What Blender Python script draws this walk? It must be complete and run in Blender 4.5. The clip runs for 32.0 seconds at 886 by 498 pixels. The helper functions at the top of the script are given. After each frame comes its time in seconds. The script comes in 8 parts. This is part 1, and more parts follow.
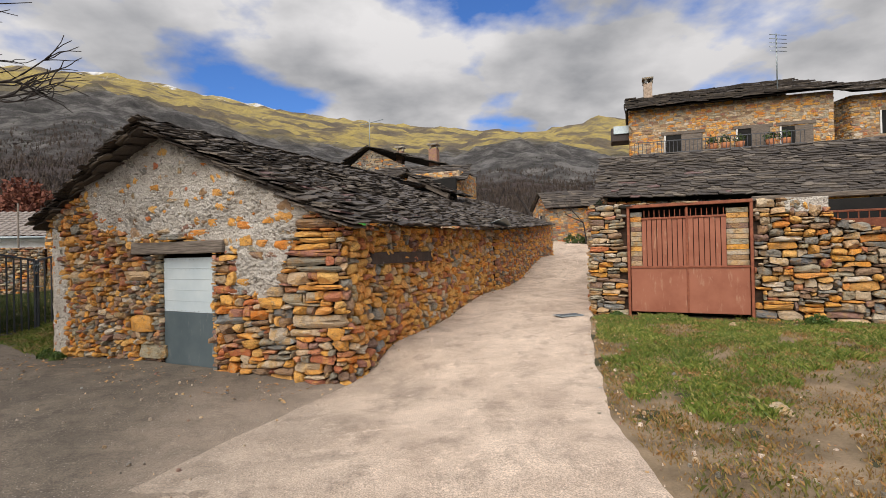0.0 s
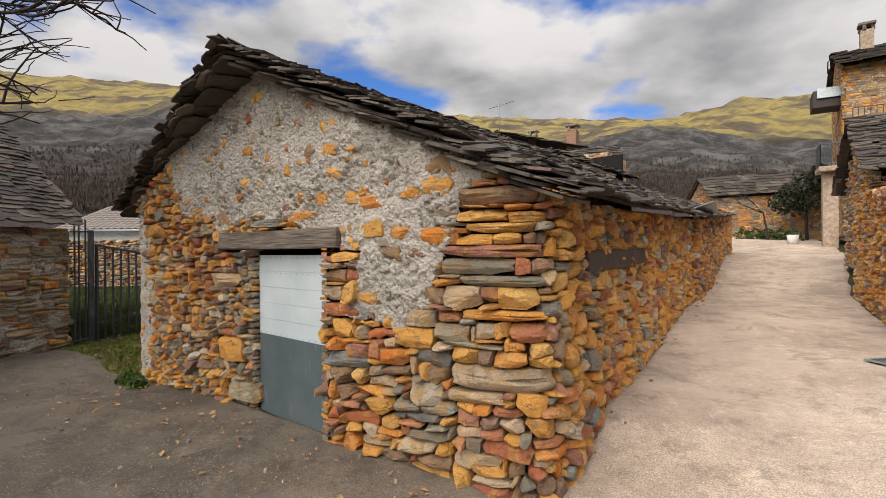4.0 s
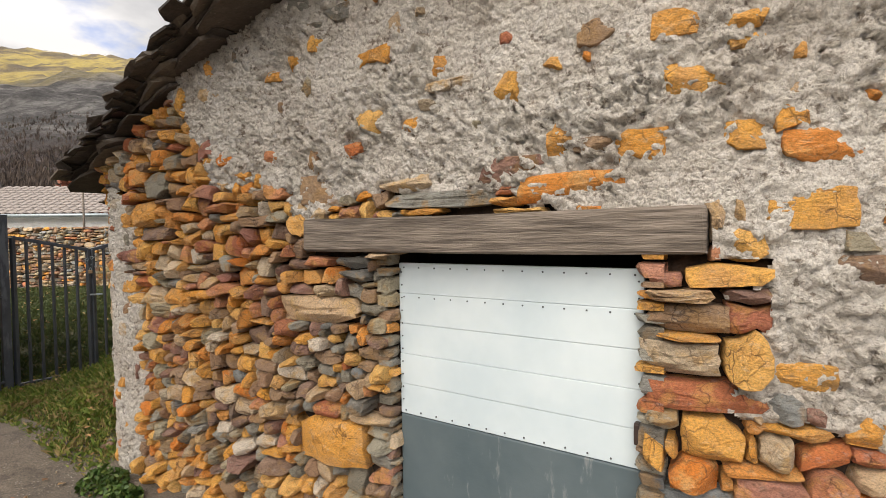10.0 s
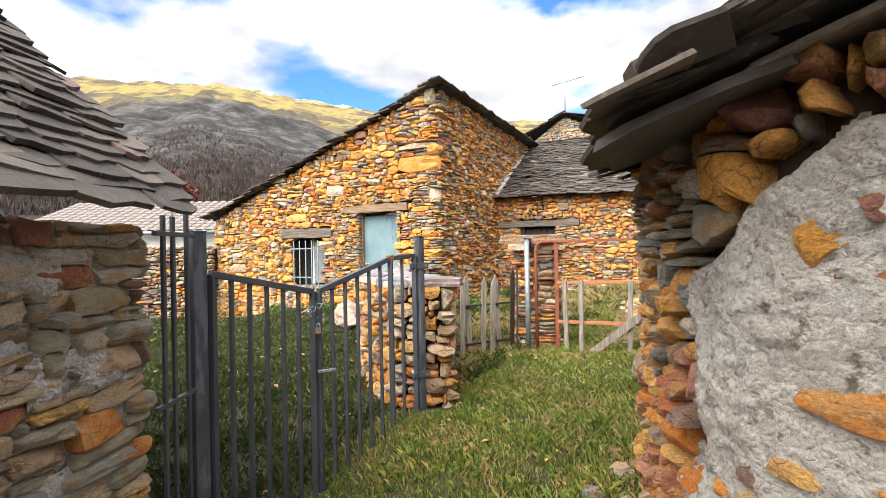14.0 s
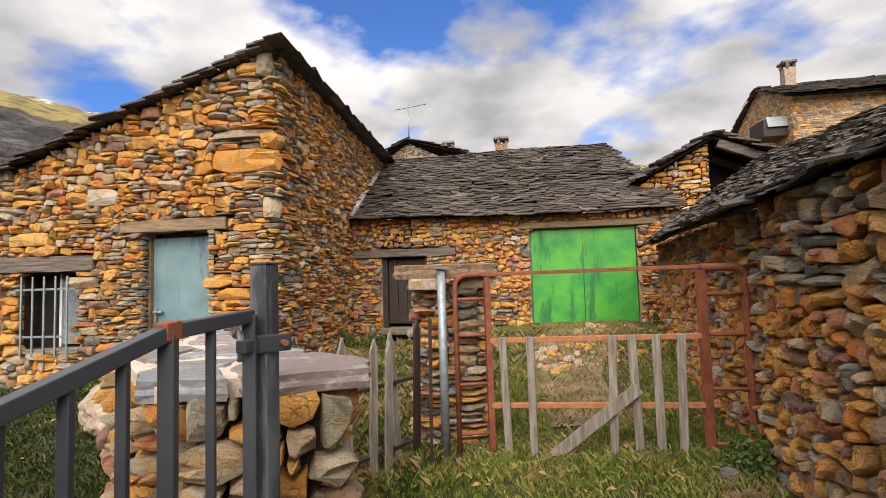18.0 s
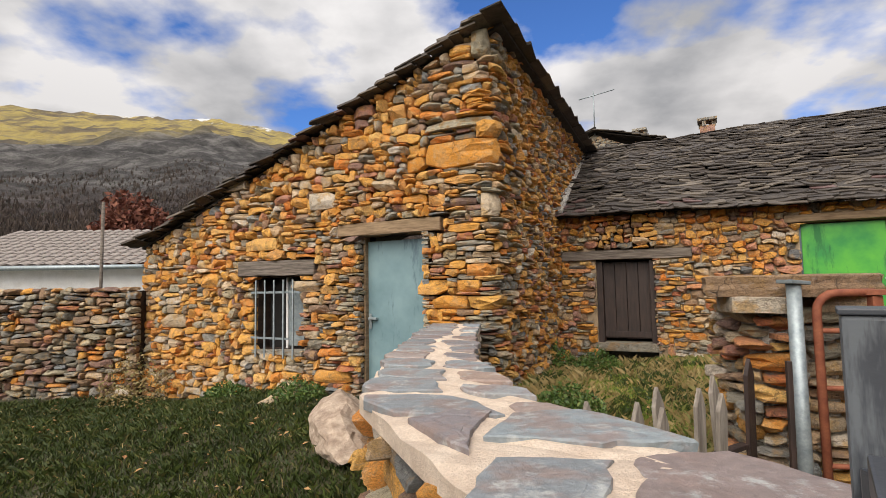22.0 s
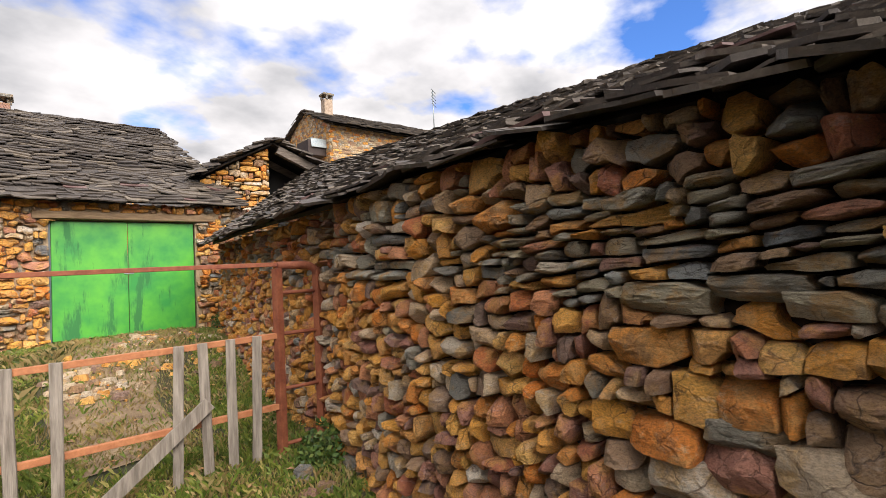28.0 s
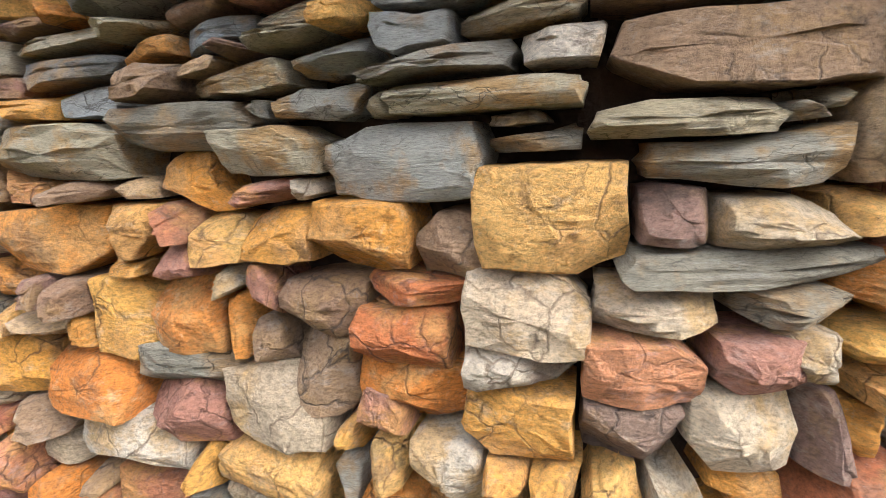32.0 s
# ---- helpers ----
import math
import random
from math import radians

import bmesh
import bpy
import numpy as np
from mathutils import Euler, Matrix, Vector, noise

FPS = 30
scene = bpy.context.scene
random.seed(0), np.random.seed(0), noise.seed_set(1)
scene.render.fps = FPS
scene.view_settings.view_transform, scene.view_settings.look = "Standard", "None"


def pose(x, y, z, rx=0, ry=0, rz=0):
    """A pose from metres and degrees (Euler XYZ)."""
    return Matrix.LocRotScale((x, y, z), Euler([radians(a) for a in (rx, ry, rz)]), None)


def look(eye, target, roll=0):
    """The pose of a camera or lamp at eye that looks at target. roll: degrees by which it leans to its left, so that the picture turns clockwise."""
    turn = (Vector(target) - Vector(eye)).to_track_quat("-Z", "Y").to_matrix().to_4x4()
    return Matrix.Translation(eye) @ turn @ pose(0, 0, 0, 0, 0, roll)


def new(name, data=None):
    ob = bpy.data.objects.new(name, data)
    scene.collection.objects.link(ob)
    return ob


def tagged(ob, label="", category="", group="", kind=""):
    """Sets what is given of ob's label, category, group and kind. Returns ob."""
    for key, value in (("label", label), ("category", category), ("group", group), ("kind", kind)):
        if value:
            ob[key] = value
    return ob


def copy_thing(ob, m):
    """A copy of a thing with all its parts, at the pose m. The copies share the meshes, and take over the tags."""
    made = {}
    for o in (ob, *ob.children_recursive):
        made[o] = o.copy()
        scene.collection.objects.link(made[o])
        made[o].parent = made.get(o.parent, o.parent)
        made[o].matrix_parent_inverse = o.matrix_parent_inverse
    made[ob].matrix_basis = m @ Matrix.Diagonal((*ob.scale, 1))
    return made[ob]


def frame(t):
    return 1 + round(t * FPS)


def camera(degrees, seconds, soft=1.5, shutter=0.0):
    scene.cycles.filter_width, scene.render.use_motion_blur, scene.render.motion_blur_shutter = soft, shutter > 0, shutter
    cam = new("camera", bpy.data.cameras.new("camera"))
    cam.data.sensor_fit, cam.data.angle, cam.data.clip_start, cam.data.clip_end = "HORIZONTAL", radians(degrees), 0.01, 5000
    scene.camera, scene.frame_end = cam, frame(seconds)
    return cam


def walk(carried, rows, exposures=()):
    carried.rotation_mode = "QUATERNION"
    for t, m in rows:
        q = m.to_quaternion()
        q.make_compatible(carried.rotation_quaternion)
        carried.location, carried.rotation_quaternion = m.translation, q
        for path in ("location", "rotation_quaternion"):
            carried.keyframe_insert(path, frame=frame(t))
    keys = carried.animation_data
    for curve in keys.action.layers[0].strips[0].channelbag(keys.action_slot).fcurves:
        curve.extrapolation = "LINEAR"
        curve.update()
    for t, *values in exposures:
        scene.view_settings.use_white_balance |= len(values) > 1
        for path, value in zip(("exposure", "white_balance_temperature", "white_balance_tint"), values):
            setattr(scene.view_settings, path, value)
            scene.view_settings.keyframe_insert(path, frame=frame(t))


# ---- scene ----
cam = camera(83.9, 32.0, soft=0.7)
METRES, EYE, TILT, LEAN, TURN = 18.5, 1.55, 0.0, 0.0, 0.0
ROWS = [
    (0.0, 0.0, 0.0, 0.0, 0.01, 0.44, 1.18),
    (0.5, -0.0058, 0.0284, 0.0009, 2.4, 0.64, 1.1),
    (1.0, -0.0063, 0.0577, 0.0011, 4.99, 0.87, 1.0),
    (1.5, -0.0126, 0.0818, 0.0008, 7.77, 1.08, 0.92),
    (2.0, -0.02, 0.1041, 0.0019, 10.37, 1.21, 0.81),
    (2.5, -0.0228, 0.1241, 0.0029, 12.18, 1.24, 0.7),
    (3.0, -0.0338, 0.1383, 0.0016, 13.15, 1.05, 0.6),
    (3.5, -0.0542, 0.1505, 0.0027, 13.5, 0.57, 0.54),
    (4.0, -0.0683, 0.1678, 0.0026, 13.48, 0.04, 0.56),
    (4.5, -0.0803, 0.1835, 0.0043, 13.01, -0.23, 0.6),
    (6.5, -0.1283, 0.223, 0.0069, 7.05, -0.57, 0.96),
    (7.0, -0.1376, 0.225, 0.0069, 5.48, -0.7, 1.03),
    (7.5, -0.1449, 0.2246, 0.0064, 4.05, -1.04, 1.09),
    (8.0, -0.1505, 0.2238, 0.0065, 3.18, -1.46, 1.13),
    (8.5, -0.1564, 0.2262, 0.0065, 2.96, -1.82, 1.12),
    (9.0, -0.1663, 0.2425, 0.005, 3.22, -1.99, 1.04),
    (9.5, -0.1833, 0.2608, 0.0065, 4.1, -1.94, 0.94),
    (10.0, -0.2111, 0.2771, 0.0086, 5.71, -1.75, 0.83),
    (10.5, -0.2367, 0.2975, 0.007, 7.55, -1.55, 0.81),
    (11.0, -0.2654, 0.3134, 0.0073, 9.0, -1.41, 0.79),
    (11.5, -0.2941, 0.3256, 0.0111, 10.01, -1.18, 0.79),
    (12.0, -0.3203, 0.3432, 0.0117, 10.63, -0.95, 0.78),
    (12.5, -0.3485, 0.3561, 0.0115, 11.02, -0.77, 0.78),
    (13.0, -0.374, 0.3696, 0.013, 11.05, -0.56, 0.86),
    (13.5, -0.3945, 0.3903, 0.0155, 10.65, -0.25, 0.97),
    (15.5, -0.4516, 0.4678, 0.018, 0.39, 1.54, 1.57),
    (16.0, -0.4553, 0.4848, 0.0187, -3.47, 1.94, 1.73),
    (16.5, -0.4477, 0.5054, 0.0184, -6.66, 2.33, 1.84),
    (17.0, -0.4431, 0.5228, 0.0175, -8.85, 2.74, 1.86),
    (17.5, -0.4472, 0.5427, 0.0194, -10.09, 3.16, 1.85),
    (18.0, -0.4499, 0.5628, 0.0196, -10.45, 3.65, 1.78),
    (18.5, -0.4511, 0.5865, 0.0203, -9.73, 4.07, 1.69),
    (19.0, -0.4593, 0.5994, 0.0225, -7.75, 4.53, 1.57),
    (19.5, -0.4781, 0.6098, 0.0248, -4.46, 4.97, 1.44),
    (20.0, -0.4843, 0.617, 0.0267, -0.12, 5.22, 1.3),
    (20.5, -0.4867, 0.6227, 0.0265, 4.03, 5.16, 1.18),
    (21.0, -0.4880, 0.6253, 0.0257, 6.82, 4.75, 1.07),
    (21.5, -0.4886, 0.6253, 0.0253, 8.12, 4.28, 1.02),
    (22.0, -0.4889, 0.623, 0.0259, 8.79, 4.15, 0.99),
    (22.5, -0.4874, 0.6204, 0.0267, 9.27, 4.57, 0.97),
    (23.0, -0.4858, 0.6163, 0.0268, 9.27, 5.39, 0.96),
    (23.5, -0.4846, 0.6126, 0.026, 8.0, 6.24, 1.03),
    (24.0, -0.4781, 0.6109, 0.0261, 4.63, 6.81, 1.2),
    (24.5, -0.4661, 0.612, 0.0258, -0.66, 7.05, 1.41),
    (26.5, -0.4494, 0.6017, 0.019, -28.65, 5.52, 2.26),
    (27.0, -0.4523, 0.5974, 0.0181, -39.32, 4.25, 2.58),
    (27.5, -0.4509, 0.5924, 0.0185, -50.1, 3.03, 2.7),
    (28.0, -0.4461, 0.5854, 0.0186, -59.64, 1.93, 2.67),
    (28.5, -0.4424, 0.5794, 0.0171, -67.26, 0.56, 2.63),
    (29.0, -0.4387, 0.5737, 0.0155, -73.03, -1.33, 2.49),
    (29.5, -0.435, 0.5699, 0.0133, -77.73, -3.81, 2.42),
    (30.0, -0.4334, 0.5669, 0.0116, -81.89, -6.54, 2.35),
    (30.5, -0.4328, 0.5648, 0.0105, -85.68, -9.1, 2.29),
    (31.0, -0.4299, 0.563, 0.0092, -89.18, -11.04, 2.2),
    (31.5, -0.4197, 0.5647, 0.0098, -92.69, -12.15, 2.16),
    (32.0, -0.4095, 0.5662, 0.0116, -96.35, -12.26, 2.15),
]
walk(cam, [(t, pose(0, 0, EYE, TILT, LEAN, TURN) @ pose(METRES * x, METRES * y, METRES * z, 90 + pitch, roll, yaw)) for t, x, y, z, yaw, pitch, roll in ROWS],
     [(0.0, 0.06, 6800, 12), (4.0, 0.12, 6900, 12), (7.0, 0.3, 7000, 12), (8.0, 0.3, 7000, 11), (10.0, 0.62, 7000, 12), (11.0, 0.85, 7000, 13), (12.0, 1.08, 6800, 12), (13.0, 1.42, 6500, 11), (16.0, 0.6, 7000, 12), (19.0, 0.45, 7000, 13), (22.0, 0.26, 6900, 12), (24.5, 0.28, 6900, 12), (27.0, 0.5, 6900, 13), (28.0, 0.82, 6900, 14), (29.0, 1.7, 6700, 11), (30.0, 2.4, 6300, 10), (31.0, 2.55, 6300, 10), (32.0, 2.7, 6300, 10)])

# ---- sky, sun ----
SUN_EL, SUN_AZ = 42.0, 200.0   # degrees; azimuth clockwise from +y


def make_world():
    w = bpy.data.worlds.new("sky")
    scene.world = w
    w.use_nodes = True
    nt = w.node_tree
    nt.nodes.clear()
    N, L = nt.nodes.new, nt.links.new
    out, bg = N("ShaderNodeOutputWorld"), N("ShaderNodeBackground")
    sky = N("ShaderNodeTexSky")
    sky.sky_type, sky.sun_disc = "NISHITA", False
    sky.sun_elevation, sky.sun_rotation = radians(SUN_EL), radians(SUN_AZ)
    sky.air_density, sky.dust_density = 1.0, 0.3
    tc = N("ShaderNodeTexCoord")
    sep = N("ShaderNodeSeparateXYZ")
    L(tc.outputs["Generated"], sep.inputs[0])
    # clouds lie on a flat layer: divide the direction by its height
    up = N("ShaderNodeMath"); up.operation = "ADD"; up.inputs[1].default_value = 0.22
    L(sep.outputs["Z"], up.inputs[0])
    top = N("ShaderNodeMath"); top.operation = "MAXIMUM"; top.inputs[1].default_value = 0.05
    L(up.outputs[0], top.inputs[0])
    div = N("ShaderNodeVectorMath"); div.operation = "DIVIDE"
    comb = N("ShaderNodeCombineXYZ")
    for k in "XYZ":
        L(top.outputs[0], comb.inputs[k])
    L(tc.outputs["Generated"], div.inputs[0]); L(comb.outputs[0], div.inputs[1])
    mp = N("ShaderNodeMapping"); mp.inputs["Location"].default_value = (3.1, 1.7, 0.0)
    L(div.outputs[0], mp.inputs[0])
    n1 = N("ShaderNodeTexNoise"); n1.inputs["Scale"].default_value = 1.9; n1.inputs["Detail"].default_value = 10; n1.inputs["Roughness"].default_value = 0.5
    n2 = N("ShaderNodeTexNoise"); n2.inputs["Scale"].default_value = 2.3; n2.inputs["Detail"].default_value = 6
    L(mp.outputs[0], n1.inputs["Vector"]); L(mp.outputs[0], n2.inputs["Vector"])
    cover = N("ShaderNodeValToRGB")
    cover.color_ramp.elements[0].position, cover.color_ramp.elements[1].position = 0.36, 0.465
    L(n1.outputs["Fac"], cover.inputs[0])
    tone = N("ShaderNodeValToRGB")
    tone.color_ramp.elements[0].position, tone.color_ramp.elements[1].position = 0.37, 0.66
    tone.color_ramp.elements[0].color, tone.color_ramp.elements[1].color = (6.1, 6.2, 6.4, 1), (2.9, 3.05, 3.3, 1)
    L(n2.outputs["Fac"], tone.inputs[0])
    mix = N("ShaderNodeMix"); mix.data_type = "RGBA"
    blue = N("ShaderNodeMix"); blue.data_type, blue.blend_type = "RGBA", "MULTIPLY"; blue.inputs["Factor"].default_value = 1.0
    blue.inputs["B"].default_value = (0.40, 0.72, 1.25, 1)
    L(sky.outputs[0], blue.inputs["A"])
    # an overcast sky grows brighter towards the zenith
    rise = N("ShaderNodeMapRange")
    for key, v in (("From Min", 0.3), ("From Max", 1.0), ("To Min", 0.92), ("To Max", 1.7)):
        rise.inputs[key].default_value = v
    L(sep.outputs["Z"], rise.inputs["Value"])
    lit = N("ShaderNodeVectorMath"); lit.operation = "SCALE"
    L(tone.outputs[0], lit.inputs[0]); L(rise.outputs[0], lit.inputs["Scale"])
    L(cover.outputs[0], mix.inputs["Factor"]); L(blue.outputs["Result"], mix.inputs["A"]); L(lit.outputs[0], mix.inputs["B"])
    L(mix.outputs["Result"], bg.inputs[0]); bg.inputs[1].default_value = 0.115
    L(bg.outputs[0], out.inputs[0])


make_world()
sun = new("sun", bpy.data.lights.new("sun", "SUN"))
sun.data.energy, sun.data.angle, sun.data.color = 3.7, radians(60), (1.0, 0.95, 0.87)
a_, e_ = radians(SUN_AZ), radians(SUN_EL)
sun.matrix_world = look((0, 0, 60), (-60 * math.sin(a_) * math.cos(e_), -60 * math.cos(a_) * math.cos(e_), 60 - 60 * math.sin(e_)))


# ---- materials ----
class Nodes:
    """A material's node tree, with short names for what is used most."""

    def __init__(self, name, rough=0.85, metal=0.0):
        self.m = bpy.data.materials.new(name)
        self.m.use_nodes = True
        self.nt = self.m.node_tree
        self.b = self.nt.nodes["Principled BSDF"]
        self.b.inputs["Roughness"].default_value = rough
        self.b.inputs["Metallic"].default_value = metal
        self.co = self.nt.nodes.new("ShaderNodeTexCoord").outputs["Object"]

    def n(self, kind):
        return self.nt.nodes.new("ShaderNode" + kind)

    def link(self, a, b):
        self.nt.links.new(a, b)

    def noise(self, scale, detail=4, rough=0.55, vec=None, stretch=None, dist=0.0):
        t = self.n("TexNoise")
        t.inputs["Scale"].default_value, t.inputs["Detail"].default_value, t.inputs["Roughness"].default_value = scale, detail, rough
        t.inputs["Distortion"].default_value = dist
        v = vec or self.co
        if stretch:
            mp = self.n("Mapping")
            mp.inputs["Scale"].default_value = stretch
            self.link(v, mp.inputs[0])
            v = mp.outputs[0]
        self.link(v, t.inputs["Vector"])
        return t.outputs["Fac"]

    def ramp(self, fac, stops):
        r = self.n("ValToRGB")
        while len(r.color_ramp.elements) < len(stops):
            r.color_ramp.elements.new(0.5)
        for e, (p, c) in zip(r.color_ramp.elements, stops):
            e.position = p
            e.color = (*c, 1) if len(c) == 3 else c
        self.link(fac, r.inputs[0])
        return r.outputs[0]

    def mix(self, fac, a, b, mode="MIX"):
        m = self.n("Mix")
        m.data_type, m.blend_type = "RGBA", mode
        for key, v in (("Factor", fac), ("A", a), ("B", b)):
            if isinstance(v, (int, float)):
                m.inputs[key].default_value = v
            elif isinstance(v, tuple):
                m.inputs[key].default_value = (*v, 1)
            else:
                self.link(v, m.inputs[key])
        return m.outputs["Result"]

    def math(self, op, a, b=0.0):
        m = self.n("Math")
        m.operation = op
        for i, v in enumerate((a, b)):
            if isinstance(v, (int, float)):
                m.inputs[i].default_value = v
            else:
                self.link(v, m.inputs[i])
        return m.outputs[0]

    def chance(self):
        """A random number for each piece, whether it is an object or an island of a joined mesh."""
        return self.math("FRACT", self.math("ADD", self.n("ObjectInfo").outputs["Random"], self.n("NewGeometry").outputs["Random Per Island"]))

    def done(self, colour, bump=None, strength=0.5, depth=0.01, rough=None):
        if isinstance(colour, tuple):
            self.b.inputs["Base Color"].default_value = (*colour, 1)
        else:
            self.link(colour, self.b.inputs["Base Color"])
        if bump is not None:
            k = self.n("Bump")
            k.inputs["Strength"].default_value, k.inputs["Distance"].default_value = strength, depth
            self.link(bump, k.inputs["Height"])
            self.link(k.outputs[0], self.b.inputs["Normal"])
        if rough is not None:
            self.link(rough, self.b.inputs["Roughness"])
        return self.m


def shifted(k):
    """Coordinates that differ from piece to piece, so that no two pieces share a pattern."""
    c = k.chance()
    v = k.n("CombineXYZ")
    for axis, f in (("X", 37.0), ("Y", 91.0), ("Z", 53.0)):
        k.link(k.math("MULTIPLY", c, f), v.inputs[axis])
    a = k.n("VectorMath")
    k.link(k.co, a.inputs[0])
    k.link(v.outputs[0], a.inputs[1])
    k.co = a.outputs[0]
    return c


def chipped(k, scale, warp=0.03, stretch=None):
    """A height made of small tilted break faces."""
    n = k.n("TexNoise")
    n.inputs["Scale"].default_value = scale * 0.9
    k.link(k.co, n.inputs["Vector"])
    w = k.n("VectorMath"); w.operation = "MULTIPLY_ADD"
    k.link(n.outputs["Color"], w.inputs[0])
    w.inputs[1].default_value = (warp, warp, warp)
    k.link(k.co, w.inputs[2])
    p = w.outputs[0]
    if stretch:
        mp = k.n("Mapping")
        mp.inputs["Scale"].default_value = stretch
        k.link(p, mp.inputs[0])
        p = mp.outputs[0]
    v = k.n("TexVoronoi")
    v.inputs["Scale"].default_value = scale
    k.link(p, v.inputs["Vector"])
    d = k.n("VectorMath"); d.operation = "SUBTRACT"
    k.link(p, d.inputs[0]); k.link(v.outputs["Position"], d.inputs[1])
    c = k.n("VectorMath"); c.operation = "SUBTRACT"
    k.link(v.outputs["Color"], c.inputs[0]); c.inputs[1].default_value = (0.5, 0.5, 0.5)
    dot = k.n("VectorMath"); dot.operation = "DOT_PRODUCT"
    k.link(d.outputs[0], dot.inputs[0]); k.link(c.outputs[0], dot.inputs[1])
    return dot.outputs["Value"]


def cracks(k, scale, width, stretch=None):
    """Thin broken lines between the faces of a split rock."""
    n = k.n("TexNoise")
    n.inputs["Scale"].default_value, n.inputs["Detail"].default_value = scale * 1.6, 5
    k.link(k.co, n.inputs["Vector"])
    w = k.n("VectorMath"); w.operation = "MULTIPLY_ADD"
    k.link(n.outputs["Color"], w.inputs[0])
    w.inputs[1].default_value = (0.7 / scale,) * 3
    k.link(k.co, w.inputs[2])
    p = w.outputs[0]
    if stretch:
        mp = k.n("Mapping")
        mp.inputs["Scale"].default_value = stretch
        k.link(p, mp.inputs[0])
        p = mp.outputs[0]
    v = k.n("TexVoronoi")
    v.feature = "DISTANCE_TO_EDGE"
    v.inputs["Scale"].default_value = scale
    k.link(p, v.inputs["Vector"])
    return k.math("MULTIPLY", k.ramp(v.outputs["Distance"], [(0.0, (1, 1, 1)), (width, (0, 0, 0))]), k.ramp(k.noise(scale * 0.6, 4, 0.6), [(0.42, (0, 0, 0)), (0.6, (1, 1, 1))]))


def stone_material(name, tones, other, vein, rough=0.85, streak=(1, 1, 2)):
    """Weathered rock: tones vary from piece to piece, patches of another colour, dark lichen, cracks, fine grain and chipped faces."""
    k = Nodes(name, rough)
    c = shifted(k)
    base = k.ramp(c, [(i / (len(tones) - 1), t) for i, t in enumerate(tones)])
    patch = k.ramp(k.noise(7, 6, 0.65), [(0.50, (0, 0, 0)), (0.60, (0.85, 0.85, 0.85))])
    col = k.mix(patch, base, other)
    light = tuple(min(0.8, 0.62 * v + 0.2) for v in tones[1])
    col = k.mix(k.ramp(k.noise(14, 7, 0.72, stretch=streak), [(0.56, (0, 0, 0)), (0.66, (0.65, 0.65, 0.65))]), col, light)
    # grey lichen and soot, on some stones more than on others
    grime = k.math("ADD", k.noise(5.5, 7, 0.72), k.math("MULTIPLY", k.math("SUBTRACT", k.math("FRACT", k.math("MULTIPLY", c, 17.0)), 0.5), 0.16))
    col = k.mix(k.ramp(grime, [(0.58, (0, 0, 0)), (0.67, (0.5, 0.5, 0.5))]), col, (0.13, 0.105, 0.075))
    col = k.mix(k.ramp(k.noise(9, 7, 0.75), [(0.31, (0.6, 0.6, 0.6)), (0.41, (0, 0, 0))]), col, vein)
    grain = k.noise(95, 8, 0.8, stretch=streak)
    col = k.mix(0.9, col, k.ramp(grain, [(0.32, (0.4, 0.36, 0.33)), (0.5, (1.08, 1.06, 1.04)), (0.70, (1.6, 1.55, 1.45))]), "MULTIPLY")
    face = chipped(k, 16, 0.035, (1, 1, 0.5 * streak[2]) if streak[2] > 2 else None)
    speck = k.noise(52, 8, 0.85)
    col = k.mix(k.ramp(speck, [(0.35, (0.6, 0.6, 0.6)), (0.415, (0, 0, 0))]), col, vein)
    col = k.mix(k.ramp(speck, [(0.57, (0, 0, 0)), (0.66, (0.6, 0.6, 0.6))]), col, light)
    fissure = cracks(k, 11, 0.035, (1, 1, 0.6 * streak[2]) if streak[2] > 2 else None)
    col = k.mix(k.math("MULTIPLY", fissure, 0.8), col, vein)
    h = k.math("ADD", k.math("MULTIPLY", grain, 0.9), k.math("MULTIPLY", k.noise(22, 6, 0.7, stretch=streak), 1.0))
    h = k.math("ADD", h, k.math("MULTIPLY", face, 24.0))
    h = k.math("SUBTRACT", h, k.math("MULTIPLY", fissure, 0.45))
    return k.done(col, h, 1.0, 0.02)


STONE = [
    stone_material("ochre_quartzite", [(0.66, 0.28, 0.04), (0.76, 0.42, 0.10), (0.64, 0.20, 0.025), (0.74, 0.46, 0.15), (0.70, 0.33, 0.05)], (0.62, 0.33, 0.11), (0.14, 0.07, 0.03)),
    stone_material("rust_stone", [(0.54, 0.17, 0.05), (0.40, 0.14, 0.08), (0.62, 0.28, 0.13), (0.48, 0.23, 0.16), (0.28, 0.12, 0.09)], (0.56, 0.28, 0.09), (0.12, 0.05, 0.03)),
    stone_material("grey_slate_stone", [(0.22, 0.205, 0.165), (0.35, 0.32, 0.25), (0.17, 0.18, 0.19), (0.42, 0.395, 0.33), (0.26, 0.30, 0.33)], (0.40, 0.26, 0.13), (0.05, 0.045, 0.04), 0.75, (1, 1, 9)),
    stone_material("brown_stone", [(0.30, 0.18, 0.11), (0.36, 0.24, 0.145), (0.23, 0.15, 0.12), (0.33, 0.18, 0.14)], (0.36, 0.22, 0.10), (0.07, 0.05, 0.04)),
    stone_material("pale_stone", [(0.50, 0.39, 0.26), (0.62, 0.51, 0.37), (0.56, 0.38, 0.22), (0.46, 0.39, 0.29), (0.68, 0.61, 0.52)], (0.55, 0.36, 0.16), (0.22, 0.15, 0.10)),
    stone_material("green_grey_slab", [(0.41, 0.37, 0.27), (0.52, 0.465, 0.33), (0.34, 0.35, 0.33), (0.52, 0.43, 0.27), (0.36, 0.40, 0.42)], (0.50, 0.30, 0.11), (0.07, 0.06, 0.04), 0.8, (1, 1, 9)),
]


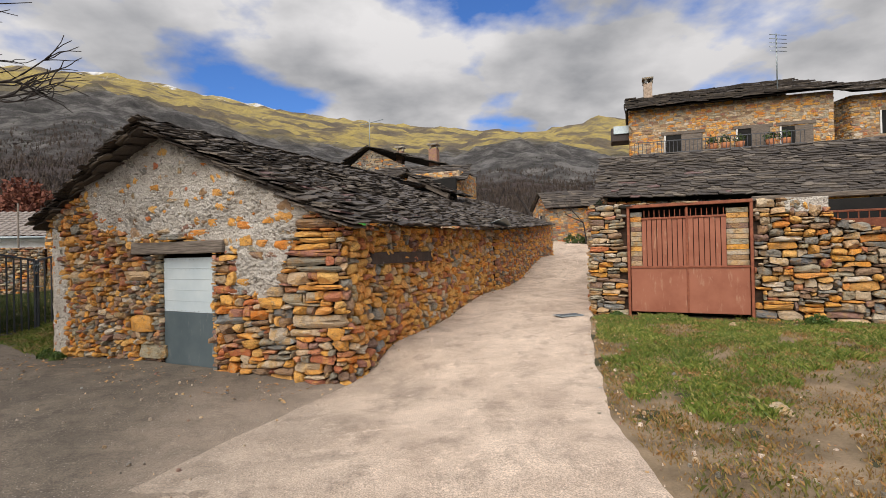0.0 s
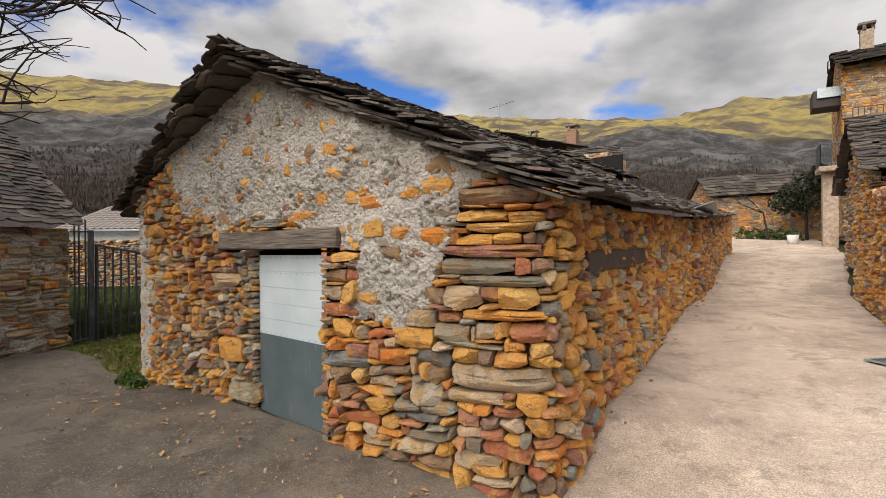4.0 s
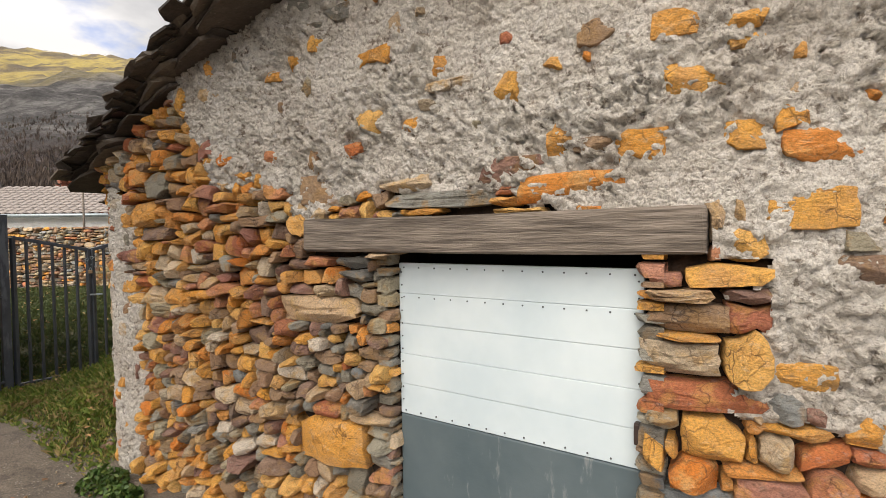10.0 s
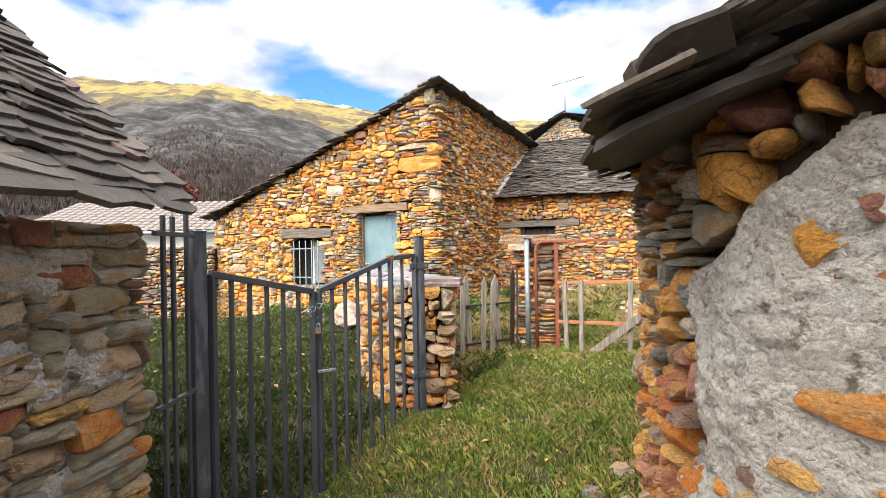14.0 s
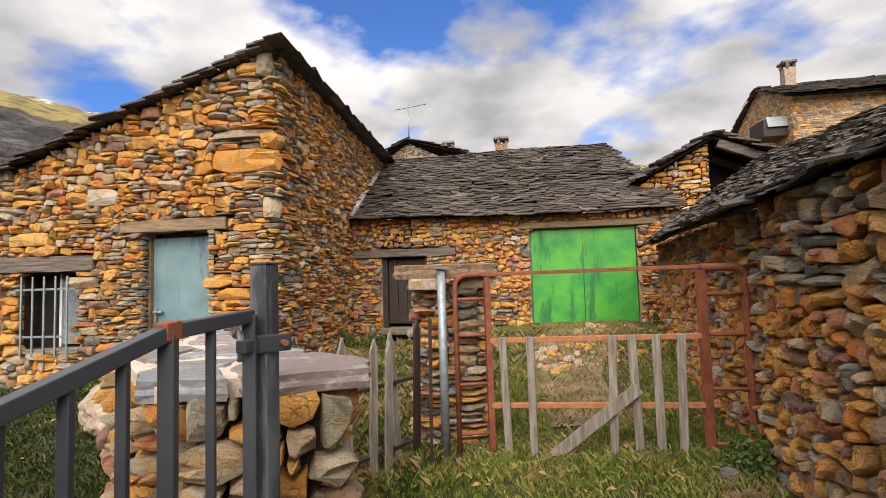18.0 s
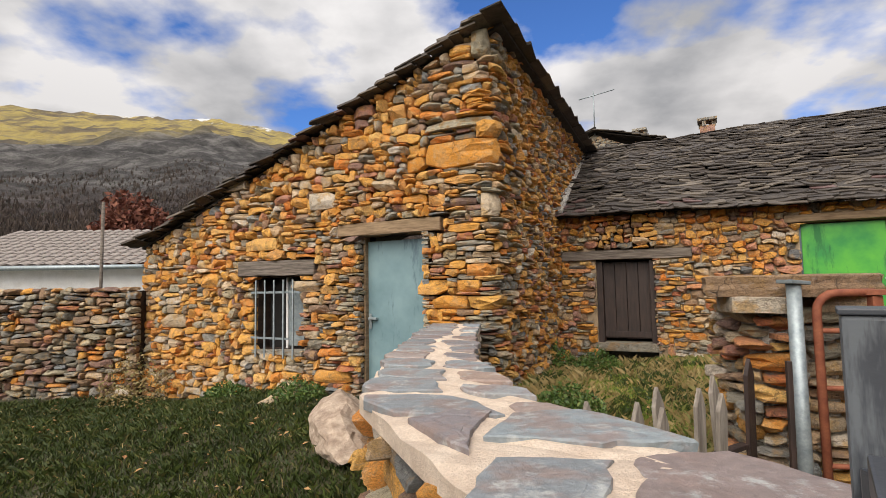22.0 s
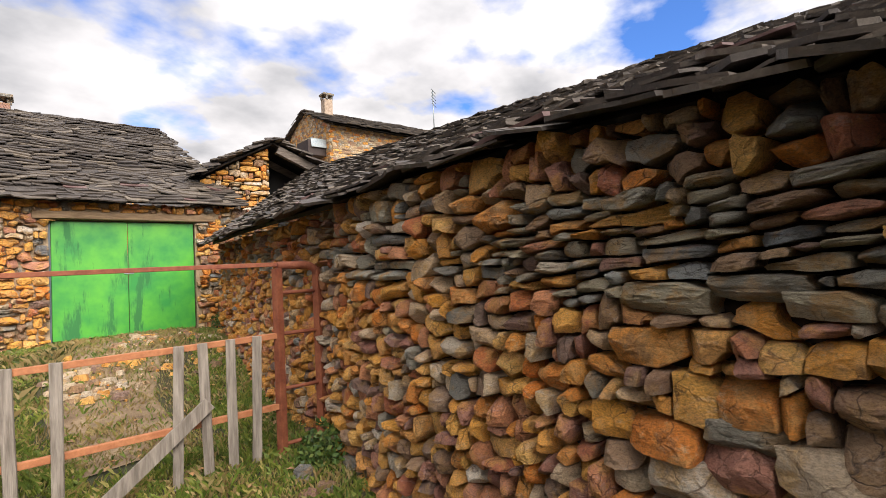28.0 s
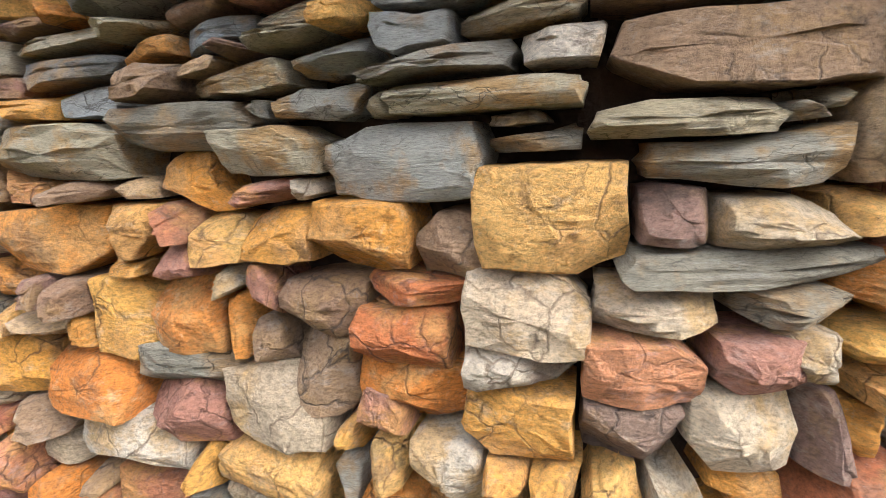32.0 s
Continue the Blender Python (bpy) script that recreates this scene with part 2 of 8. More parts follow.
def slate_material():
    k = Nodes("roof_slate", 0.7)
    c = shifted(k)
    base = k.ramp(c, [(0, (0.03, 0.024, 0.021)), (0.3, (0.075, 0.06, 0.049)), (0.55, (0.042, 0.034, 0.03)), (0.8, (0.095, 0.078, 0.062)), (1, (0.165, 0.137, 0.108))])
    col = k.mix(k.ramp(k.noise(7, 6, 0.65), [(0.50, (0, 0, 0)), (0.70, (0.5, 0.5, 0.5))]), base, (0.13, 0.107, 0.082))
    col = k.mix(k.ramp(k.noise(3.1, 6, 0.65), [(0.52, (0, 0, 0)), (0.66, (0.7, 0.7, 0.7))]), col, (0.036, 0.031, 0.03))
    col = k.mix(k.ramp(k.noise(30, 4, 0.6), [(0.64, (0, 0, 0)), (0.72, (0.6, 0.6, 0.6))]), col, (0.30, 0.28, 0.21))
    g = k.noise(45, 6, 0.7)
    col = k.mix(0.7, col, k.ramp(g, [(0.3, (0.55, 0.55, 0.55)), (0.7, (1.35, 1.35, 1.35))]), "MULTIPLY")
    h = k.math("ADD", k.math("ADD", g, k.noise(12, 4)), k.math("MULTIPLY", chipped(k, 9, 0.05), 8.0))
    return k.done(col, h, 0.6, 0.012)


def plaster_material():
    """Clotted lime plaster with open pits coloured as if shaded, sandy grain and grey weathering."""
    k = Nodes("rough_lime_plaster", 0.95)
    col = k.ramp(k.noise(2.4, 6, 0.65), [(0.36, (0.62, 0.565, 0.50)), (0.64, (0.80, 0.76, 0.70))])
    clod = k.n("TexVoronoi"); clod.inputs["Scale"].default_value = 34
    n = k.n("TexNoise"); n.inputs["Scale"].default_value = 30
    k.link(k.co, n.inputs["Vector"])
    w = k.n("VectorMath"); w.operation = "MULTIPLY_ADD"
    k.link(n.outputs["Color"], w.inputs[0]); w.inputs[1].default_value = (0.03, 0.03, 0.03)
    k.link(k.co, w.inputs[2]); k.link(w.outputs[0], clod.inputs["Vector"])
    lump = k.math("SUBTRACT", 1.0, clod.outputs["Distance"])
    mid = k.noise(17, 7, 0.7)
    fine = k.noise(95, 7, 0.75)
    # low spots of the bump turn dark brown: pit shade put into the colour
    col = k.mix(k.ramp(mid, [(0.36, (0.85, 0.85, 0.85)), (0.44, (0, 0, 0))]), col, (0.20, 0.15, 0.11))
    col = k.mix(k.ramp(k.noise(6, 7, 0.7), [(0.56, (0, 0, 0)), (0.68, (0.5, 0.5, 0.5))]), col, (0.40, 0.35, 0.31))
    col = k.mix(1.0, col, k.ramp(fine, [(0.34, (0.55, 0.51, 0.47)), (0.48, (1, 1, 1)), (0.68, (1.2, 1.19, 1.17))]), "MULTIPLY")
    h = k.math("ADD", k.math("MULTIPLY", lump, 1.2), k.math("ADD", k.math("MULTIPLY", mid, 2.4), k.math("MULTIPLY", fine, 0.9)))
    return k.done(col, h, 1.0, 0.03)


def simple(name, a, b, scale=6, rough=0.8, metal=0.0, bump=0.3, stretch=None, fine=60, spread=(0.35, 0.65), depth=0.006):
    k = Nodes(name, rough, metal)
    col = k.ramp(k.noise(scale, 5, 0.6, stretch=stretch), [(spread[0], a), (spread[1], b)])
    g = k.noise(fine, 5, 0.65, stretch=stretch)
    col = k.mix(0.45, col, k.ramp(g, [(0.3, (0.6, 0.6, 0.6)), (0.7, (1.2, 1.2, 1.2))]), "MULTIPLY")
    return k.done(col, g, bump, depth)


def worn_paint(name, paint, paint2, under, amount=0.62, rough=0.45, scale=5):
    k = Nodes(name, rough)
    col = k.ramp(k.noise(2.2, 4, 0.6), [(0.35, paint), (0.65, paint2)])
    streaks = k.noise(scale, 6, 0.7, stretch=(2.5, 2.5, 0.5))
    worn = k.ramp(streaks, [(amount, (0, 0, 0)), (amount + 0.07, (0.9, 0.9, 0.9))])
    col = k.mix(worn, col, under)
    return k.done(col, k.noise(70, 4), 0.15, 0.003, k.math("ADD", rough, k.math("MULTIPLY", worn, 0.3)))


def concrete_material(name, a, b, pebble, dust, stops):
    k = Nodes(name, 0.92)
    col = k.ramp(k.noise(0.7, 7, 0.68), [(0.36, a), (0.62, b)])
    col = k.mix(k.ramp(k.noise(2.2, 7, 0.75), [(0.50, (0, 0, 0)), (0.62, (0.6, 0.6, 0.6))]), col, tuple(v * 0.6 for v in a))
    col = k.mix(k.ramp(k.noise(5.5, 7, 0.75), [(0.55, (0, 0, 0)), (0.66, (0.6, 0.6, 0.6))]), col, tuple(min(0.8, v * 1.25) for v in b))
    # where apron and lane meet, one is dusted with the other
    sep = k.n("SeparateXYZ"); k.link(k.co, sep.inputs[0])
    away = k.math("ADD", sep.outputs["X"], k.math("MULTIPLY", sep.outputs["Y"], -0.12))
    away = k.math("ADD", away, k.math("MULTIPLY", k.math("SUBTRACT", k.noise(0.45, 6, 0.65), 0.5), 5.0))
    col = k.mix(k.ramp(k.math("MULTIPLY", k.math("ADD", away, 6.0), 0.2), stops), col, dust)
    v = k.n("TexVoronoi"); v.inputs["Scale"].default_value = 42
    k.link(k.co, v.inputs["Vector"])
    spot = k.math("MULTIPLY", k.ramp(v.outputs["Distance"], [(0.10, (0.8, 0.8, 0.8)), (0.26, (0, 0, 0))]), k.ramp(k.noise(3, 3), [(0.40, (0, 0, 0)), (0.55, (1, 1, 1))]))
    col = k.mix(spot, col, pebble)
    crack = k.ramp(k.noise(1.1, 6, 0.6, dist=1.0), [(0.494, (0, 0, 0)), (0.5, (0.8, 0.8, 0.8)), (0.506, (0, 0, 0))])
    col = k.mix(k.math("MULTIPLY", crack, 0.35), col, tuple(v * 0.4 for v in a))
    g = k.noise(90, 6, 0.75)
    col = k.mix(0.8, col, k.ramp(g, [(0.36, (0.3, 0.3, 0.3)), (0.5, (1, 1, 1)), (0.64, (1.65, 1.62, 1.58))]), "MULTIPLY")
    return k.done(col, k.math("ADD", g, k.math("MULTIPLY", k.noise(14, 5), 1.5)), 0.7, 0.012)


SLATE = slate_material()
SLATE_RED = simple("plum_slate", (0.11, 0.06, 0.06), (0.16, 0.10, 0.09), 12, 0.6)
# clay infill, coloured near black so that joints read as deep shade
SHADED_CLAY = simple("shade_darkened_clay_infill", (0.018, 0.011, 0.007), (0.06, 0.033, 0.019), 11, 0.95, bump=0.8, fine=40, depth=0.02)
PLASTER = plaster_material()
MORTAR = simple("tan_lime_mortar", (0.30, 0.22, 0.135), (0.46, 0.35, 0.23), 5, 0.95, bump=0.8, fine=40, depth=0.02)
CAP_MORTAR = simple("sandy_cap_mortar", (0.56, 0.44, 0.345), (0.70, 0.585, 0.475), 9, 0.95, bump=0.9, fine=120, depth=0.01)
ROAD = concrete_material("pinkish_concrete", (0.42, 0.33, 0.26), (0.64, 0.52, 0.42), (0.70, 0.62, 0.53), (0.20, 0.165, 0.13), [(0.6, (0.75, 0.75, 0.75)), (1.0, (0, 0, 0))])
APRON = concrete_material("grey_worn_concrete", (0.092, 0.076, 0.059), (0.178, 0.146, 0.113), (0.46, 0.42, 0.36), (0.42, 0.335, 0.265), [(0.45, (0, 0, 0)), (0.9, (0.7, 0.7, 0.7))])
WOOD = simple("weathered_grey_wood", (0.075, 0.06, 0.048), (0.24, 0.20, 0.165), 16, 0.85, bump=0.9, stretch=(0.22, 0.22, 4), fine=34, depth=0.014)
WOOD_TAN = simple("tan_old_wood", (0.17, 0.11, 0.06), (0.30, 0.21, 0.125), 14, 0.85, bump=0.5, stretch=(0.35, 0.35, 3), fine=30)
WOOD_DARK = simple("dark_brown_boards", (0.022, 0.014, 0.012), (0.05, 0.03, 0.024), 9, 0.6, bump=0.4, stretch=(3, 3, 0.4), fine=30)
IRON = worn_paint("dark_grey_gate_paint", (0.045, 0.05, 0.06), (0.07, 0.078, 0.09), (0.16, 0.05, 0.03), 0.70, 0.42)
RUST = simple("red_oxide_rust", (0.19, 0.05, 0.025), (0.29, 0.095, 0.045), 14, 0.75, bump=0.3)
RUST_ORANGE = simple("orange_rust_rail", (0.36, 0.13, 0.055), (0.48, 0.20, 0.09), 12, 0.75, bump=0.3)
GALV = simple("galvanised_pipe", (0.24, 0.29, 0.31), (0.36, 0.41, 0.43), 16, 0.5, 0.5, bump=0.2)
DOOR_WHITE = worn_paint("white_door_paint", (0.45, 0.53, 0.57), (0.53, 0.60, 0.63), (0.36, 0.38, 0.38), 0.72, 0.4, 3)
DOOR_GREY = worn_paint("grey_sheet_metal", (0.065, 0.092, 0.105), (0.092, 0.12, 0.132), (0.17, 0.19, 0.195), 0.60, 0.5, 6)
IRON_STREAK = worn_paint("streaked_post_paint", (0.04, 0.045, 0.055), (0.075, 0.085, 0.10), (0.125, 0.14, 0.155), 0.5, 0.5, 4)
TEAL = worn_paint("grey_teal_door_paint", (0.13, 0.22, 0.245), (0.19, 0.295, 0.32), (0.085, 0.14, 0.175), 0.56, 0.4, 1.6)
GREEN = worn_paint("bright_green_door_paint", (0.02, 0.25, 0.05), (0.085, 0.40, 0.045), (0.015, 0.15, 0.04), 0.55, 0.42, 1.4)
RED_GATE = worn_paint("faded_red_oxide_paint", (0.25, 0.08, 0.042), (0.32, 0.115, 0.065), (0.38, 0.20, 0.13), 0.58, 0.65)
# near-black colour that stands in for the shade inside openings
BLACK = simple("unlit_interior_black", (0.006, 0.006, 0.006), (0.012, 0.011, 0.01), 5, 0.95)
WHITEWASH = simple("white_render", (0.66, 0.66, 0.64), (0.76, 0.76, 0.75), 3, 0.9)
CLAY_TILE = simple("grey_brown_roof_tile", (0.22, 0.19, 0.17), (0.33, 0.285, 0.255), 8, 0.8)
BARK = simple("dark_bark", (0.022, 0.018, 0.018), (0.05, 0.04, 0.036), 20, 0.9, bump=0.6)
SAND = simple("pale_sandy_rock", (0.30, 0.22, 0.165), (0.54, 0.43, 0.335), 9, 0.95, bump=0.9, fine=40, depth=0.02)
WOODV = simple("weathered_upright_wood", (0.17, 0.145, 0.12), (0.34, 0.30, 0.255), 12, 0.85, bump=0.6, stretch=(3, 3, 0.3), fine=30, depth=0.008)


# ---- ground ----
LEVELS = [(0, 0, -0.12), (-1.2, 6.5, -0.22), (-3.8, 7.2, -0.1), (-6.9, 8.6, -0.13), (-9.6, 10.3, -0.08), (-8.4, 9.0, 0.0), (-7.9, 12.0, 0.33),
          (-5.5, 13.6, 0.58), (-7.3, 14.9, 0.48), (-4.0, 18.4, 1.02), (-9.3, 17.0, 0.75), (-11.1, 17.8, 0.6), (-12, 13, 0.3), (-15.5, 19.3, 0.25),
          (-0.6, 8.6, 0.08), (1.4, 14.4, 0.36), (5.7, 26.6, 1.25), (3.6, 9.8, 0.22), (6, 8.5, 0.2), (8, 25, 1.3), (9, 40, 2.35), (9.9, 30.7, 1.64), (8.1, 34.4, 1.98), (1.5, 3, -0.08), (8, 0, 0.0), (-8, 2, -0.2)]
LV = np.array(LEVELS)


def gz(x, y):
    """Height of the ground near the walk."""
    x, y = np.asarray(x, float), np.asarray(y, float)
    d = (x[..., None] - LV[:, 0]) ** 2 + (y[..., None] - LV[:, 1]) ** 2 + 0.25
    w = d ** -1.6
    return (w * LV[:, 2]).sum(-1) / w.sum(-1)


def mesh_object(name, verts, faces, mats, parent=None, index=None, smooth=False):
    me = bpy.data.meshes.new(name)
    me.from_pydata(verts if isinstance(verts, list) else verts.tolist(), [], faces if isinstance(faces, list) else faces.tolist())
    for m in (mats if isinstance(mats, (list, tuple)) else [mats]):
        me.materials.append(m)
    if index is not None:
        me.polygons.foreach_set("material_index", np.asarray(index, dtype=np.int32))
    if smooth:
        me.polygons.foreach_set("use_smooth", np.ones(len(me.polygons), dtype=bool))
    me.update()
    ob = new(name, me)
    if parent:
        ob.parent = parent
    return ob


def part(name, bm, material, parent, label=""):
    me = bpy.data.meshes.new(name)
    bm.to_mesh(me)
    bm.free()
    me.materials.append(material)
    ob = new(name, me)
    ob.parent = parent
    if label:
        ob["label"] = label
    return ob


def thing(name, label, category, group="", kind="", at=(0, 0, 0)):
    ob = new(name)
    ob.location = at
    ob.empty_display_size = 0.2
    return tagged(ob, label, category, group, kind)


def grid_faces(nu, nv, wrap=False):
    i = np.arange(nu if wrap else nu - 1)[:, None]
    j = np.arange(nv - 1)[None, :]
    a = i * nv + j
    b = ((i + 1) % nu) * nv + j
    return np.stack([a, b, b + 1, a + 1], -1).reshape(-1, 4)


def wave(x, y, seed, octaves=4, size=1.0):
    """Cheap smooth noise of two coordinates, about -1 to 1."""
    r = np.random.RandomState(seed)
    out, amp, tot = 0.0, 1.0, 0.0
    f = 1.0 / size
    for _ in range(octaves):
        for _ in range(3):
            a, p = r.uniform(0, 6.283), r.uniform(0, 6.283)
            out = out + amp * np.sin(f * 6.283 * (x * math.cos(a) + y * math.sin(a)) + p + 1.3 * np.sin(f * 3.1 * (y * math.cos(a) - x * math.sin(a)) + 2 * p))
        tot += 1.6 * amp
        amp, f = amp * 0.5, f * 2.1
    return out / tot


def terrain_height(x, y):
    """Village ground near by, dark rocky hill and high mountain farther off."""
    dx, dy = x + 2, y - 8
    r = np.hypot(dx, dy)
    az = np.degrees(np.arctan2(dx, dy))
    near = gz(np.clip(x, -30, 30), np.clip(y, -30, 45))
    crest = np.interp(az, [-180, -110, -75, -58, -45, -33, -25, -15, -5, 5, 12, 18, 24, 35, 60, 100, 180], [6, 8, 12.5, 15.0, 16.4, 17.4, 16.6, 15.4, 14.6, 13.8, 13.2, 14.2, 13.6, 11, 8, 6, 6])
    crag = np.interp(az, [-180, -110, -70, -50, -42, -36, -30, -22, -12, -4, 2, 6, 10, 14, 20, 30, 60, 180], [3, 5, 10, 12.6, 14.6, 15.9, 15.0, 13.4, 12.2, 11.2, 11.4, 12.2, 12.3, 11.6, 10, 8, 5, 3])
    # the slope as seen from the village: wooded foot, crag, saddle, crest
    foot = crag * 0.55
    deg = np.interp(np.log(np.maximum(r, 1)), np.log([1, 38, 90, 260, 520]), [0, 0, 0.30, 0.62, 1.0]) * crag
    far = np.interp(np.log(np.maximum(r, 1)), np.log([520, 800, 1500, 1900]), [0, 0.25, 1.0, 1.0])
    deg = deg + (crest - crag) * far
    rough = wave(x, y, 5, 5, 160.0) * np.interp(r, [40, 120, 500, 1500], [0, 0.8, 6, 9]) + wave(x, y, 9, 4, 40.0) * np.interp(r, [60, 300, 600], [0, 1.5, 4.0])
    drop = np.where(r > 1700, (r - 1700) * 0.3, 0)
    return near + np.where(r > 38, np.tan(np.radians(deg)) * r, 0) + rough - drop


def terrain_material():
    k = Nodes("mountain_land", 0.95)
    sep = k.n("SeparateXYZ"); k.link(k.co, sep.inputs[0])
    ln = k.n("VectorMath"); ln.operation = "LENGTH"; k.link(k.co, ln.inputs[0])
    r = k.math("ADD", ln.outputs["Value"], k.math("MULTIPLY", k.math("SUBTRACT", k.noise(0.012, 5, 0.6), 0.5), 260))
    wood = k.ramp(k.noise(0.10, 6, 0.7), [(0.3, (0.026, 0.018, 0.017)), (0.7, (0.085, 0.056, 0.049))])
    # rock is toned dark to stand for cloud shadow on the hill
    rock = k.ramp(k.noise(0.045, 8, 0.72), [(0.34, (0.02, 0.019, 0.018)), (0.48, (0.06, 0.056, 0.053)), (0.64, (0.20, 0.19, 0.18))])
    # dry grass and heather; the bright yellow band paints sun patches between clouds
    sunlit_heath = k.ramp(k.noise(0.0065, 7, 0.62), [(0.36, (0.10, 0.078, 0.055)), (0.45, (0.15, 0.115, 0.065)), (0.53, (0.44, 0.34, 0.095)), (0.60, (0.28, 0.22, 0.08)), (0.68, (0.12, 0.095, 0.07))])
    sunlit_heath = k.mix(k.ramp(k.noise(0.05, 6, 0.7), [(0.5, (0, 0, 0)), (0.7, (0.6, 0.6, 0.6))]), sunlit_heath, (0.17, 0.145, 0.115))
    snow = k.math("MULTIPLY", k.ramp(k.math("ADD", k.math("MULTIPLY", sep.outputs["Z"], 0.001), k.math("MULTIPLY", k.noise(0.02, 7, 0.75), 0.32)), [(0.63, (0, 0, 0)), (0.66, (1, 1, 1))]), 0.9)
    a = k.ramp(k.math("MULTIPLY", r, 1 / 2000), [(0.13, (0, 0, 0)), (0.17, (1, 1, 1))])
    b = k.ramp(k.math("MULTIPLY", r, 1 / 2000), [(0.27, (0, 0, 0)), (0.36, (1, 1, 1))])
    col = k.mix(b, k.mix(a, wood, rock), sunlit_heath)
    col = k.mix(snow, col, (0.75, 0.77, 0.8))
    near = k.ramp(k.math("MULTIPLY", ln.outputs["Value"], 1 / 2000), [(0.018, (0, 0, 0)), (0.032, (1, 1, 1))])
    soil = k.ramp(k.noise(2.5, 5, 0.6), [(0.35, (0.024, 0.03, 0.009)), (0.65, (0.06, 0.05, 0.023))])
    col = k.mix(near, soil, col)
    h = k.math("ADD", k.math("MULTIPLY", k.noise(35, 5, 0.65), 0.01), k.math("MULTIPLY", k.math("MULTIPLY", k.noise(0.05, 9, 0.75), near), 14.0))
    return k.done(col, h, 0.9, 1.0)


def make_ground():
    nr = np.concatenate([np.arange(0.0, 34, 0.27), 34 * (2600 / 34) ** np.linspace(0, 1, 150)])
    na = 420
    th = np.linspace(0, 2 * math.pi, na, endpoint=False)
    T, R = np.meshgrid(th, nr, indexing="ij")
    X, Y = -2 + R * np.sin(T), 8 + R * np.cos(T)
    Z = terrain_height(X, Y)
    Z += 0.008 * wave(X, Y, 3, 3, 0.9) * (R < 40)
    ob = mesh_object("ground", np.stack([X, Y, Z], -1).reshape(-1, 3), grid_faces(na, len(nr), True)[:, ::-1], terrain_material(), smooth=True)
    tagged(ob, "grassy earth rising to wooded foot, rocky hill and mountain", "ground", kind="structure")


make_ground()


def sheet(name, left, right, n, across, material, label, lift=0.03, edge=0.05, seed=1):
    """A paved strip between two edge lines, with ragged edges, laid on the ground."""
    def run(pts):
        p = np.array(pts, float)
        c = np.concatenate([[0], np.cumsum(np.hypot(*np.diff(p, axis=0).T))])
        u = np.linspace(0, c[-1], n)
        return np.stack([np.interp(u, c, p[:, 0]), np.interp(u, c, p[:, 1])], -1)
    a, b = run(left), run(right)
    w = np.linspace(0, 1, across)
    q = a[:, None] * (1 - w[None, :, None]) + b[:, None] * w[None, :, None]
    jit = wave(q[..., 0], q[..., 1], seed, 5, 1.7) * edge
    d = (b - a) / np.linalg.norm(b - a, axis=1)[:, None]
    end = (np.abs(w - 0.5) * 2) ** 8
    q = q + d[:, None] * (jit * end)[..., None]
    z = gz(q[..., 0], q[..., 1]) + lift + 0.005 * wave(q[..., 0], q[..., 1], seed + 7, 3, 1.7) - 0.06 * (np.abs(w - 0.5) * 2 > 0.999)
    v = np.concatenate([q, z[..., None]], -1).reshape(-1, 3)
    ob = mesh_object(name, v, grid_faces(n, across)[:, ::-1], material, smooth=True)
    return tagged(ob, label, "road", kind="structure")


ROAD_L = [(-4.2, -9), (-3.2, -2), (-2.4, 3.2), (-1.75, 5.6), (-1.35, 6.75), (-0.72, 8.6), (1.3, 14.4), (5.7, 26.6), (6.9, 33), (4.5, 41)]
ROAD_R = [(1.6, -9), (1.45, -2), (1.5, 3.3), (1.65, 4.8), (2.15, 6.9), (2.85, 9.5), (3.2, 10.6), (5.4, 16.6), (9.3, 25.0), (12.4, 33), (14.5, 40)]
sheet("road", ROAD_L, ROAD_R, 420, 40, ROAD, "worn pinkish concrete village lane between stone barns")
sheet("pavement", [(-11, -9), (-11, -2), (-10.6, 4), (-9.7, 8.0), (-9.6, 9.0), (-9.5, 9.75)], [(-3.0, -9), (-2.2, -2), (-1.5, 3.3), (-1.2, 6.75), (-3.2, 7.25), (-6.95, 8.8)], 160, 60, APRON, "grey-brown worn concrete apron in front of a barn", 0.026, 0.05, 4)


VERGE_SOIL = simple("brown_verge_soil", (0.11, 0.078, 0.042), (0.30, 0.22, 0.14), 1.6, 0.95, bump=0.9, fine=40, depth=0.02)
sheet("verge_earth", [(1.2, -6), (1.25, 4.6), (1.85, 6.9), (2.55, 9.6)], [(14, -6), (14, 0), (12.5, 4), (11.3, 6.0)], 120, 60, VERGE_SOIL, "brown earth of the grass verge", 0.007, 0.05, 12)
PATH = simple("trodden_earth", (0.15, 0.10, 0.06), (0.32, 0.235, 0.145), 3.5, 0.95, bump=0.9, fine=40, depth=0.02)
sheet("footpath", [(-6.6, 14.9), (-6.5, 15.4), (-6.1, 16.8), (-5.5, 18.0), (-4.9, 19.45)], [(-5.75, 14.7), (-5.6, 15.1), (-5.2, 16.2), (-4.4, 17.4), (-3.1, 18.85)], 60, 16, PATH, "bare trodden earth path to the green door", 0.014, 0.03, 9)


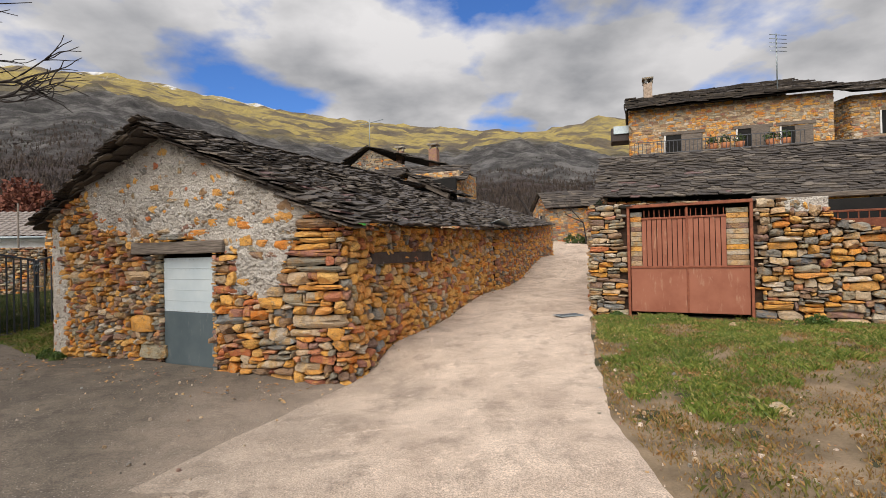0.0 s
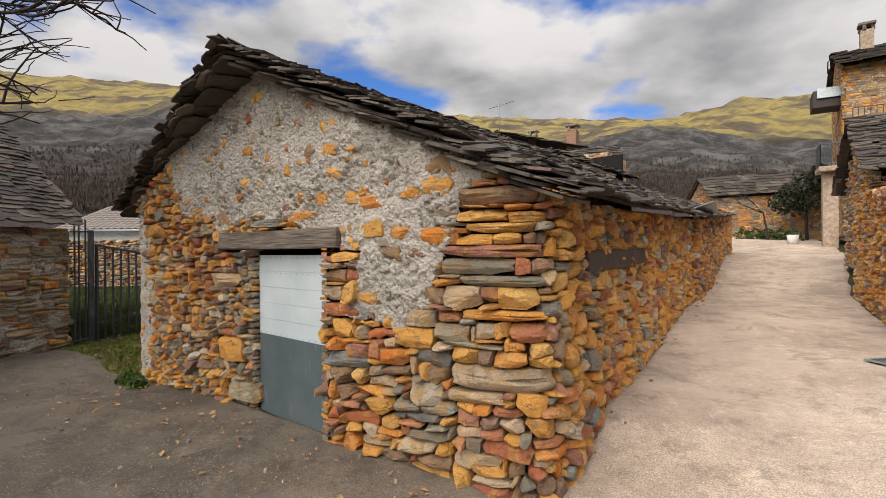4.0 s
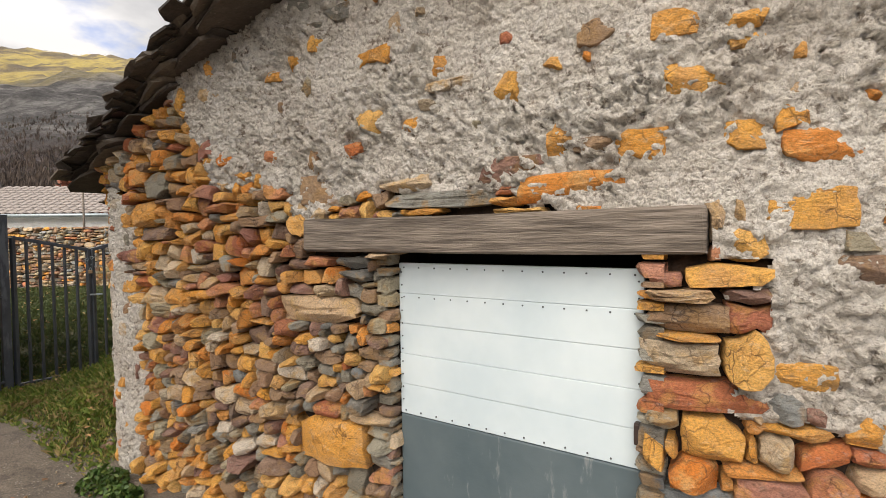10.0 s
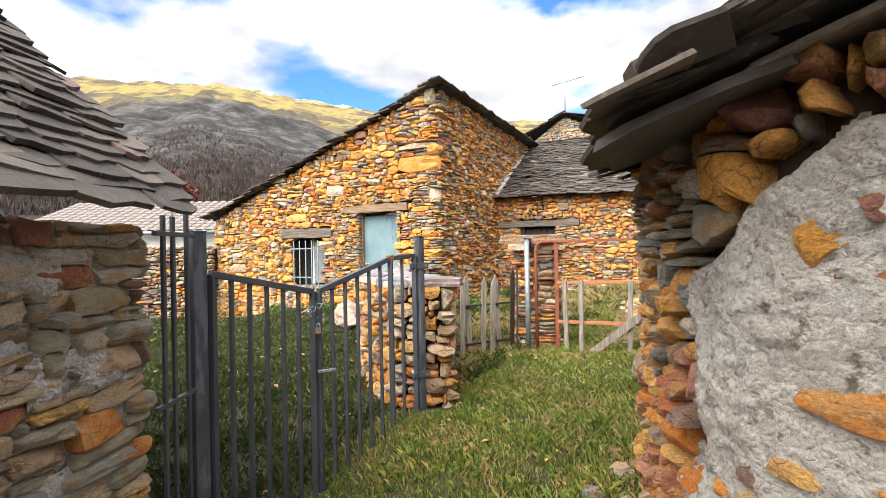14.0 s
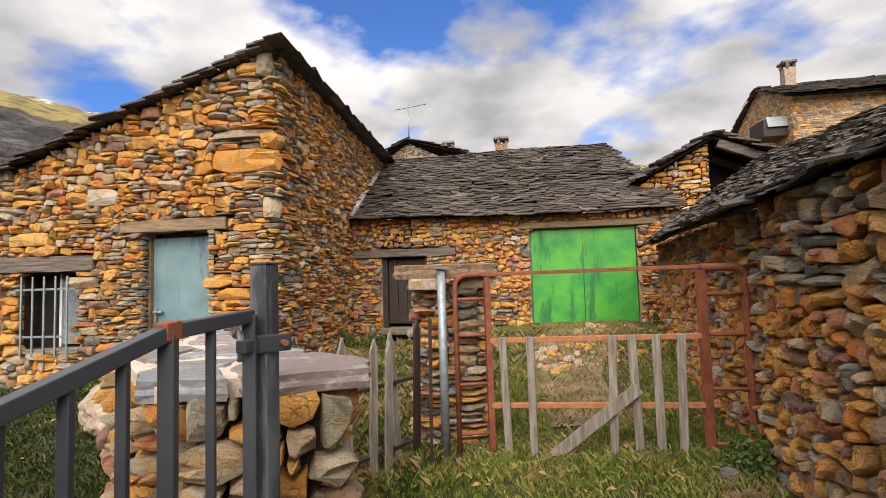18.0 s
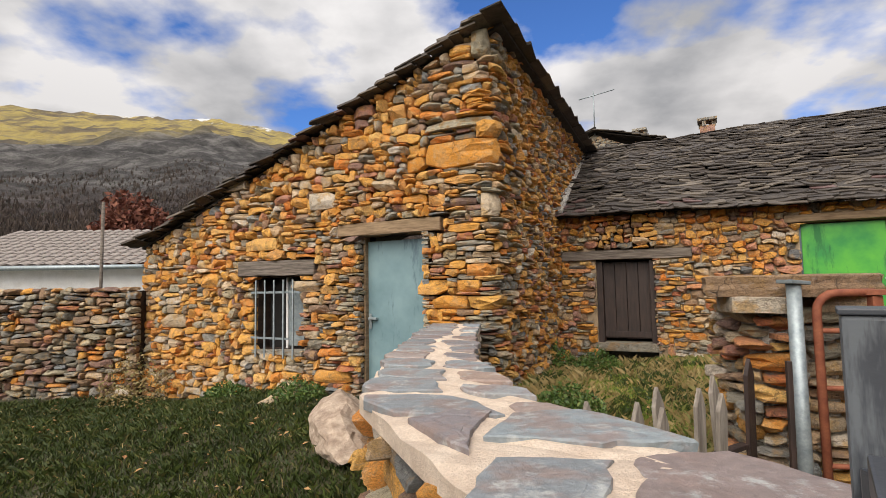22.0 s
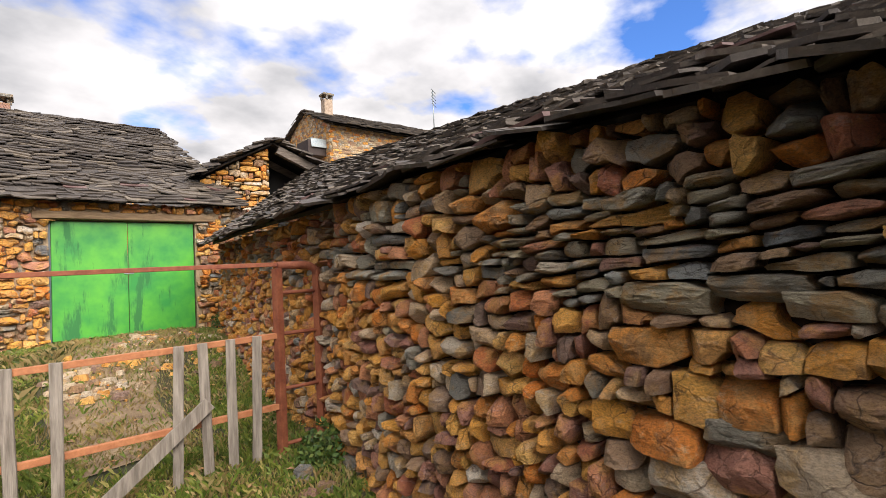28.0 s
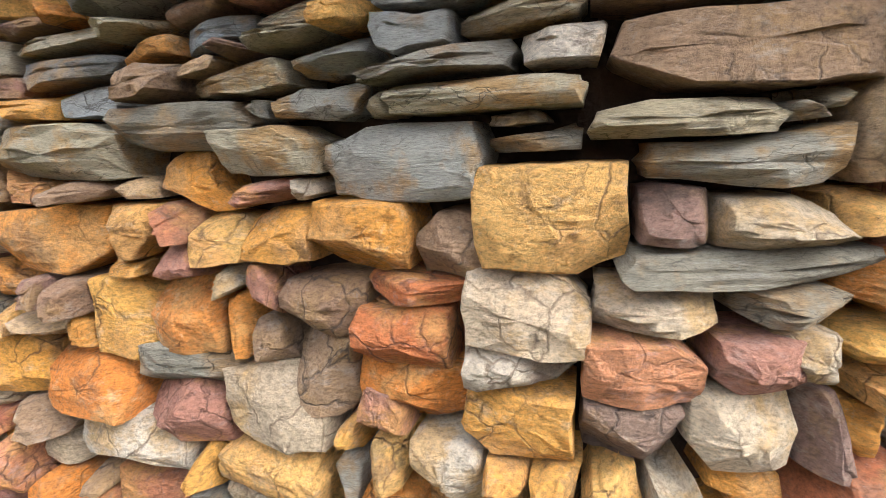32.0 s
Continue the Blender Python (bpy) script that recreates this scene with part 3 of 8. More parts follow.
# ---- stone walls ----
class Line:
    """A line on plan, listed from left to right as seen from outside the wall."""

    def __init__(self, pts, soft=0.12):
        p = np.array(pts, float)
        c = np.concatenate([[0], np.cumsum(np.hypot(*np.diff(p, axis=0).T))])
        self.L = c[-1]
        self.u = np.linspace(0, self.L, max(8, int(self.L / 0.05)))
        q = np.stack([np.interp(self.u, c, p[:, 0]), np.interp(self.u, c, p[:, 1])], -1)
        k = max(1, int(soft / 0.05))
        if k > 1:
            pad = np.concatenate([q[:1] + (q[0] - q[1]) * np.arange(k, 0, -1)[:, None], q, q[-1:] + (q[-1] - q[-2]) * np.arange(1, k + 1)[:, None]])
            q = np.stack([np.convolve(pad[:, i], np.ones(2 * k + 1) / (2 * k + 1), "valid") for i in (0, 1)], -1)
        self.q = q
        d = np.gradient(q, axis=0)
        d /= np.linalg.norm(d, axis=1)[:, None]
        self.n = np.stack([d[:, 1], -d[:, 0]], -1)

    def xy(self, s, d=0.0):
        s, d = np.asarray(s, float), np.asarray(d, float)
        over = s - np.clip(s, 0, self.L)
        x, y = (np.interp(s, self.u, self.q[:, i]) for i in (0, 1))
        nx, ny = (np.interp(s, self.u, self.n[:, i]) for i in (0, 1))
        return x + nx * d - ny * over, y + ny * d + nx * over

    def s(self, x, y):
        return float(self.u[np.argmin((self.q[:, 0] - x) ** 2 + (self.q[:, 1] - y) ** 2)])

    def v(self, s, z, d=0.0):
        x, y = self.xy(s, d)
        return np.stack([x, y, np.broadcast_to(z, np.shape(x))], -1)


def core(name, line, s0, s1, bottom, top, material, parent, thick=0.4, step=0.15, front=-0.06, label=""):
    """The body of a wall between s0 and s1; bottom and top are functions of s."""
    n = max(2, int((s1 - s0) / step) + 1)
    s = np.linspace(s0, s1, n)
    b, t = np.array([bottom(v) for v in s]), np.array([top(v) for v in s])
    rings = np.stack([line.v(s, b, front), line.v(s, t, front), line.v(s, t, -thick), line.v(s, b, -thick)], 1)
    f = []
    for i in range(n - 1):
        for j in range(4):
            a, c = i * 4 + j, i * 4 + (j + 1) % 4
            f.append((a, a + 4, c + 4, c))
    f += [(0, 1, 2, 3), (4 * n - 1, 4 * n - 2, 4 * n - 3, 4 * n - 4)]
    ob = mesh_object(name, rings.reshape(-1, 3), f, material, parent)
    if label:
        ob["label"] = label
    return ob


FR = np.array([0.025, 0.35, 0.65, 0.975])


def pack(line, s0, s1, bottom, top, style, rng, holes=(), big=(), gap=0.008):
    """Lay rubble from the bottom up: each stone takes the lowest free place. style(s, z) gives
    (wmin, wmax, hmin, hmax, weights, round, proud, tilt). big: large stones (s, z, w, h, tone), which keep
    their place while the others fill in round them. Returns polygons, tones, proud."""
    ds = 0.02
    g = np.arange(s0, s1, ds)
    p = np.array([bottom(v) for v in g])
    lim = np.array([top(v) for v in g])
    polys, tones, proud = [], [], []
    blocks = []
    for u, z_, w_, h_, tone in big:
        a, b = max(0, int(round((u - w_ / 2 - s0) / ds))), min(len(g) - 1, int(round((u + w_ / 2 - s0) / ds)) - 1)
        if b - a < 1:
            continue
        blocks.append((a, b, z_ - h_ / 2, z_ + h_ / 2))
        k = w_ * 0.5 * np.array([-0.97, -0.45, 0.35, 0.96, 1.0, 0.95, 0.4, -0.4, -0.95, -1.0]) * rng.uniform(0.95, 1.07, 10)
        m = h_ * 0.5 * np.array([-0.92, -0.98, -1.0, -0.9, 0.05, 0.9, 1.0, 0.97, 0.92, 0.0]) * rng.uniform(0.95, 1.1, 10)
        cut = rng.randint(4)
        m[(0, 3, 5, 8)[cut]] *= rng.uniform(0.2, 0.8)
        polys.append(np.stack([u + k, z_ + m], -1))
        tones.append(int(tone))
        proud.append(0.06 * rng.uniform(0.95, 1.5))
    ceil = lim.copy()

    def settle(a, b):
        """Lift the free line past blocks that it has reached, and find what lies above it."""
        for i in range(a, b + 1):
            ceil[i] = lim[i]
            for c, d, lo, hi in sorted((q for q in blocks if q[0] <= i <= q[1]), key=lambda q: q[2]):
                if hi <= p[i]:
                    continue
                if lo < p[i] + 0.022:
                    p[i] = hi + 0.004
                else:
                    ceil[i] = min(lim[i], lo)
                    break
    if blocks:
        settle(0, len(g) - 1)
    free = p < lim - 0.02
    guard = 0
    while free.any() and guard < 60000:
        guard += 1
        i = int(np.argmin(np.where(free, p, 1e9)))
        lo = p[i]
        st = style(g[i], lo)
        if st is None:
            p[i] += 0.06
            if blocks:
                settle(i, i)
            free[i] = p[i] < lim[i] - 0.02
            continue
        w0, w1, h0, h1, wt, rnd, pr, tilt = st
        t_ = rng.random() ** 1.5
        w, h = w0 + (w1 - w0) * t_, h0 + (h1 - h0) * rng.random() ** 1.2
        room = ceil[i] - lo
        if room < 1.5 * h:
            h = min(room, max(h, room if room < 1.3 * h1 else h))
        tol = 0.38 * h
        n = max(2, int(w / ds))
        a = b = i
        while b - a + 1 < n:
            ok = False
            if a > 0 and free[a - 1] and p[a - 1] < lo + tol and ceil[a - 1] > lo + 0.5 * h and rng.random() < 0.9:
                a -= 1; ok = True
            if b - a + 1 < n and b < len(g) - 1 and free[b + 1] and p[b + 1] < lo + tol and ceil[b + 1] > lo + 0.5 * h:
                b += 1; ok = True
            if not ok and not (a > 0 and free[a - 1] and p[a - 1] < lo + tol and ceil[a - 1] > lo + 0.5 * h):
                break
        width = (b - a + 1) * ds
        if width < 0.35 * h and width >= 0.04:
            h = 1.4 * width
        if width < 0.04:
            up = [p[j] for j in (a - 1, b + 1) if 0 <= j < len(p)]
            p[a:b + 1] = max(min(up) if up else lo, lo + 0.02)
            if blocks:
                settle(a, b)
            free[a:b + 1] = p[a:b + 1] < lim[a:b + 1] - 0.02
            continue
        hi = max(lo + h, p[a:b + 1].max() + 0.35 * h)
        sl = (rng.uniform(-1, 1) * tilt if tilt < 0.2 else rng.uniform(0.04, 0.2)) * width
        x = g[a] + FR * width
        low = np.interp(x, g[a:b + 1] + ds / 2, p[a:b + 1])
        high = hi + sl * (FR - 0.5) + rng.uniform(-0.13, 0.13, 4) * h
        high = np.minimum(high, np.interp(x, g[a:b + 1] + ds / 2, np.where(ceil < lim, ceil - 0.002, lim + 0.03)[a:b + 1]))
        high = np.maximum(high, low + 0.02)
        low = low + gap
        low[[0, 3]] += rnd * (high - low)[[0, 3]] * (0.34 * rng.random(2) ** 3 - 0.03)
        hh = high.copy()
        hh[[0, 3]] -= rnd * (high - low)[[0, 3]] * (0.4 * rng.random(2) ** 3 - 0.03)
        m = 0.5 * (low + hh)
        e = 0.5 * gap
        pts = [(x[k] + rng.uniform(-0.02, 0.02) * width, low[k]) for k in range(4)]
        pts.append((g[a] + width - e, m[3] + rng.uniform(-0.3, 0.3) * (hh[3] - low[3])))
        pts += [(x[k] + rng.uniform(-0.02, 0.02) * width, hh[k]) for k in (3, 2, 1, 0)]
        pts.append((g[a] + e, m[0] + rng.uniform(-0.3, 0.3) * (hh[0] - low[0])))
        q = np.array(pts)
        q[[0, 3, 5, 8], 0] += rng.uniform(0.0, 0.09, 4) * width * np.array([1, -1, -1, 1]) * rnd
        q[:, 1] += rng.uniform(-0.05, 0.05, 10) * h * rnd
        corner = (0, 3, 5, 8)[rng.randint(4)]
        q[corner] += (q.mean(0) - q[corner]) * rng.uniform(0.0, 0.42) * rnd
        lean = rng.uniform(-0.25, 0.25, 2) * min(h, 0.5 * width) * rnd
        q[[5, 4], 0] += lean[0] * np.array([1.0, 0.4])
        q[[8, 9], 0] += lean[1] * np.array([1.0, 0.4])
        nxt = np.interp(g[a:b + 1] + ds / 2, x, high) + gap
        p[a:b + 1] = np.maximum(nxt, p[a:b + 1] + 0.01)
        if blocks:
            settle(a, b)
        free[a:b + 1] = p[a:b + 1] < lim[a:b + 1] - 0.02
        c = q.mean(0)
        keep = True
        for hs0, hs1, hz0, hz1 in holes:
            inside = (q[:, 0] > hs0) & (q[:, 0] < hs1) & (q[:, 1] > hz0) & (q[:, 1] < hz1)
            if hs0 < c[0] < hs1 and hz0 < c[1] < hz1:
                keep = False
            elif inside.any():
                edge = np.array([hs0 - c[0], c[0] - hs1, hz0 - c[1], c[1] - hz1])
                side = int(np.argmax(edge))
                q[inside, side // 2] = (hs0 - 0.005, hs1 + 0.005, hz0 - 0.005, hz1 + 0.005)[side]
        if keep:
            polys.append(q)
            tones.append(rng.choice(6, p=np.array(wt) / sum(wt)))
            proud.append(pr * rng.uniform(0.5, 1.95))
    return np.array(polys), np.array(tones), np.array(proud)


def stone_verts(line, polys, proud, rng, detail=1, back=-0.075):
    """Vertices of all stones, and one stone's faces."""
    P = polys
    if detail > 1:
        mid = 0.5 * (P + np.roll(P, -1, 1))
        cen0 = P.mean(1, keepdims=True)
        mid = cen0 + (mid - cen0) * rng.uniform(0.93, 1.06, mid.shape[:2])[..., None]
        P = np.stack([P, mid], 2).reshape(len(P), -1, 2)
    N, n, _ = P.shape
    cen = P.mean(1, keepdims=True)
    size = P.max(1) - P.min(1)
    low = size.min(1)
    sx = np.minimum(1, low / size[:, 0] * 1.15)
    sz = np.minimum(1, low / size[:, 1] * 1.15)
    if detail > 1:
        prof = [(None, 0.03), (0.4, 0.0), (0.9, 0.02), (1.0, 0.075), (1.0, 0.4), (1.02, 0.74)]
    else:
        prof = [(None, 0.03), (0.55, 0.0), (1.0, 0.07), (1.02, 0.5)]
    # a flat split face, broken off along a few tilted planes
    pa = rng.uniform(0, 6.283, (N, 1, 1)) + np.arange(4) * 1.57 + rng.uniform(-0.6, 0.6, (N, 1, 4))
    ps = rng.uniform(0.4, 3.0, (N, 1, 4))
    po = rng.uniform(1.0, 1.7, (N, 1, 4))
    bumpy = 0.05 if detail > 1 else 0.07
    tx, tz = rng.uniform(-0.38, 0.38, (N, 1)), rng.uniform(-0.5, 0.3, (N, 1))
    rings = []
    for dep, ins in prof:
        k = np.stack([1 - ins * sx, 1 - ins * sz], -1)[:, None, :]
        q = cen + (P - cen) * k
        if dep is None:
            d = np.full((N, n), back)
        else:
            rel = (q - cen) / np.maximum(size[:, None, :], 0.02)
            cut = (po - ps * (rel[..., 0:1] * np.cos(pa) + rel[..., 1:2] * np.sin(pa))).min(-1)
            d = proud[:, None] * (np.minimum(dep, dep * cut) + tx * rel[..., 0] + tz * rel[..., 1] + bumpy * rng.uniform(-1, 1, (N, n)))
        rings.append(np.concatenate([q, d[..., None]], -1))
    c = np.concatenate([cen, (proud * np.minimum(1.0, po.min(-1)[:, 0]))[:, None, None]], -1)
    A = np.concatenate(rings + [c], 1)
    V = line.v(A[..., 0], A[..., 1], A[..., 2])
    faces = []
    m = len(prof)
    for r in range(m - 1):
        for i in range(n):
            j = (i + 1) % n
            faces.append((r * n + i, r * n + j, (r + 1) * n + j, (r + 1) * n + i))
    tri = [((m - 1) * n + i, (m - 1) * n + (i + 1) % n, m * n) for i in range(n)]
    return V, faces, tri


def lay_stones(parent, line, polys, tones, proud, rng, near=None, detail=1, name="stone", limit=300):
    """The stones near the walk as pieces of their own, the rest joined."""
    if not len(polys):
        return
    V, quads, tris = stone_verts(line, polys, proud, rng, detail)
    c = polys.mean(1)
    order = np.arange(len(polys))
    pick = np.zeros(len(polys), bool)
    if near:
        sel = [i for i in order if near(*c[i])]
        sel.sort(key=lambda i: -np.prod(polys[i].max(0) - polys[i].min(0)))
        pick[sel[:limit]] = True
    fl = quads + tris
    for i in np.nonzero(pick)[0]:
        org = V[i].mean(0)
        me = bpy.data.meshes.new(name)
        me.from_pydata((V[i] - org).tolist(), [], fl)
        me.materials.append(STONE[tones[i]])
        ob = new(name, me)
        ob.location = org
        ob.parent = parent
    rest = np.nonzero(~pick)[0]
    if len(rest):
        nv = V.shape[1]
        off = (np.arange(len(rest)) * nv)[:, None, None]
        F = (np.array(quads)[None] + off).reshape(-1, 4).tolist() + (np.array(tris)[None] + off).reshape(-1, 3).tolist()
        idx = np.concatenate([np.repeat(tones[rest], len(quads)), np.repeat(tones[rest], len(tris))])
        ob = mesh_object("rubble_walling", V[rest].reshape(-1, 3), F, STONE, parent, idx)
        ob["kind"] = "stuff"


# styles: widths, heights, weights of ochre, rust, grey, brown, pale, green-grey; roundness, proud, tilt
ROUND = (0.10, 0.28, 0.06, 0.135, (5.5, 2.2, 0.5, 1.6, 1.8, 0.7), 1.0, 0.06, 0.14)
SMALL = (0.08, 0.23, 0.055, 0.125, (4.8, 1.6, 0.6, 2.8, 1.8, 1.0), 0.9, 0.062, 0.16)
SLAB = (0.16, 0.48, 0.028, 0.085, (1.3, 0.7, 3.0, 1.2, 0.2, 3.4), 0.6, 0.05, 0.07)
MIXED = (0.12, 0.42, 0.045, 0.15, (5.0, 1.8, 1.0, 1.3, 1.6, 1.0), 0.7, 0.065, 0.06)
COURSE = (0.11, 0.40, 0.045, 0.16, (8.0, 0.7, 0.6, 0.9, 2.6, 1.2), 0.5, 0.056, 0.05)
GREYLAID = (0.16, 0.46, 0.028, 0.08, (1.6, 0.6, 2.4, 0.9, 0.6, 2.2), 0.5, 0.05, 0.04)
DARKFIELD = (0.10, 0.32, 0.04, 0.11, (1.1, 0.6, 3.0, 2.2, 0.6, 1.4), 0.8, 0.05, 0.08)
RNG = np.random.RandomState(11)


# ---- slate roofs ----
def slate_roof(name, eave, ridge, parent, expose=0.13, width=(0.22, 0.5), thick=0.028, near=None, limit=250, sag=0.05, seed=3, over=0.0, big_edge=False, calm=1.0, inset=0.12):
    """Overlapping rough slates between an eave line and a ridge line (lists of points, left to right seen from outside)."""
    r = np.random.RandomState(seed)

    def run(pts):
        p = np.array(pts, float)
        c = np.concatenate([[0], np.cumsum(np.linalg.norm(np.diff(p, axis=0), axis=1))])
        return lambda u: np.stack([np.interp(np.asarray(u) * c[-1], c, p[:, i]) for i in range(3)], -1), c[-1]
    fe, le = run(eave)
    fr, lr = run(ridge)
    slope = np.mean([np.linalg.norm(fr(u) - fe(u)) for u in (0, 0.5, 1)])
    rows = max(3, int(slope / expose))
    under = 0.06
    us = np.linspace(inset / le, 1 - inset / le, 40)
    vs = np.linspace(0.2 / slope, 1, 8)
    grid = fe(us)[:, None] * (1 - vs)[None, :, None] + fr(us)[:, None] * vs[None, :, None]
    grid[..., 2] += sag * wave(grid[..., 0], grid[..., 1], seed, 3, 4.0) * (np.sin(vs * 3.14) * 0.7 + 0.3)[None]
    lo = grid.copy(); lo[..., 2] -= 0.055
    hi = grid.copy(); hi[..., 2] -= 0.02
    f = grid_faces(40, 8)
    V = np.concatenate([hi.reshape(-1, 3), lo.reshape(-1, 3)])
    F = f.tolist() + (f[:, ::-1] + 320).tolist()
    rim = [i * 8 for i in range(40)] + [39 * 8 + j for j in range(1, 8)] + [i * 8 + 7 for i in range(38, -1, -1)] + [j for j in range(6, 0, -1)]
    F += [(rim[i], rim[i - 1], rim[i - 1] + 320, rim[i] + 320) for i in range(len(rim))]
    bed = mesh_object("roof_bed", V, F, BLACK_WOOD, parent)
    polys = []
    for row in range(rows):
        v0 = row / rows
        L = le * (1 - v0) + lr * v0
        u = -(over + r.uniform(0, 0.11)) / L
        last = 1 + (over + r.uniform(0, 0.11)) / L
        while u < last - 0.06 / L:
            w = (width[0] + (width[1] - width[0]) * r.random() ** 1.4) * (1.35 if row == 0 and big_edge else 1)
            w = min(w, (last - u) * L) if (last - u) * L < 1.5 * w else w
            polys.append((u + 0.5 * w / L, v0, w, min(expose * r.uniform(1.7, 2.6) * (1.2 if row == 0 else 1), max(0.05, (1 - v0) * slope + 0.06)), thick * r.uniform(0.6, 1.5)))
            u += w / L * r.uniform(0.86, 1.0)
    P = np.array(polys)
    uc, vc = np.clip(P[:, 0], -0.2, 1.2), P[:, 1]
    ucl = np.clip(uc, 0, 1)
    a, b = fe(ucl), fr(ucl)
    e2 = fe(np.clip(ucl + 0.02, 0, 1)) - fe(np.clip(ucl - 0.02, 0, 1))
    r2 = fr(np.clip(ucl + 0.02, 0, 1)) - fr(np.clip(ucl - 0.02, 0, 1))
    U = e2 * (1 - vc)[:, None] + r2 * vc[:, None]
    U /= np.linalg.norm(U, axis=1)[:, None]
    W = b - a
    W /= np.linalg.norm(W, axis=1)[:, None]
    Nn = np.cross(U, W)
    Nn /= np.linalg.norm(Nn, axis=1)[:, None]
    C = a * (1 - vc)[:, None] + b * vc[:, None] + U * ((uc - ucl) * le)[:, None]
    C[:, 2] += sag * wave(C[:, 0], C[:, 1], seed, 3, 4.0) * (np.sin(vc * 3.14) * 0.7 + 0.3)
    n = len(P)
    # outline of a slate: ragged lower edge, clipped corners
    px = np.array([-0.5, -0.42, -0.15, 0.18, 0.43, 0.5, 0.48, -0.48])[None] * P[:, 2:3] * (1 + r.uniform(-0.1, 0.1, (n, 8)))
    cut = r.uniform(0.05, 0.55, (n, 2))
    py = np.stack([cut[:, 0] * 0.12, r.uniform(-0.02, 0.03, n), r.uniform(-0.05, 0.03, n), r.uniform(-0.05, 0.03, n), r.uniform(-0.02, 0.03, n), cut[:, 1] * 0.12, P[:, 3], P[:, 3]], 1)
    tilt = thick * r.uniform(0.9, 0.9 + 1.7 * calm, n) + 0.006
    roll = calm * r.uniform(-0.045, 0.045, n)
    twist = calm * r.uniform(-0.09, 0.09, n)
    qx, qy = px * np.cos(twist)[:, None] - py * np.sin(twist)[:, None], px * np.sin(twist)[:, None] + py * np.cos(twist)[:, None]
    base = (tilt[:, None] * (1 - 1.15 * qy / P[:, 3:4]) + roll[:, None] * qx / P[:, 2:3] * 1.5) + 0.012
    tops = []
    for lift, scale in ((0.0, 1.0), (1.0, 0.985)):
        tops.append(C[:, None] + U[:, None] * (qx * scale)[..., None] + W[:, None] * (qy * scale)[..., None] + Nn[:, None] * (base + lift * P[:, 4:5])[..., None])
    V = np.concatenate(tops, 1)
    faces = [tuple(range(8, 16)), tuple(range(7, -1, -1))] + [(i, (i + 1) % 8, (i + 1) % 8 + 8, i + 8) for i in range(8)]
    pick = np.zeros(n, bool)
    if near:
        sel = [i for i in range(n) if near(*C[i])]
        pick[sel[:limit]] = True
    for i in np.nonzero(pick)[0]:
        org = V[i].mean(0)
        me = bpy.data.meshes.new("slate")
        me.from_pydata((V[i] - org).tolist(), [], faces)
        me.materials.append(SLATE_RED if r.random() < 0.05 else SLATE)
        ob = new("slate", me)
        ob.location, ob.parent = org, bed
    rest = np.nonzero(~pick)[0]
    F = []
    for k in range(len(rest)):
        F += [tuple(x + 16 * k for x in f) for f in faces]
    ob = mesh_object("roof_slating", V[rest].reshape(-1, 3), F, SLATE, bed)
    ob["kind"] = "stuff"
    bed.name = name
    return bed


def verge_slates(parent, foot, head, out, count, layers, reach, seed):
    """Ragged slates stacked along the sloping front edge of a roof, jutting out by various lengths."""
    r = np.random.RandomState(seed)
    foot, head, out = Vector(foot), Vector(head), Vector(out).normalized()
    t = (head - foot).normalized()
    o = (out - t * out.dot(t)).normalized()
    n = t.cross(o)
    if n.z < 0:
        n = -n
    for k in range(count):
        for lay in range(layers):
            f = (k + 0.5 + r.uniform(-0.45, 0.45)) / count
            hw, inner, tip = r.uniform(0.12, 0.3), 0.35, r.uniform(*reach) * (0.6 + 0.4 * lay / layers)
            c = foot.lerp(head, f) + n * (-0.05 + 0.042 * lay + r.uniform(-0.008, 0.008))
            thick, droop, yaw = r.uniform(0.014, 0.034), r.uniform(-0.16, 0.05), r.uniform(-0.25, 0.25)
            rim = [(-1, -inner), (1, -inner), (1.0, 0.35 * tip), (0.82, 0.85 * tip), (0.3, tip), (-0.25, 0.93 * tip), (-0.75, 0.8 * tip), (-1.02, 0.3 * tip)]
            V = []
            for side in (0, 1):
                for a, b in rim:
                    a, b = a * hw * r.uniform(0.88, 1.1), b * r.uniform(0.88, 1.1) if b > 0 else b
                    a, b = a + b * yaw, b - a * yaw
                    V.append(c + t * a * (1 - 0.03 * side) + o * b + n * (droop * max(b, 0) - 0.10 * a + thick * side))
            org = sum(V, Vector()) / 16
            me = bpy.data.meshes.new("slate")
            me.from_pydata([tuple(v - org) for v in V], [], [tuple(range(8, 16)), tuple(range(7, -1, -1))] + [(i, (i + 1) % 8, (i + 1) % 8 + 8, i + 8) for i in range(8)])
            me.materials.append(SLATE)
            ob = new("slate", me)
            ob.location, ob.parent = org, parent


# boards coloured near black, so eave undersides look deep in shade
BLACK_WOOD = simple("shade_dark_roof_boards", (0.02, 0.016, 0.013), (0.045, 0.035, 0.028), 9, 0.9)


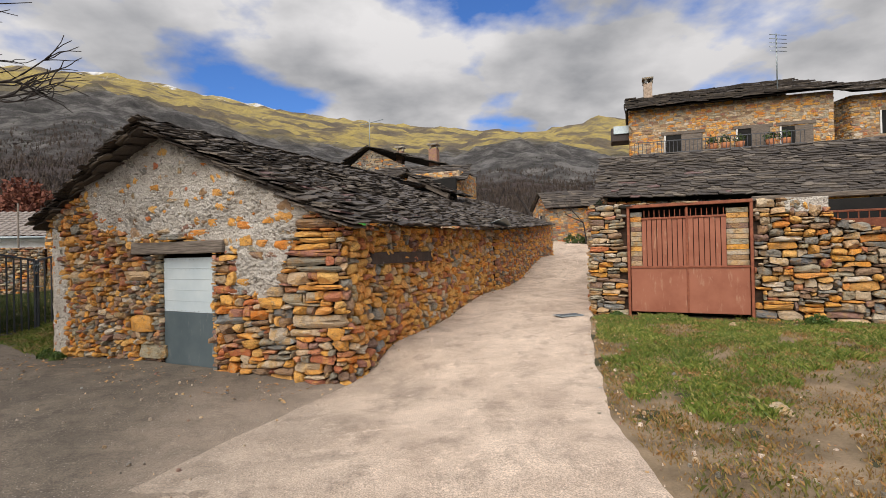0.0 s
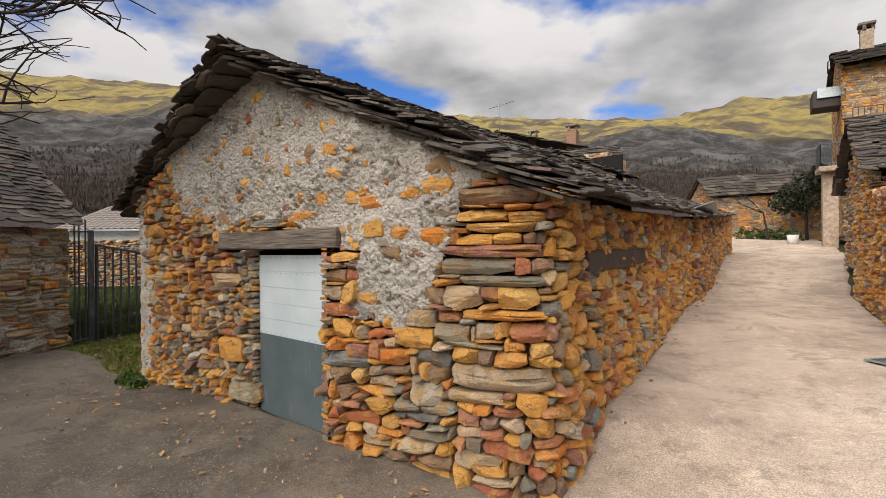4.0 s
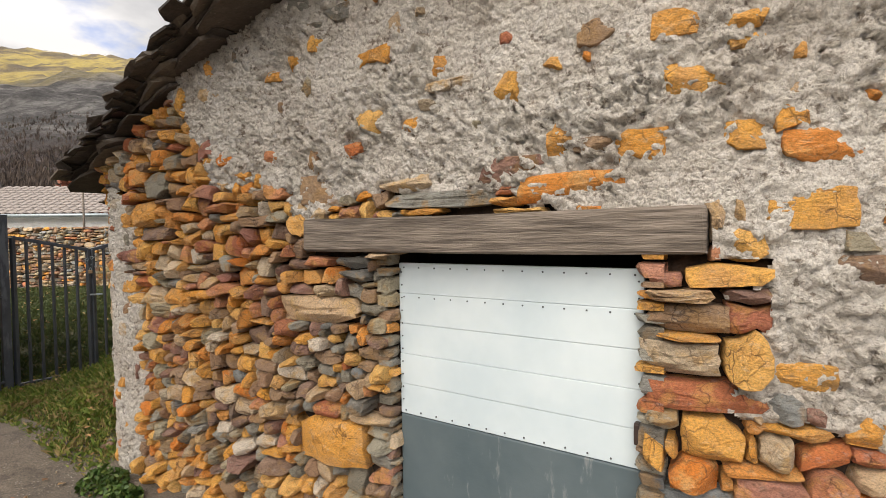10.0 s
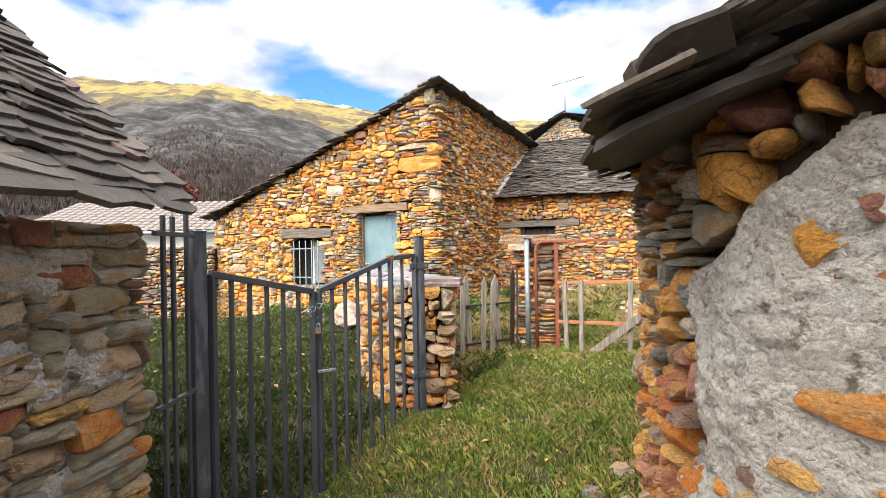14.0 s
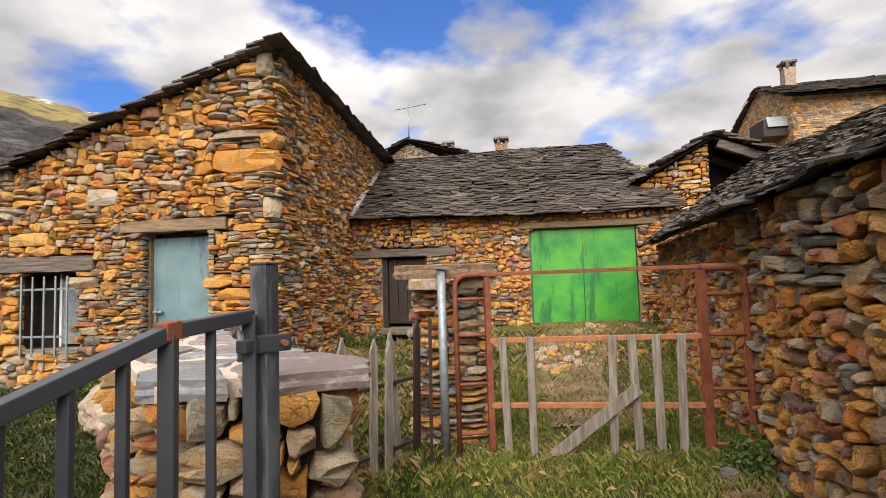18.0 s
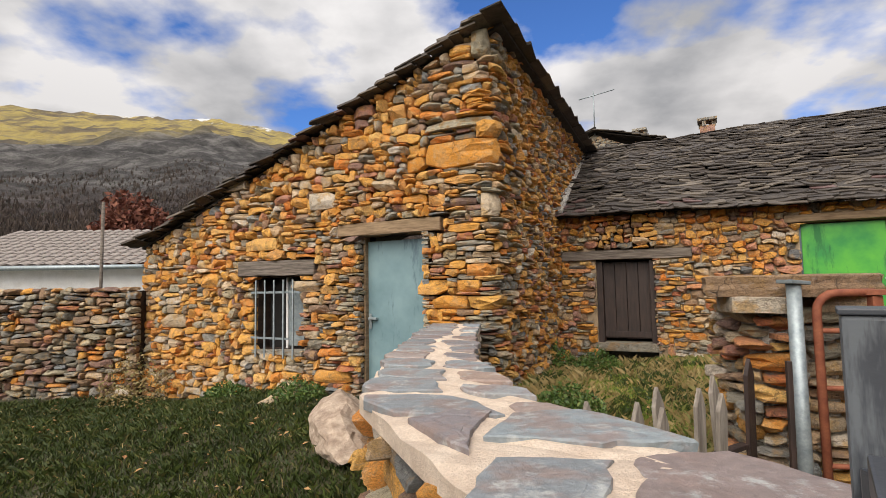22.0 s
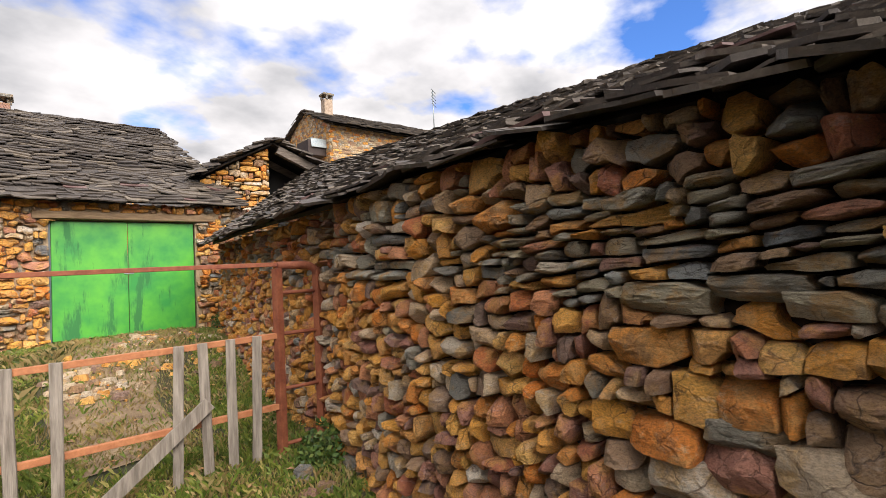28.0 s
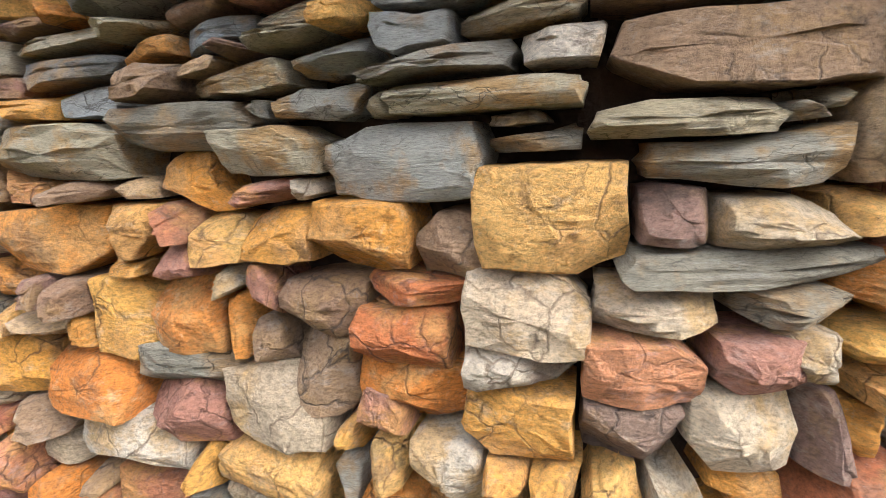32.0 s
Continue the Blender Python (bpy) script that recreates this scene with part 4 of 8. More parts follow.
def box_bm(size, at=(0, 0, 0), rot=(0, 0, 0), bevel=0.0, jitter=0.0, seed=0, cuts=0):
    bm = bmesh.new()
    bmesh.ops.create_cube(bm, size=1.0)
    bmesh.ops.scale(bm, vec=size, verts=bm.verts)
    if cuts:
        bmesh.ops.subdivide_edges(bm, edges=[e for e in bm.edges if e.calc_length() > max(size) * 0.9], cuts=cuts)
    if bevel:
        bmesh.ops.bevel(bm, geom=[e for e in bm.edges if e.calc_face_angle(0.0) > 0.5], offset=bevel, segments=2, profile=0.6, affect="EDGES")
    if jitter:
        rr = random.Random(seed)
        for v in bm.verts:
            v.co += Vector((rr.uniform(-1, 1), rr.uniform(-1, 1), rr.uniform(-1, 1))) * jitter
    bm.transform(pose(*at, *rot))
    return bm


def bar_bm(a, b, w, h=None, bevel=0.004):
    """A square bar from a to b."""
    a, b = Vector(a), Vector(b)
    d = b - a
    bm = box_bm((w, h or w, d.length), bevel=min(bevel, 0.3 * w))
    q = d.to_track_quat("Z", "Y").to_matrix().to_4x4()
    bm.transform(Matrix.Translation((a + b) / 2) @ q)
    return bm


def tube_bm(pts, r, sides=10, r1=None):
    """A round pipe along points."""
    bm = bmesh.new()
    rings = []
    pts = [Vector(p) for p in pts]
    for i, p in enumerate(pts):
        d = (pts[min(i + 1, len(pts) - 1)] - pts[max(i - 1, 0)]).normalized()
        x = d.orthogonal().normalized() if i == 0 else (rx - d * rx.dot(d)).normalized()
        rx = x
        y = d.cross(x)
        rad = r if r1 is None else r + (r1 - r) * i / (len(pts) - 1)
        rings.append([bm.verts.new(p + (x * math.cos(t) + y * math.sin(t)) * rad) for t in (2 * math.pi * k / sides for k in range(sides))])
    for a, b in zip(rings, rings[1:]):
        for k in range(sides):
            bm.faces.new((a[k], a[(k + 1) % sides], b[(k + 1) % sides], b[k]))
    bm.faces.new(rings[0][::-1]); bm.faces.new(rings[-1])
    for f in bm.faces:
        f.smooth = len(f.verts) == 4
    return bm


def on_line(line, s, z, d=0.0):
    return Vector(line.v(s, z, d).tolist())


def plank(name, line, s0, s1, z0, z1, d0, d1, material, parent, label="", bevel=0.008, jitter=0.0, seed=0, cuts=0):
    """A straight board or panel laid along a wall between s0 and s1."""
    a, b = on_line(line, s0, 0), on_line(line, s1, 0)
    u = (b - a); L = u.length
    n = Vector((u.y, -u.x, 0)).normalized()
    c = (a + b) / 2 + n * (d0 + d1) / 2
    bm = box_bm((L, abs(d1 - d0), z1 - z0), bevel=bevel, jitter=jitter, seed=seed, cuts=cuts)
    bm.transform(Matrix.Translation((c.x, c.y, (z0 + z1) / 2)) @ pose(0, 0, 0, 0, 0, math.degrees(math.atan2(u.y, u.x))))
    return part(name, bm, material, parent, label)


# ---- the long barn with the white door ----
barn = thing("stone_barn", "long low rubble-stone barn with slate roof and half-plastered gable", "barn")
WALL_A = Line([(-3.4, 17.6), (-5.47, 13.43), (-6.0, 12.53), (-6.52, 11.35), (-6.75, 10.75), (-7.03, 10.16), (-7.12, 9.4), (-7.08, 9.0), (-6.87, 8.75), (-5.97, 8.3), (-4.5, 7.78), (-3.2, 7.08),
               (-2.05, 6.78), (-1.45, 6.66), (-1.28, 6.85), (-0.72, 8.6), (1.31, 14.4), (1.5, 14.95)])
sA = WALL_A.s
S_NW, S_L, S_R, S_END = sA(-7.1, 9.2), sA(-6.87, 8.75), sA(-1.4, 6.68), WALL_A.L
S_D0, S_D1, S_PK = sA(-4.46, 7.76), sA(-3.3, 7.13), sA(-4.35, 7.7)


def barn_top(s):
    return float(np.interp(s, [0, sA(-6.52, 11.35), S_NW, S_L, S_PK, S_R, S_R + 0.3, S_END], [2.36, 2.34, 2.19, 2.3, 3.41, 2.02, 1.96, 2.2]))


def barn_bottom(s):
    x, y = WALL_A.xy(s, 0.1)
    return float(gz(x, y)) - 0.06


DZ = 1.62
wall_w = core("wall", WALL_A, 0, S_NW, lambda s: barn_bottom(s) - 0.3, barn_top, SHADED_CLAY, barn)
wall_f = core("wall", WALL_A, S_NW, S_D0, lambda s: barn_bottom(s) - 0.3, barn_top, SHADED_CLAY, barn)
core("wall", WALL_A, S_D0, S_D1, lambda s: DZ + 0.02, barn_top, SHADED_CLAY, barn)
wall_r = core("wall", WALL_A, S_D1, S_R, lambda s: barn_bottom(s) - 0.3, barn_top, SHADED_CLAY, barn)
wall_s = core("wall", WALL_A, S_R, S_END, lambda s: barn_bottom(s) - 0.3, barn_top, SHADED_CLAY, barn)


def plastered(s, z):
    """More than zero where the gable keeps its plaster."""
    u = (s - S_L) / (S_R - S_L)
    lowedge = np.interp(u, [0.0, 0.02, 0.07, 0.16, 0.22, 0.32, 0.5, 0.60, 0.66, 0.72, 0.80, 0.86, 0.9, 1.0], [3.4, 3.4, 3.2, 2.6, 2.0, 1.85, 1.85, 1.75, 1.15, 0.95, 0.95, 1.25, 1.95, 2.6])
    k = z - lowedge + 0.13 * wave(s, z, 21, 4, 0.8)
    beside = S_D1 + 0.34 + 0.09 * wave(s, z, 27, 3, 0.4) - s
    return np.where((beside > 0) & (z < 1.6) & (s > S_D1 - 0.2), -beside, k)


def corner_plaster(s, z):
    """The plastered corner by the gate."""
    return 0.5 - abs(s - (S_L - 0.08)) - 0.12 * wave(s, z, 23, 3, 0.7) - max(0.0, z - 1.75) * 1.2


def is_plaster(s, z):
    return plastered(s, z) > 0 and S_L + 0.15 < s < S_R or corner_plaster(s, z) > 0


def style_barn(s, z):
    if is_plaster(s, z - 0.02):
        if RNG.random() < 0.982:
            return None
        return (0.09, 0.34, 0.06, 0.17, (5, 1.2, 0.4, 1.4, 2.0, 0.4), 0.8, 0.045, 0.15)
    if s < S_NW:
        if s > S_NW - 2.6:
            if z > 1.70 + 0.05 * wave(s, z, 31, 2, 1.2) and z < 2.08:
                return (0.10, 0.30, 0.028, 0.06, (1.2, 0.5, 1.6, 1.0, 0.8, 5.0), 0.7, 0.06, 0.3)
            if z > 1.60:
                return (0.09, 0.17, 0.07, 0.11, (6, 2.0, 1.0, 1.8, 1.0, 0.2), 0.9, 0.06, 0.06)
            return (0.07, 0.21, 0.05, 0.125, (6.5, 2.8, 0.45, 1.5, 1.7, 0.3), 1.0, 0.06, 0.14)
        return (0.08, 0.22, 0.05, 0.125, (6.5, 3.0, 0.4, 1.5, 1.6, 0.3), 1.0, 0.06, 0.14) if z < 1.8 else SLAB if RNG.random() < 0.5 else ROUND
    if s < S_D0:
        return ROUND if z > 1.55 else SMALL if s < S_D0 - 0.45 else DARKFIELD
    if s < S_R + 0.1:
        return MIXED if s > S_R - 1.3 or z > 1.1 else (0.12, 0.38, 0.05, 0.16, (4.2, 1.8, 1.0, 1.8, 1.8, 1.0), 0.8, 0.07, 0.08)
    return (0.13, 0.40, 0.06, 0.19, (7.5, 2.2, 0.5, 0.9, 1.5, 0.5), 0.85, 0.06, 0.08)


S_W = sA(-6.98, 10.28)
# large stones that stand out: along the wall, height, width, height of the stone, tone
WEST_A = [(S_W-0.02, 1.67, 0.18, 0.14, 0), (S_W-0.15, 1.63, 0.10, 0.09, 3), (S_W-0.05, 1.55, 0.16, 0.11, 4), (S_W-0.28, 1.64, 0.15, 0.10, 0), (S_W-0.41, 1.64, 0.12, 0.08, 0), (S_W-0.52, 1.63, 0.10, 0.07, 0), (S_W-0.88, 1.62, 0.23, 0.12, 0), (S_W-0.70, 1.64, 0.12, 0.09, 0), (S_W-0.22, 1.74, 0.23, 0.10, 5), (S_W-0.42, 1.76, 0.17, 0.07, 5), (S_W-0.61, 1.50, 0.15, 0.12, 0), (S_W-0.74, 1.49, 0.12, 0.14, 0), (S_W-0.35, 1.53, 0.14, 0.09, 3), (S_W-0.22, 1.49, 0.14, 0.10, 1), (S_W-0.22, 1.41, 0.16, 0.10, 0), (S_W-0.06, 1.39, 0.15, 0.10, 0)]
WEST_B = [(S_W+0.10, 1.56, 0.14, 0.06, 4), (S_W+0.09, 1.48, 0.14, 0.09, 1), (S_W+0.08, 1.39, 0.12, 0.09, 3), (S_W+0.21, 1.40, 0.13, 0.11, 4), (S_W-0.45, 1.36, 0.20, 0.12, 4), (S_W-0.36, 1.42, 0.11, 0.13, 3), (S_W-0.47, 1.24, 0.21, 0.10, 0), (S_W-0.65, 1.33, 0.20, 0.13, 1), (S_W-0.77, 1.24, 0.25, 0.14, 4), (S_W+0.23, 1.66, 0.13, 0.06, 4), (S_W+0.12, 1.67, 0.08, 0.07, 3), (S_W+0.18, 1.85, 0.27, 0.08, 3), (S_W+0.21, 1.61, 0.29, 0.04, 2), (S_W+0.25, 1.56, 0.12, 0.04, 2), (S_W+0.28, 1.50, 0.09, 0.06, 4), (S_W-0.10, 1.82, 0.25, 0.04, 5)]
WEST_C = [(S_W+0.12, 1.78, 0.19, 0.04, 5), (S_W+0.22, 1.49, 0.10, 0.07, 1), (S_W-1.00, 1.38, 0.14, 0.12, 0), (S_W-0.84, 1.36, 0.20, 0.11, 0), (S_W-0.62, 1.41, 0.20, 0.08, 2), (S_W+0.33, 1.67, 0.07, 0.05, 0), (S_W-0.06, 1.47, 0.14, 0.06, 4), (S_W-0.81, 1.77, 0.28, 0.09, 5), (S_W-0.56, 1.80, 0.23, 0.07, 2), (S_W-0.26, 1.38, 0.08, 0.07, 1), (S_W-0.16, 1.30, 0.11, 0.10, 4), (S_W+0.31, 1.40, 0.05, 0.10, 3)]
CORNER_A = [(S_R-0.36, 1.58, 0.80, 0.09, 1), (S_R-0.46, 1.47, 0.58, 0.12, 2), (S_R-0.29, 1.36, 0.62, 0.08, 2), (S_R-0.42, 1.85, 0.37, 0.09, 0), (S_R-0.08, 1.83, 0.29, 0.08, 0), (S_R-0.47, 1.67, 0.28, 0.08, 0), (S_R-0.78, 1.70, 0.31, 0.14, 0), (S_R-0.77, 1.89, 0.29, 0.08, 5), (S_R-0.15, 1.24, 0.30, 0.16, 0), (S_R-0.57, 1.24, 0.30, 0.16, 4), (S_R-0.82, 1.24, 0.19, 0.13, 3), (S_R-0.93, 1.06, 0.24, 0.13, 4), (S_R-0.69, 1.09, 0.20, 0.08, 1), (S_R-0.67, 0.96, 0.29, 0.14, 5), (S_R-1.01, 0.90, 0.33, 0.16, 0), (S_R-0.40, 0.99, 0.15, 0.12, 4)]
CORNER_B = [(S_R-0.27, 1.11, 0.60, 0.07, 0), (S_R-0.08, 0.99, 0.26, 0.14, 1), (S_R-1.18, 0.73, 0.25, 0.13, 0), (S_R-1.55, 0.76, 0.23, 0.11, 1), (S_R-1.75, 1.09, 0.39, 0.11, 1), (S_R-1.73, 0.93, 0.21, 0.16, 0), (S_R-1.84, 1.23, 0.28, 0.13, 4), (S_R-1.81, 1.38, 0.28, 0.11, 3), (S_R-0.50, 0.88, 0.47, 0.04, 5), (S_R-0.27, 0.65, 0.81, 0.18, 4), (S_R-0.49, 0.49, 0.43, 0.10, 4), (S_R-0.89, 0.47, 0.28, 0.18, 4), (S_R-1.43, 0.43, 0.28, 0.08, 0), (S_R-1.69, 0.67, 0.46, 0.13, 2), (S_R-0.30, 1.99, 0.60, 0.13, 3), (S_R-0.28, 1.75, 0.50, 0.07, 0)]
DOOR_A = [(S_D0-0.40, 0.52, 0.48, 0.27, 0), (S_D0-0.18, 0.09, 0.54, 0.21, 5), (S_D0-0.49, 1.28, 0.57, 0.15, 4), (S_D0+1.00, 1.90, 0.47, 0.13, 0), (S_D0+1.48, 2.28, 0.20, 0.13, 0), (S_D0+1.32, 2.69, 0.11, 0.13, 0), (S_D0+1.41, 2.48, 0.16, 0.10, 0), (S_D0+0.71, 2.36, 0.14, 0.14, 0), (S_D0+1.82, 1.78, 0.31, 0.15, 0), (S_D0+1.88, 2.00, 0.25, 0.12, 0), (S_D0+2.15, 1.74, 0.22, 0.11, 0), (S_D0+2.23, 2.07, 0.18, 0.12, 0), (S_D0+1.64, 2.05, 0.13, 0.11, 0), (S_D0+2.02, 1.56, 0.23, 0.12, 3), (S_D0+2.27, 1.57, 0.22, 0.09, 3), (S_D0+1.82, 1.19, 0.20, 0.10, 0)]
DOOR_B = [(S_D0+0.33, 1.88, 0.64, 0.08, 5), (S_D0-0.48, 1.97, 0.24, 0.18, 3), (S_D0-0.77, 2.67, 0.17, 0.08, 0), (S_D0+0.94, 2.42, 0.10, 0.06, 0)]
GATE_A = [(S_W+2.06, 2.15, 0.18, 0.12, 0), (S_W+2.28, 2.08, 0.36, 0.18, 2), (S_W+2.16, 1.88, 0.25, 0.18, 0), (S_W+2.37, 1.89, 0.21, 0.09, 0), (S_W+2.27, 1.75, 0.36, 0.11, 3), (S_W+1.97, 1.58, 0.28, 0.10, 1), (S_W+1.82, 1.68, 0.13, 0.18, 2), (S_W+2.06, 1.51, 0.28, 0.07, 4), (S_W+2.33, 1.64, 0.14, 0.09, 0), (S_W+2.34, 1.54, 0.14, 0.11, 4), (S_W+2.20, 1.47, 0.10, 0.06, 0), (S_W+2.09, 1.39, 0.21, 0.09, 1), (S_W+1.86, 1.37, 0.19, 0.14, 0), (S_W+2.22, 1.30, 0.29, 0.13, 4), (S_W+2.46, 1.30, 0.16, 0.11, 0), (S_W+2.31, 1.20, 0.30, 0.11, 5)]
GATE_B = [(S_W+2.24, 1.09, 0.19, 0.12, 1), (S_W+2.47, 1.61, 0.14, 0.10, 4), (S_W+2.48, 1.49, 0.11, 0.12, 4), (S_W+1.96, 1.26, 0.25, 0.08, 0), (S_W+1.86, 1.88, 0.13, 0.12, 0), (S_W+2.39, 2.26, 0.17, 0.10, 0), (S_W+2.22, 2.37, 0.12, 0.10, 4), (S_W+2.06, 2.38, 0.16, 0.12, 3), (S_W+2.00, 1.76, 0.13, 0.07, 0)]
BIG_A = WEST_A + WEST_B + WEST_C + CORNER_A + CORNER_B + DOOR_A + DOOR_B + GATE_A + GATE_B
hole_door = [(S_D0, S_D1, -1, DZ), (S_D0 - 0.54, S_D1 + 0.22, DZ - 0.005, DZ + 0.172)]
P_, T_, Q_ = pack(WALL_A, 0, S_END, barn_bottom, barn_top, style_barn, RNG, hole_door, BIG_A, 0.005)
# the yard side is built flush; stones in the plaster stand out of it a little only
Q_[P_.mean(1)[:, 0] < S_NW] *= 0.8
Q_ = np.array([0.042 + 0.012 * (i % 3) / 2 if is_plaster(*p) else q for i, (p, q) in enumerate(zip(P_.mean(1), Q_))])
c_ = P_.mean(1)[:, 0]
for host, lo, hi, det in ((wall_w, -1, S_NW, 2), (wall_f, S_NW, S_D0, 2), (wall_r, S_D0, S_R + 0.12, 2), (wall_s, S_R + 0.12, 99, 1)):
    m_ = (c_ >= lo) & (c_ < hi)
    lay_stones(host, WALL_A, P_[m_], T_[m_], Q_[m_], RNG, lambda s, z: s > S_NW - 3.2 and s < S_R + 3.0, det)


def cells(x, y, size, seed):
    """Distances to the nearest and the second nearest of scattered points, in units of size."""
    r = np.random.RandomState(seed)
    jit = r.random((64, 64, 2))
    u, v = x / size, y / size
    iu, iv = np.floor(u).astype(int), np.floor(v).astype(int)
    near, next_ = np.full(x.shape, 9.0), np.full(x.shape, 9.0)
    for a in (-1, 0, 1):
        for b in (-1, 0, 1):
            q = jit[(iu + a) % 64, (iv + b) % 64]
            d = np.hypot(iu + a + q[..., 0] - u, iv + b + q[..., 1] - v)
            next_ = np.minimum(next_, np.maximum(near, d))
            near = np.minimum(near, d)
    return near, next_


def plaster_skin(line, s0, s1, z0, z1, test, parent, seed, depth=0.03, step=0.012, relief=1.0):
    """Thrown lime plaster: clods of two sizes with pits between them, thinning out at its broken edge."""
    s = np.arange(s0, s1, step)
    z = np.arange(z0, z1, step)
    S, Z = np.meshgrid(s, z, indexing="ij")
    k = np.vectorize(lambda a, b: test(a, b))(S, Z)
    sw, zw = S + 0.05 * wave(S, Z, seed, 4, 0.2), Z + 0.05 * wave(S, Z, seed + 1, 4, 0.2)
    a1, b1 = cells(sw, zw, 0.10, seed)
    a2, b2 = cells(sw, zw, 0.04, seed + 2)
    lump = wave(S, Z, seed, 3, 0.35)
    clod = np.clip(b1 - a1, 0, 0.45) / 0.45 - 0.55 + 0.5 * (np.clip(b2 - a2, 0, 0.5) / 0.5 - 0.5)
    rough = np.clip(0.65 + 0.6 * wave(S, Z, seed + 5, 3, 0.9), 0.25, 1.2)
    fine = np.random.RandomState(seed).uniform(-1, 1, S.shape)
    D = depth + 0.010 * lump + 0.046 * relief * rough * clod + 0.003 * fine + np.where(k < 0.06, -0.05 * (1 - np.clip(k, 0, 0.06) / 0.06), 0)
    T = np.vectorize(barn_top)(S)
    ok = (k > 0) & (Z < T + 0.1)
    V = line.v(S, Z, D).reshape(-1, 3)
    F = grid_faces(len(s), len(z))
    F = F[ok.reshape(-1)[F].all(1)]
    for hs0, hs1, hz0, hz1 in hole_door:
        SS, ZZ = S.reshape(-1), Z.reshape(-1)
        bad = (SS > hs0) & (SS < hs1) & (ZZ > hz0) & (ZZ < hz1)
        F = F[~bad[F].any(1)]
    return mesh_object("plaster", V, F, PLASTER, parent, smooth=True)


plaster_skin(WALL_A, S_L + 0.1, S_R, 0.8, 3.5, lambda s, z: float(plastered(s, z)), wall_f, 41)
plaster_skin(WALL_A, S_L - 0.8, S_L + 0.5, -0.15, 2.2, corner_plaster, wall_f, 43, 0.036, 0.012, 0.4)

west_roof = slate_roof("roof", [(-7.46, 8.9, 2.17), (-7.26, 10.2, 2.19), (-6.66, 11.3, 2.30), (-5.66, 13.6, 2.32), (-3.78, 17.6, 2.32)][::-1], [(-4.42, 7.2, 3.60), (-2.78, 12.0, 3.80), (-0.6, 18.4, 4.05)][::-1], barn, near=lambda x, y, z: y < 14 and z < 3.0, seed=5, width=(0.2, 0.52), thick=0.014, expose=0.08, over=0.0, sag=0.03, inset=0.34)
lane_roof = slate_roof("roof", [(-1.1, 6.42, 1.93), (1.8, 14.75, 2.24)], [(-4.42, 7.2, 3.56), (-2.78, 12.0, 3.76), (-1.75, 15.0, 3.86)], barn, near=lambda x, y, z: y < 9.5, seed=6, expose=0.085, thick=0.016, over=0.0, inset=0.3)
verge_slates(west_roof, (-7.3, 9.0, 2.2), (-4.42, 7.42, 3.55), (-0.35, -0.93, 0), 13, 4, (0.08, 0.34), 301)
verge_slates(lane_roof, (-1.25, 6.55, 1.97), (-4.42, 7.42, 3.52), (-0.3, -0.95, 0), 16, 3, (0.04, 0.26), 302)

# door, lintel
bd = new("door"); bd.parent = barn
bd["label"] = "low door, white above and grey sheet metal below"
plank("lower_panel", WALL_A, S_D0 + 0.015, S_D1 - 0.015, -0.13, 0.722, -0.085, -0.05, DOOR_GREY, bd, "grey sheet-metal lower panel")
for k in range(5):
    z0 = 0.726 + k * 0.166
    plank("white_board", WALL_A, S_D0 + 0.015, S_D1 - 0.015, z0, z0 + 0.1648, -0.085, -0.052 + 0.002 * (k % 2), DOOR_WHITE, bd, bevel=0.003)
for z in (0.745, 1.37, 1.53):
    for k in range(13):
        u = S_D0 + 0.05 + (S_D1 - S_D0 - 0.1) * k / 12
        plank("rivet", WALL_A, u - 0.004, u + 0.004, z - 0.004, z + 0.004, -0.052, -0.046, IRON, bd, bevel=0.002)
for k in range(11):
    for u in (S_D0 + 0.035, S_D1 - 0.035):
        plank("rivet", WALL_A, u - 0.004, u + 0.004, 0.80 + 0.07 * k, 0.808 + 0.07 * k, -0.052, -0.046, IRON, bd, bevel=0.002)
plank("latch", WALL_A, S_D1 - 0.05, S_D1 + 0.02, 0.84, 0.93, -0.05, -0.01, WOOD_DARK, bd)
# added black sheet behind the door, for the unlit inside
plank("black_shade_sheet", WALL_A, S_D0, S_D1, -0.2, DZ + 0.02, -0.42, -0.38, BLACK, barn)
plank("lintel", WALL_A, S_D0 - 0.54, S_D1 + 0.22, DZ, DZ + 0.18, -0.3, 0.075, WOOD, barn, "cracked grey timber lintel", 0.014, 0.006, 3, 3)

# barn beyond the step in the roof, farther up the lane
annex = thing("stone_annex", "lower rubble-stone barn with slate roof up the lane", "barn")
WALL_A2 = Line([(1.62, 15.0), (5.75, 26.6), (6.1, 27.6), (2.5, 30.0)])


def annex_bottom(s):
    x, y = WALL_A2.xy(s, 0.1)
    return float(gz(x, y)) - 0.08


A2TOP = lambda s: float(np.interp(s, [0, 13, 20], [2.2, 2.95, 3.2]))
w_ = core("wall", WALL_A2, 0, WALL_A2.L, lambda s: annex_bottom(s) - 0.3, A2TOP, SHADED_CLAY, annex)
P_, T_, Q_ = pack(WALL_A2, 0, WALL_A2.L, annex_bottom, A2TOP, lambda s, z: (0.14, 0.42, 0.07, 0.17, (4.5, 2.6, 1.4, 2.0, 0.4, 0.5), 0.85, 0.06, 0.06), RNG)
lay_stones(w_, WALL_A2, P_, T_, Q_, RNG)
slate_roof("roof", [(1.9, 14.8, 2.2), (6.3, 27.6, 2.95)], [(-1.1, 16.2, 3.6), (2.6, 29.5, 4.5)], annex, seed=8, expose=0.16, width=(0.3, 0.6))
flash = thing("flashing_sheet", "bent pale metal sheet covering the roof step", "flashing")
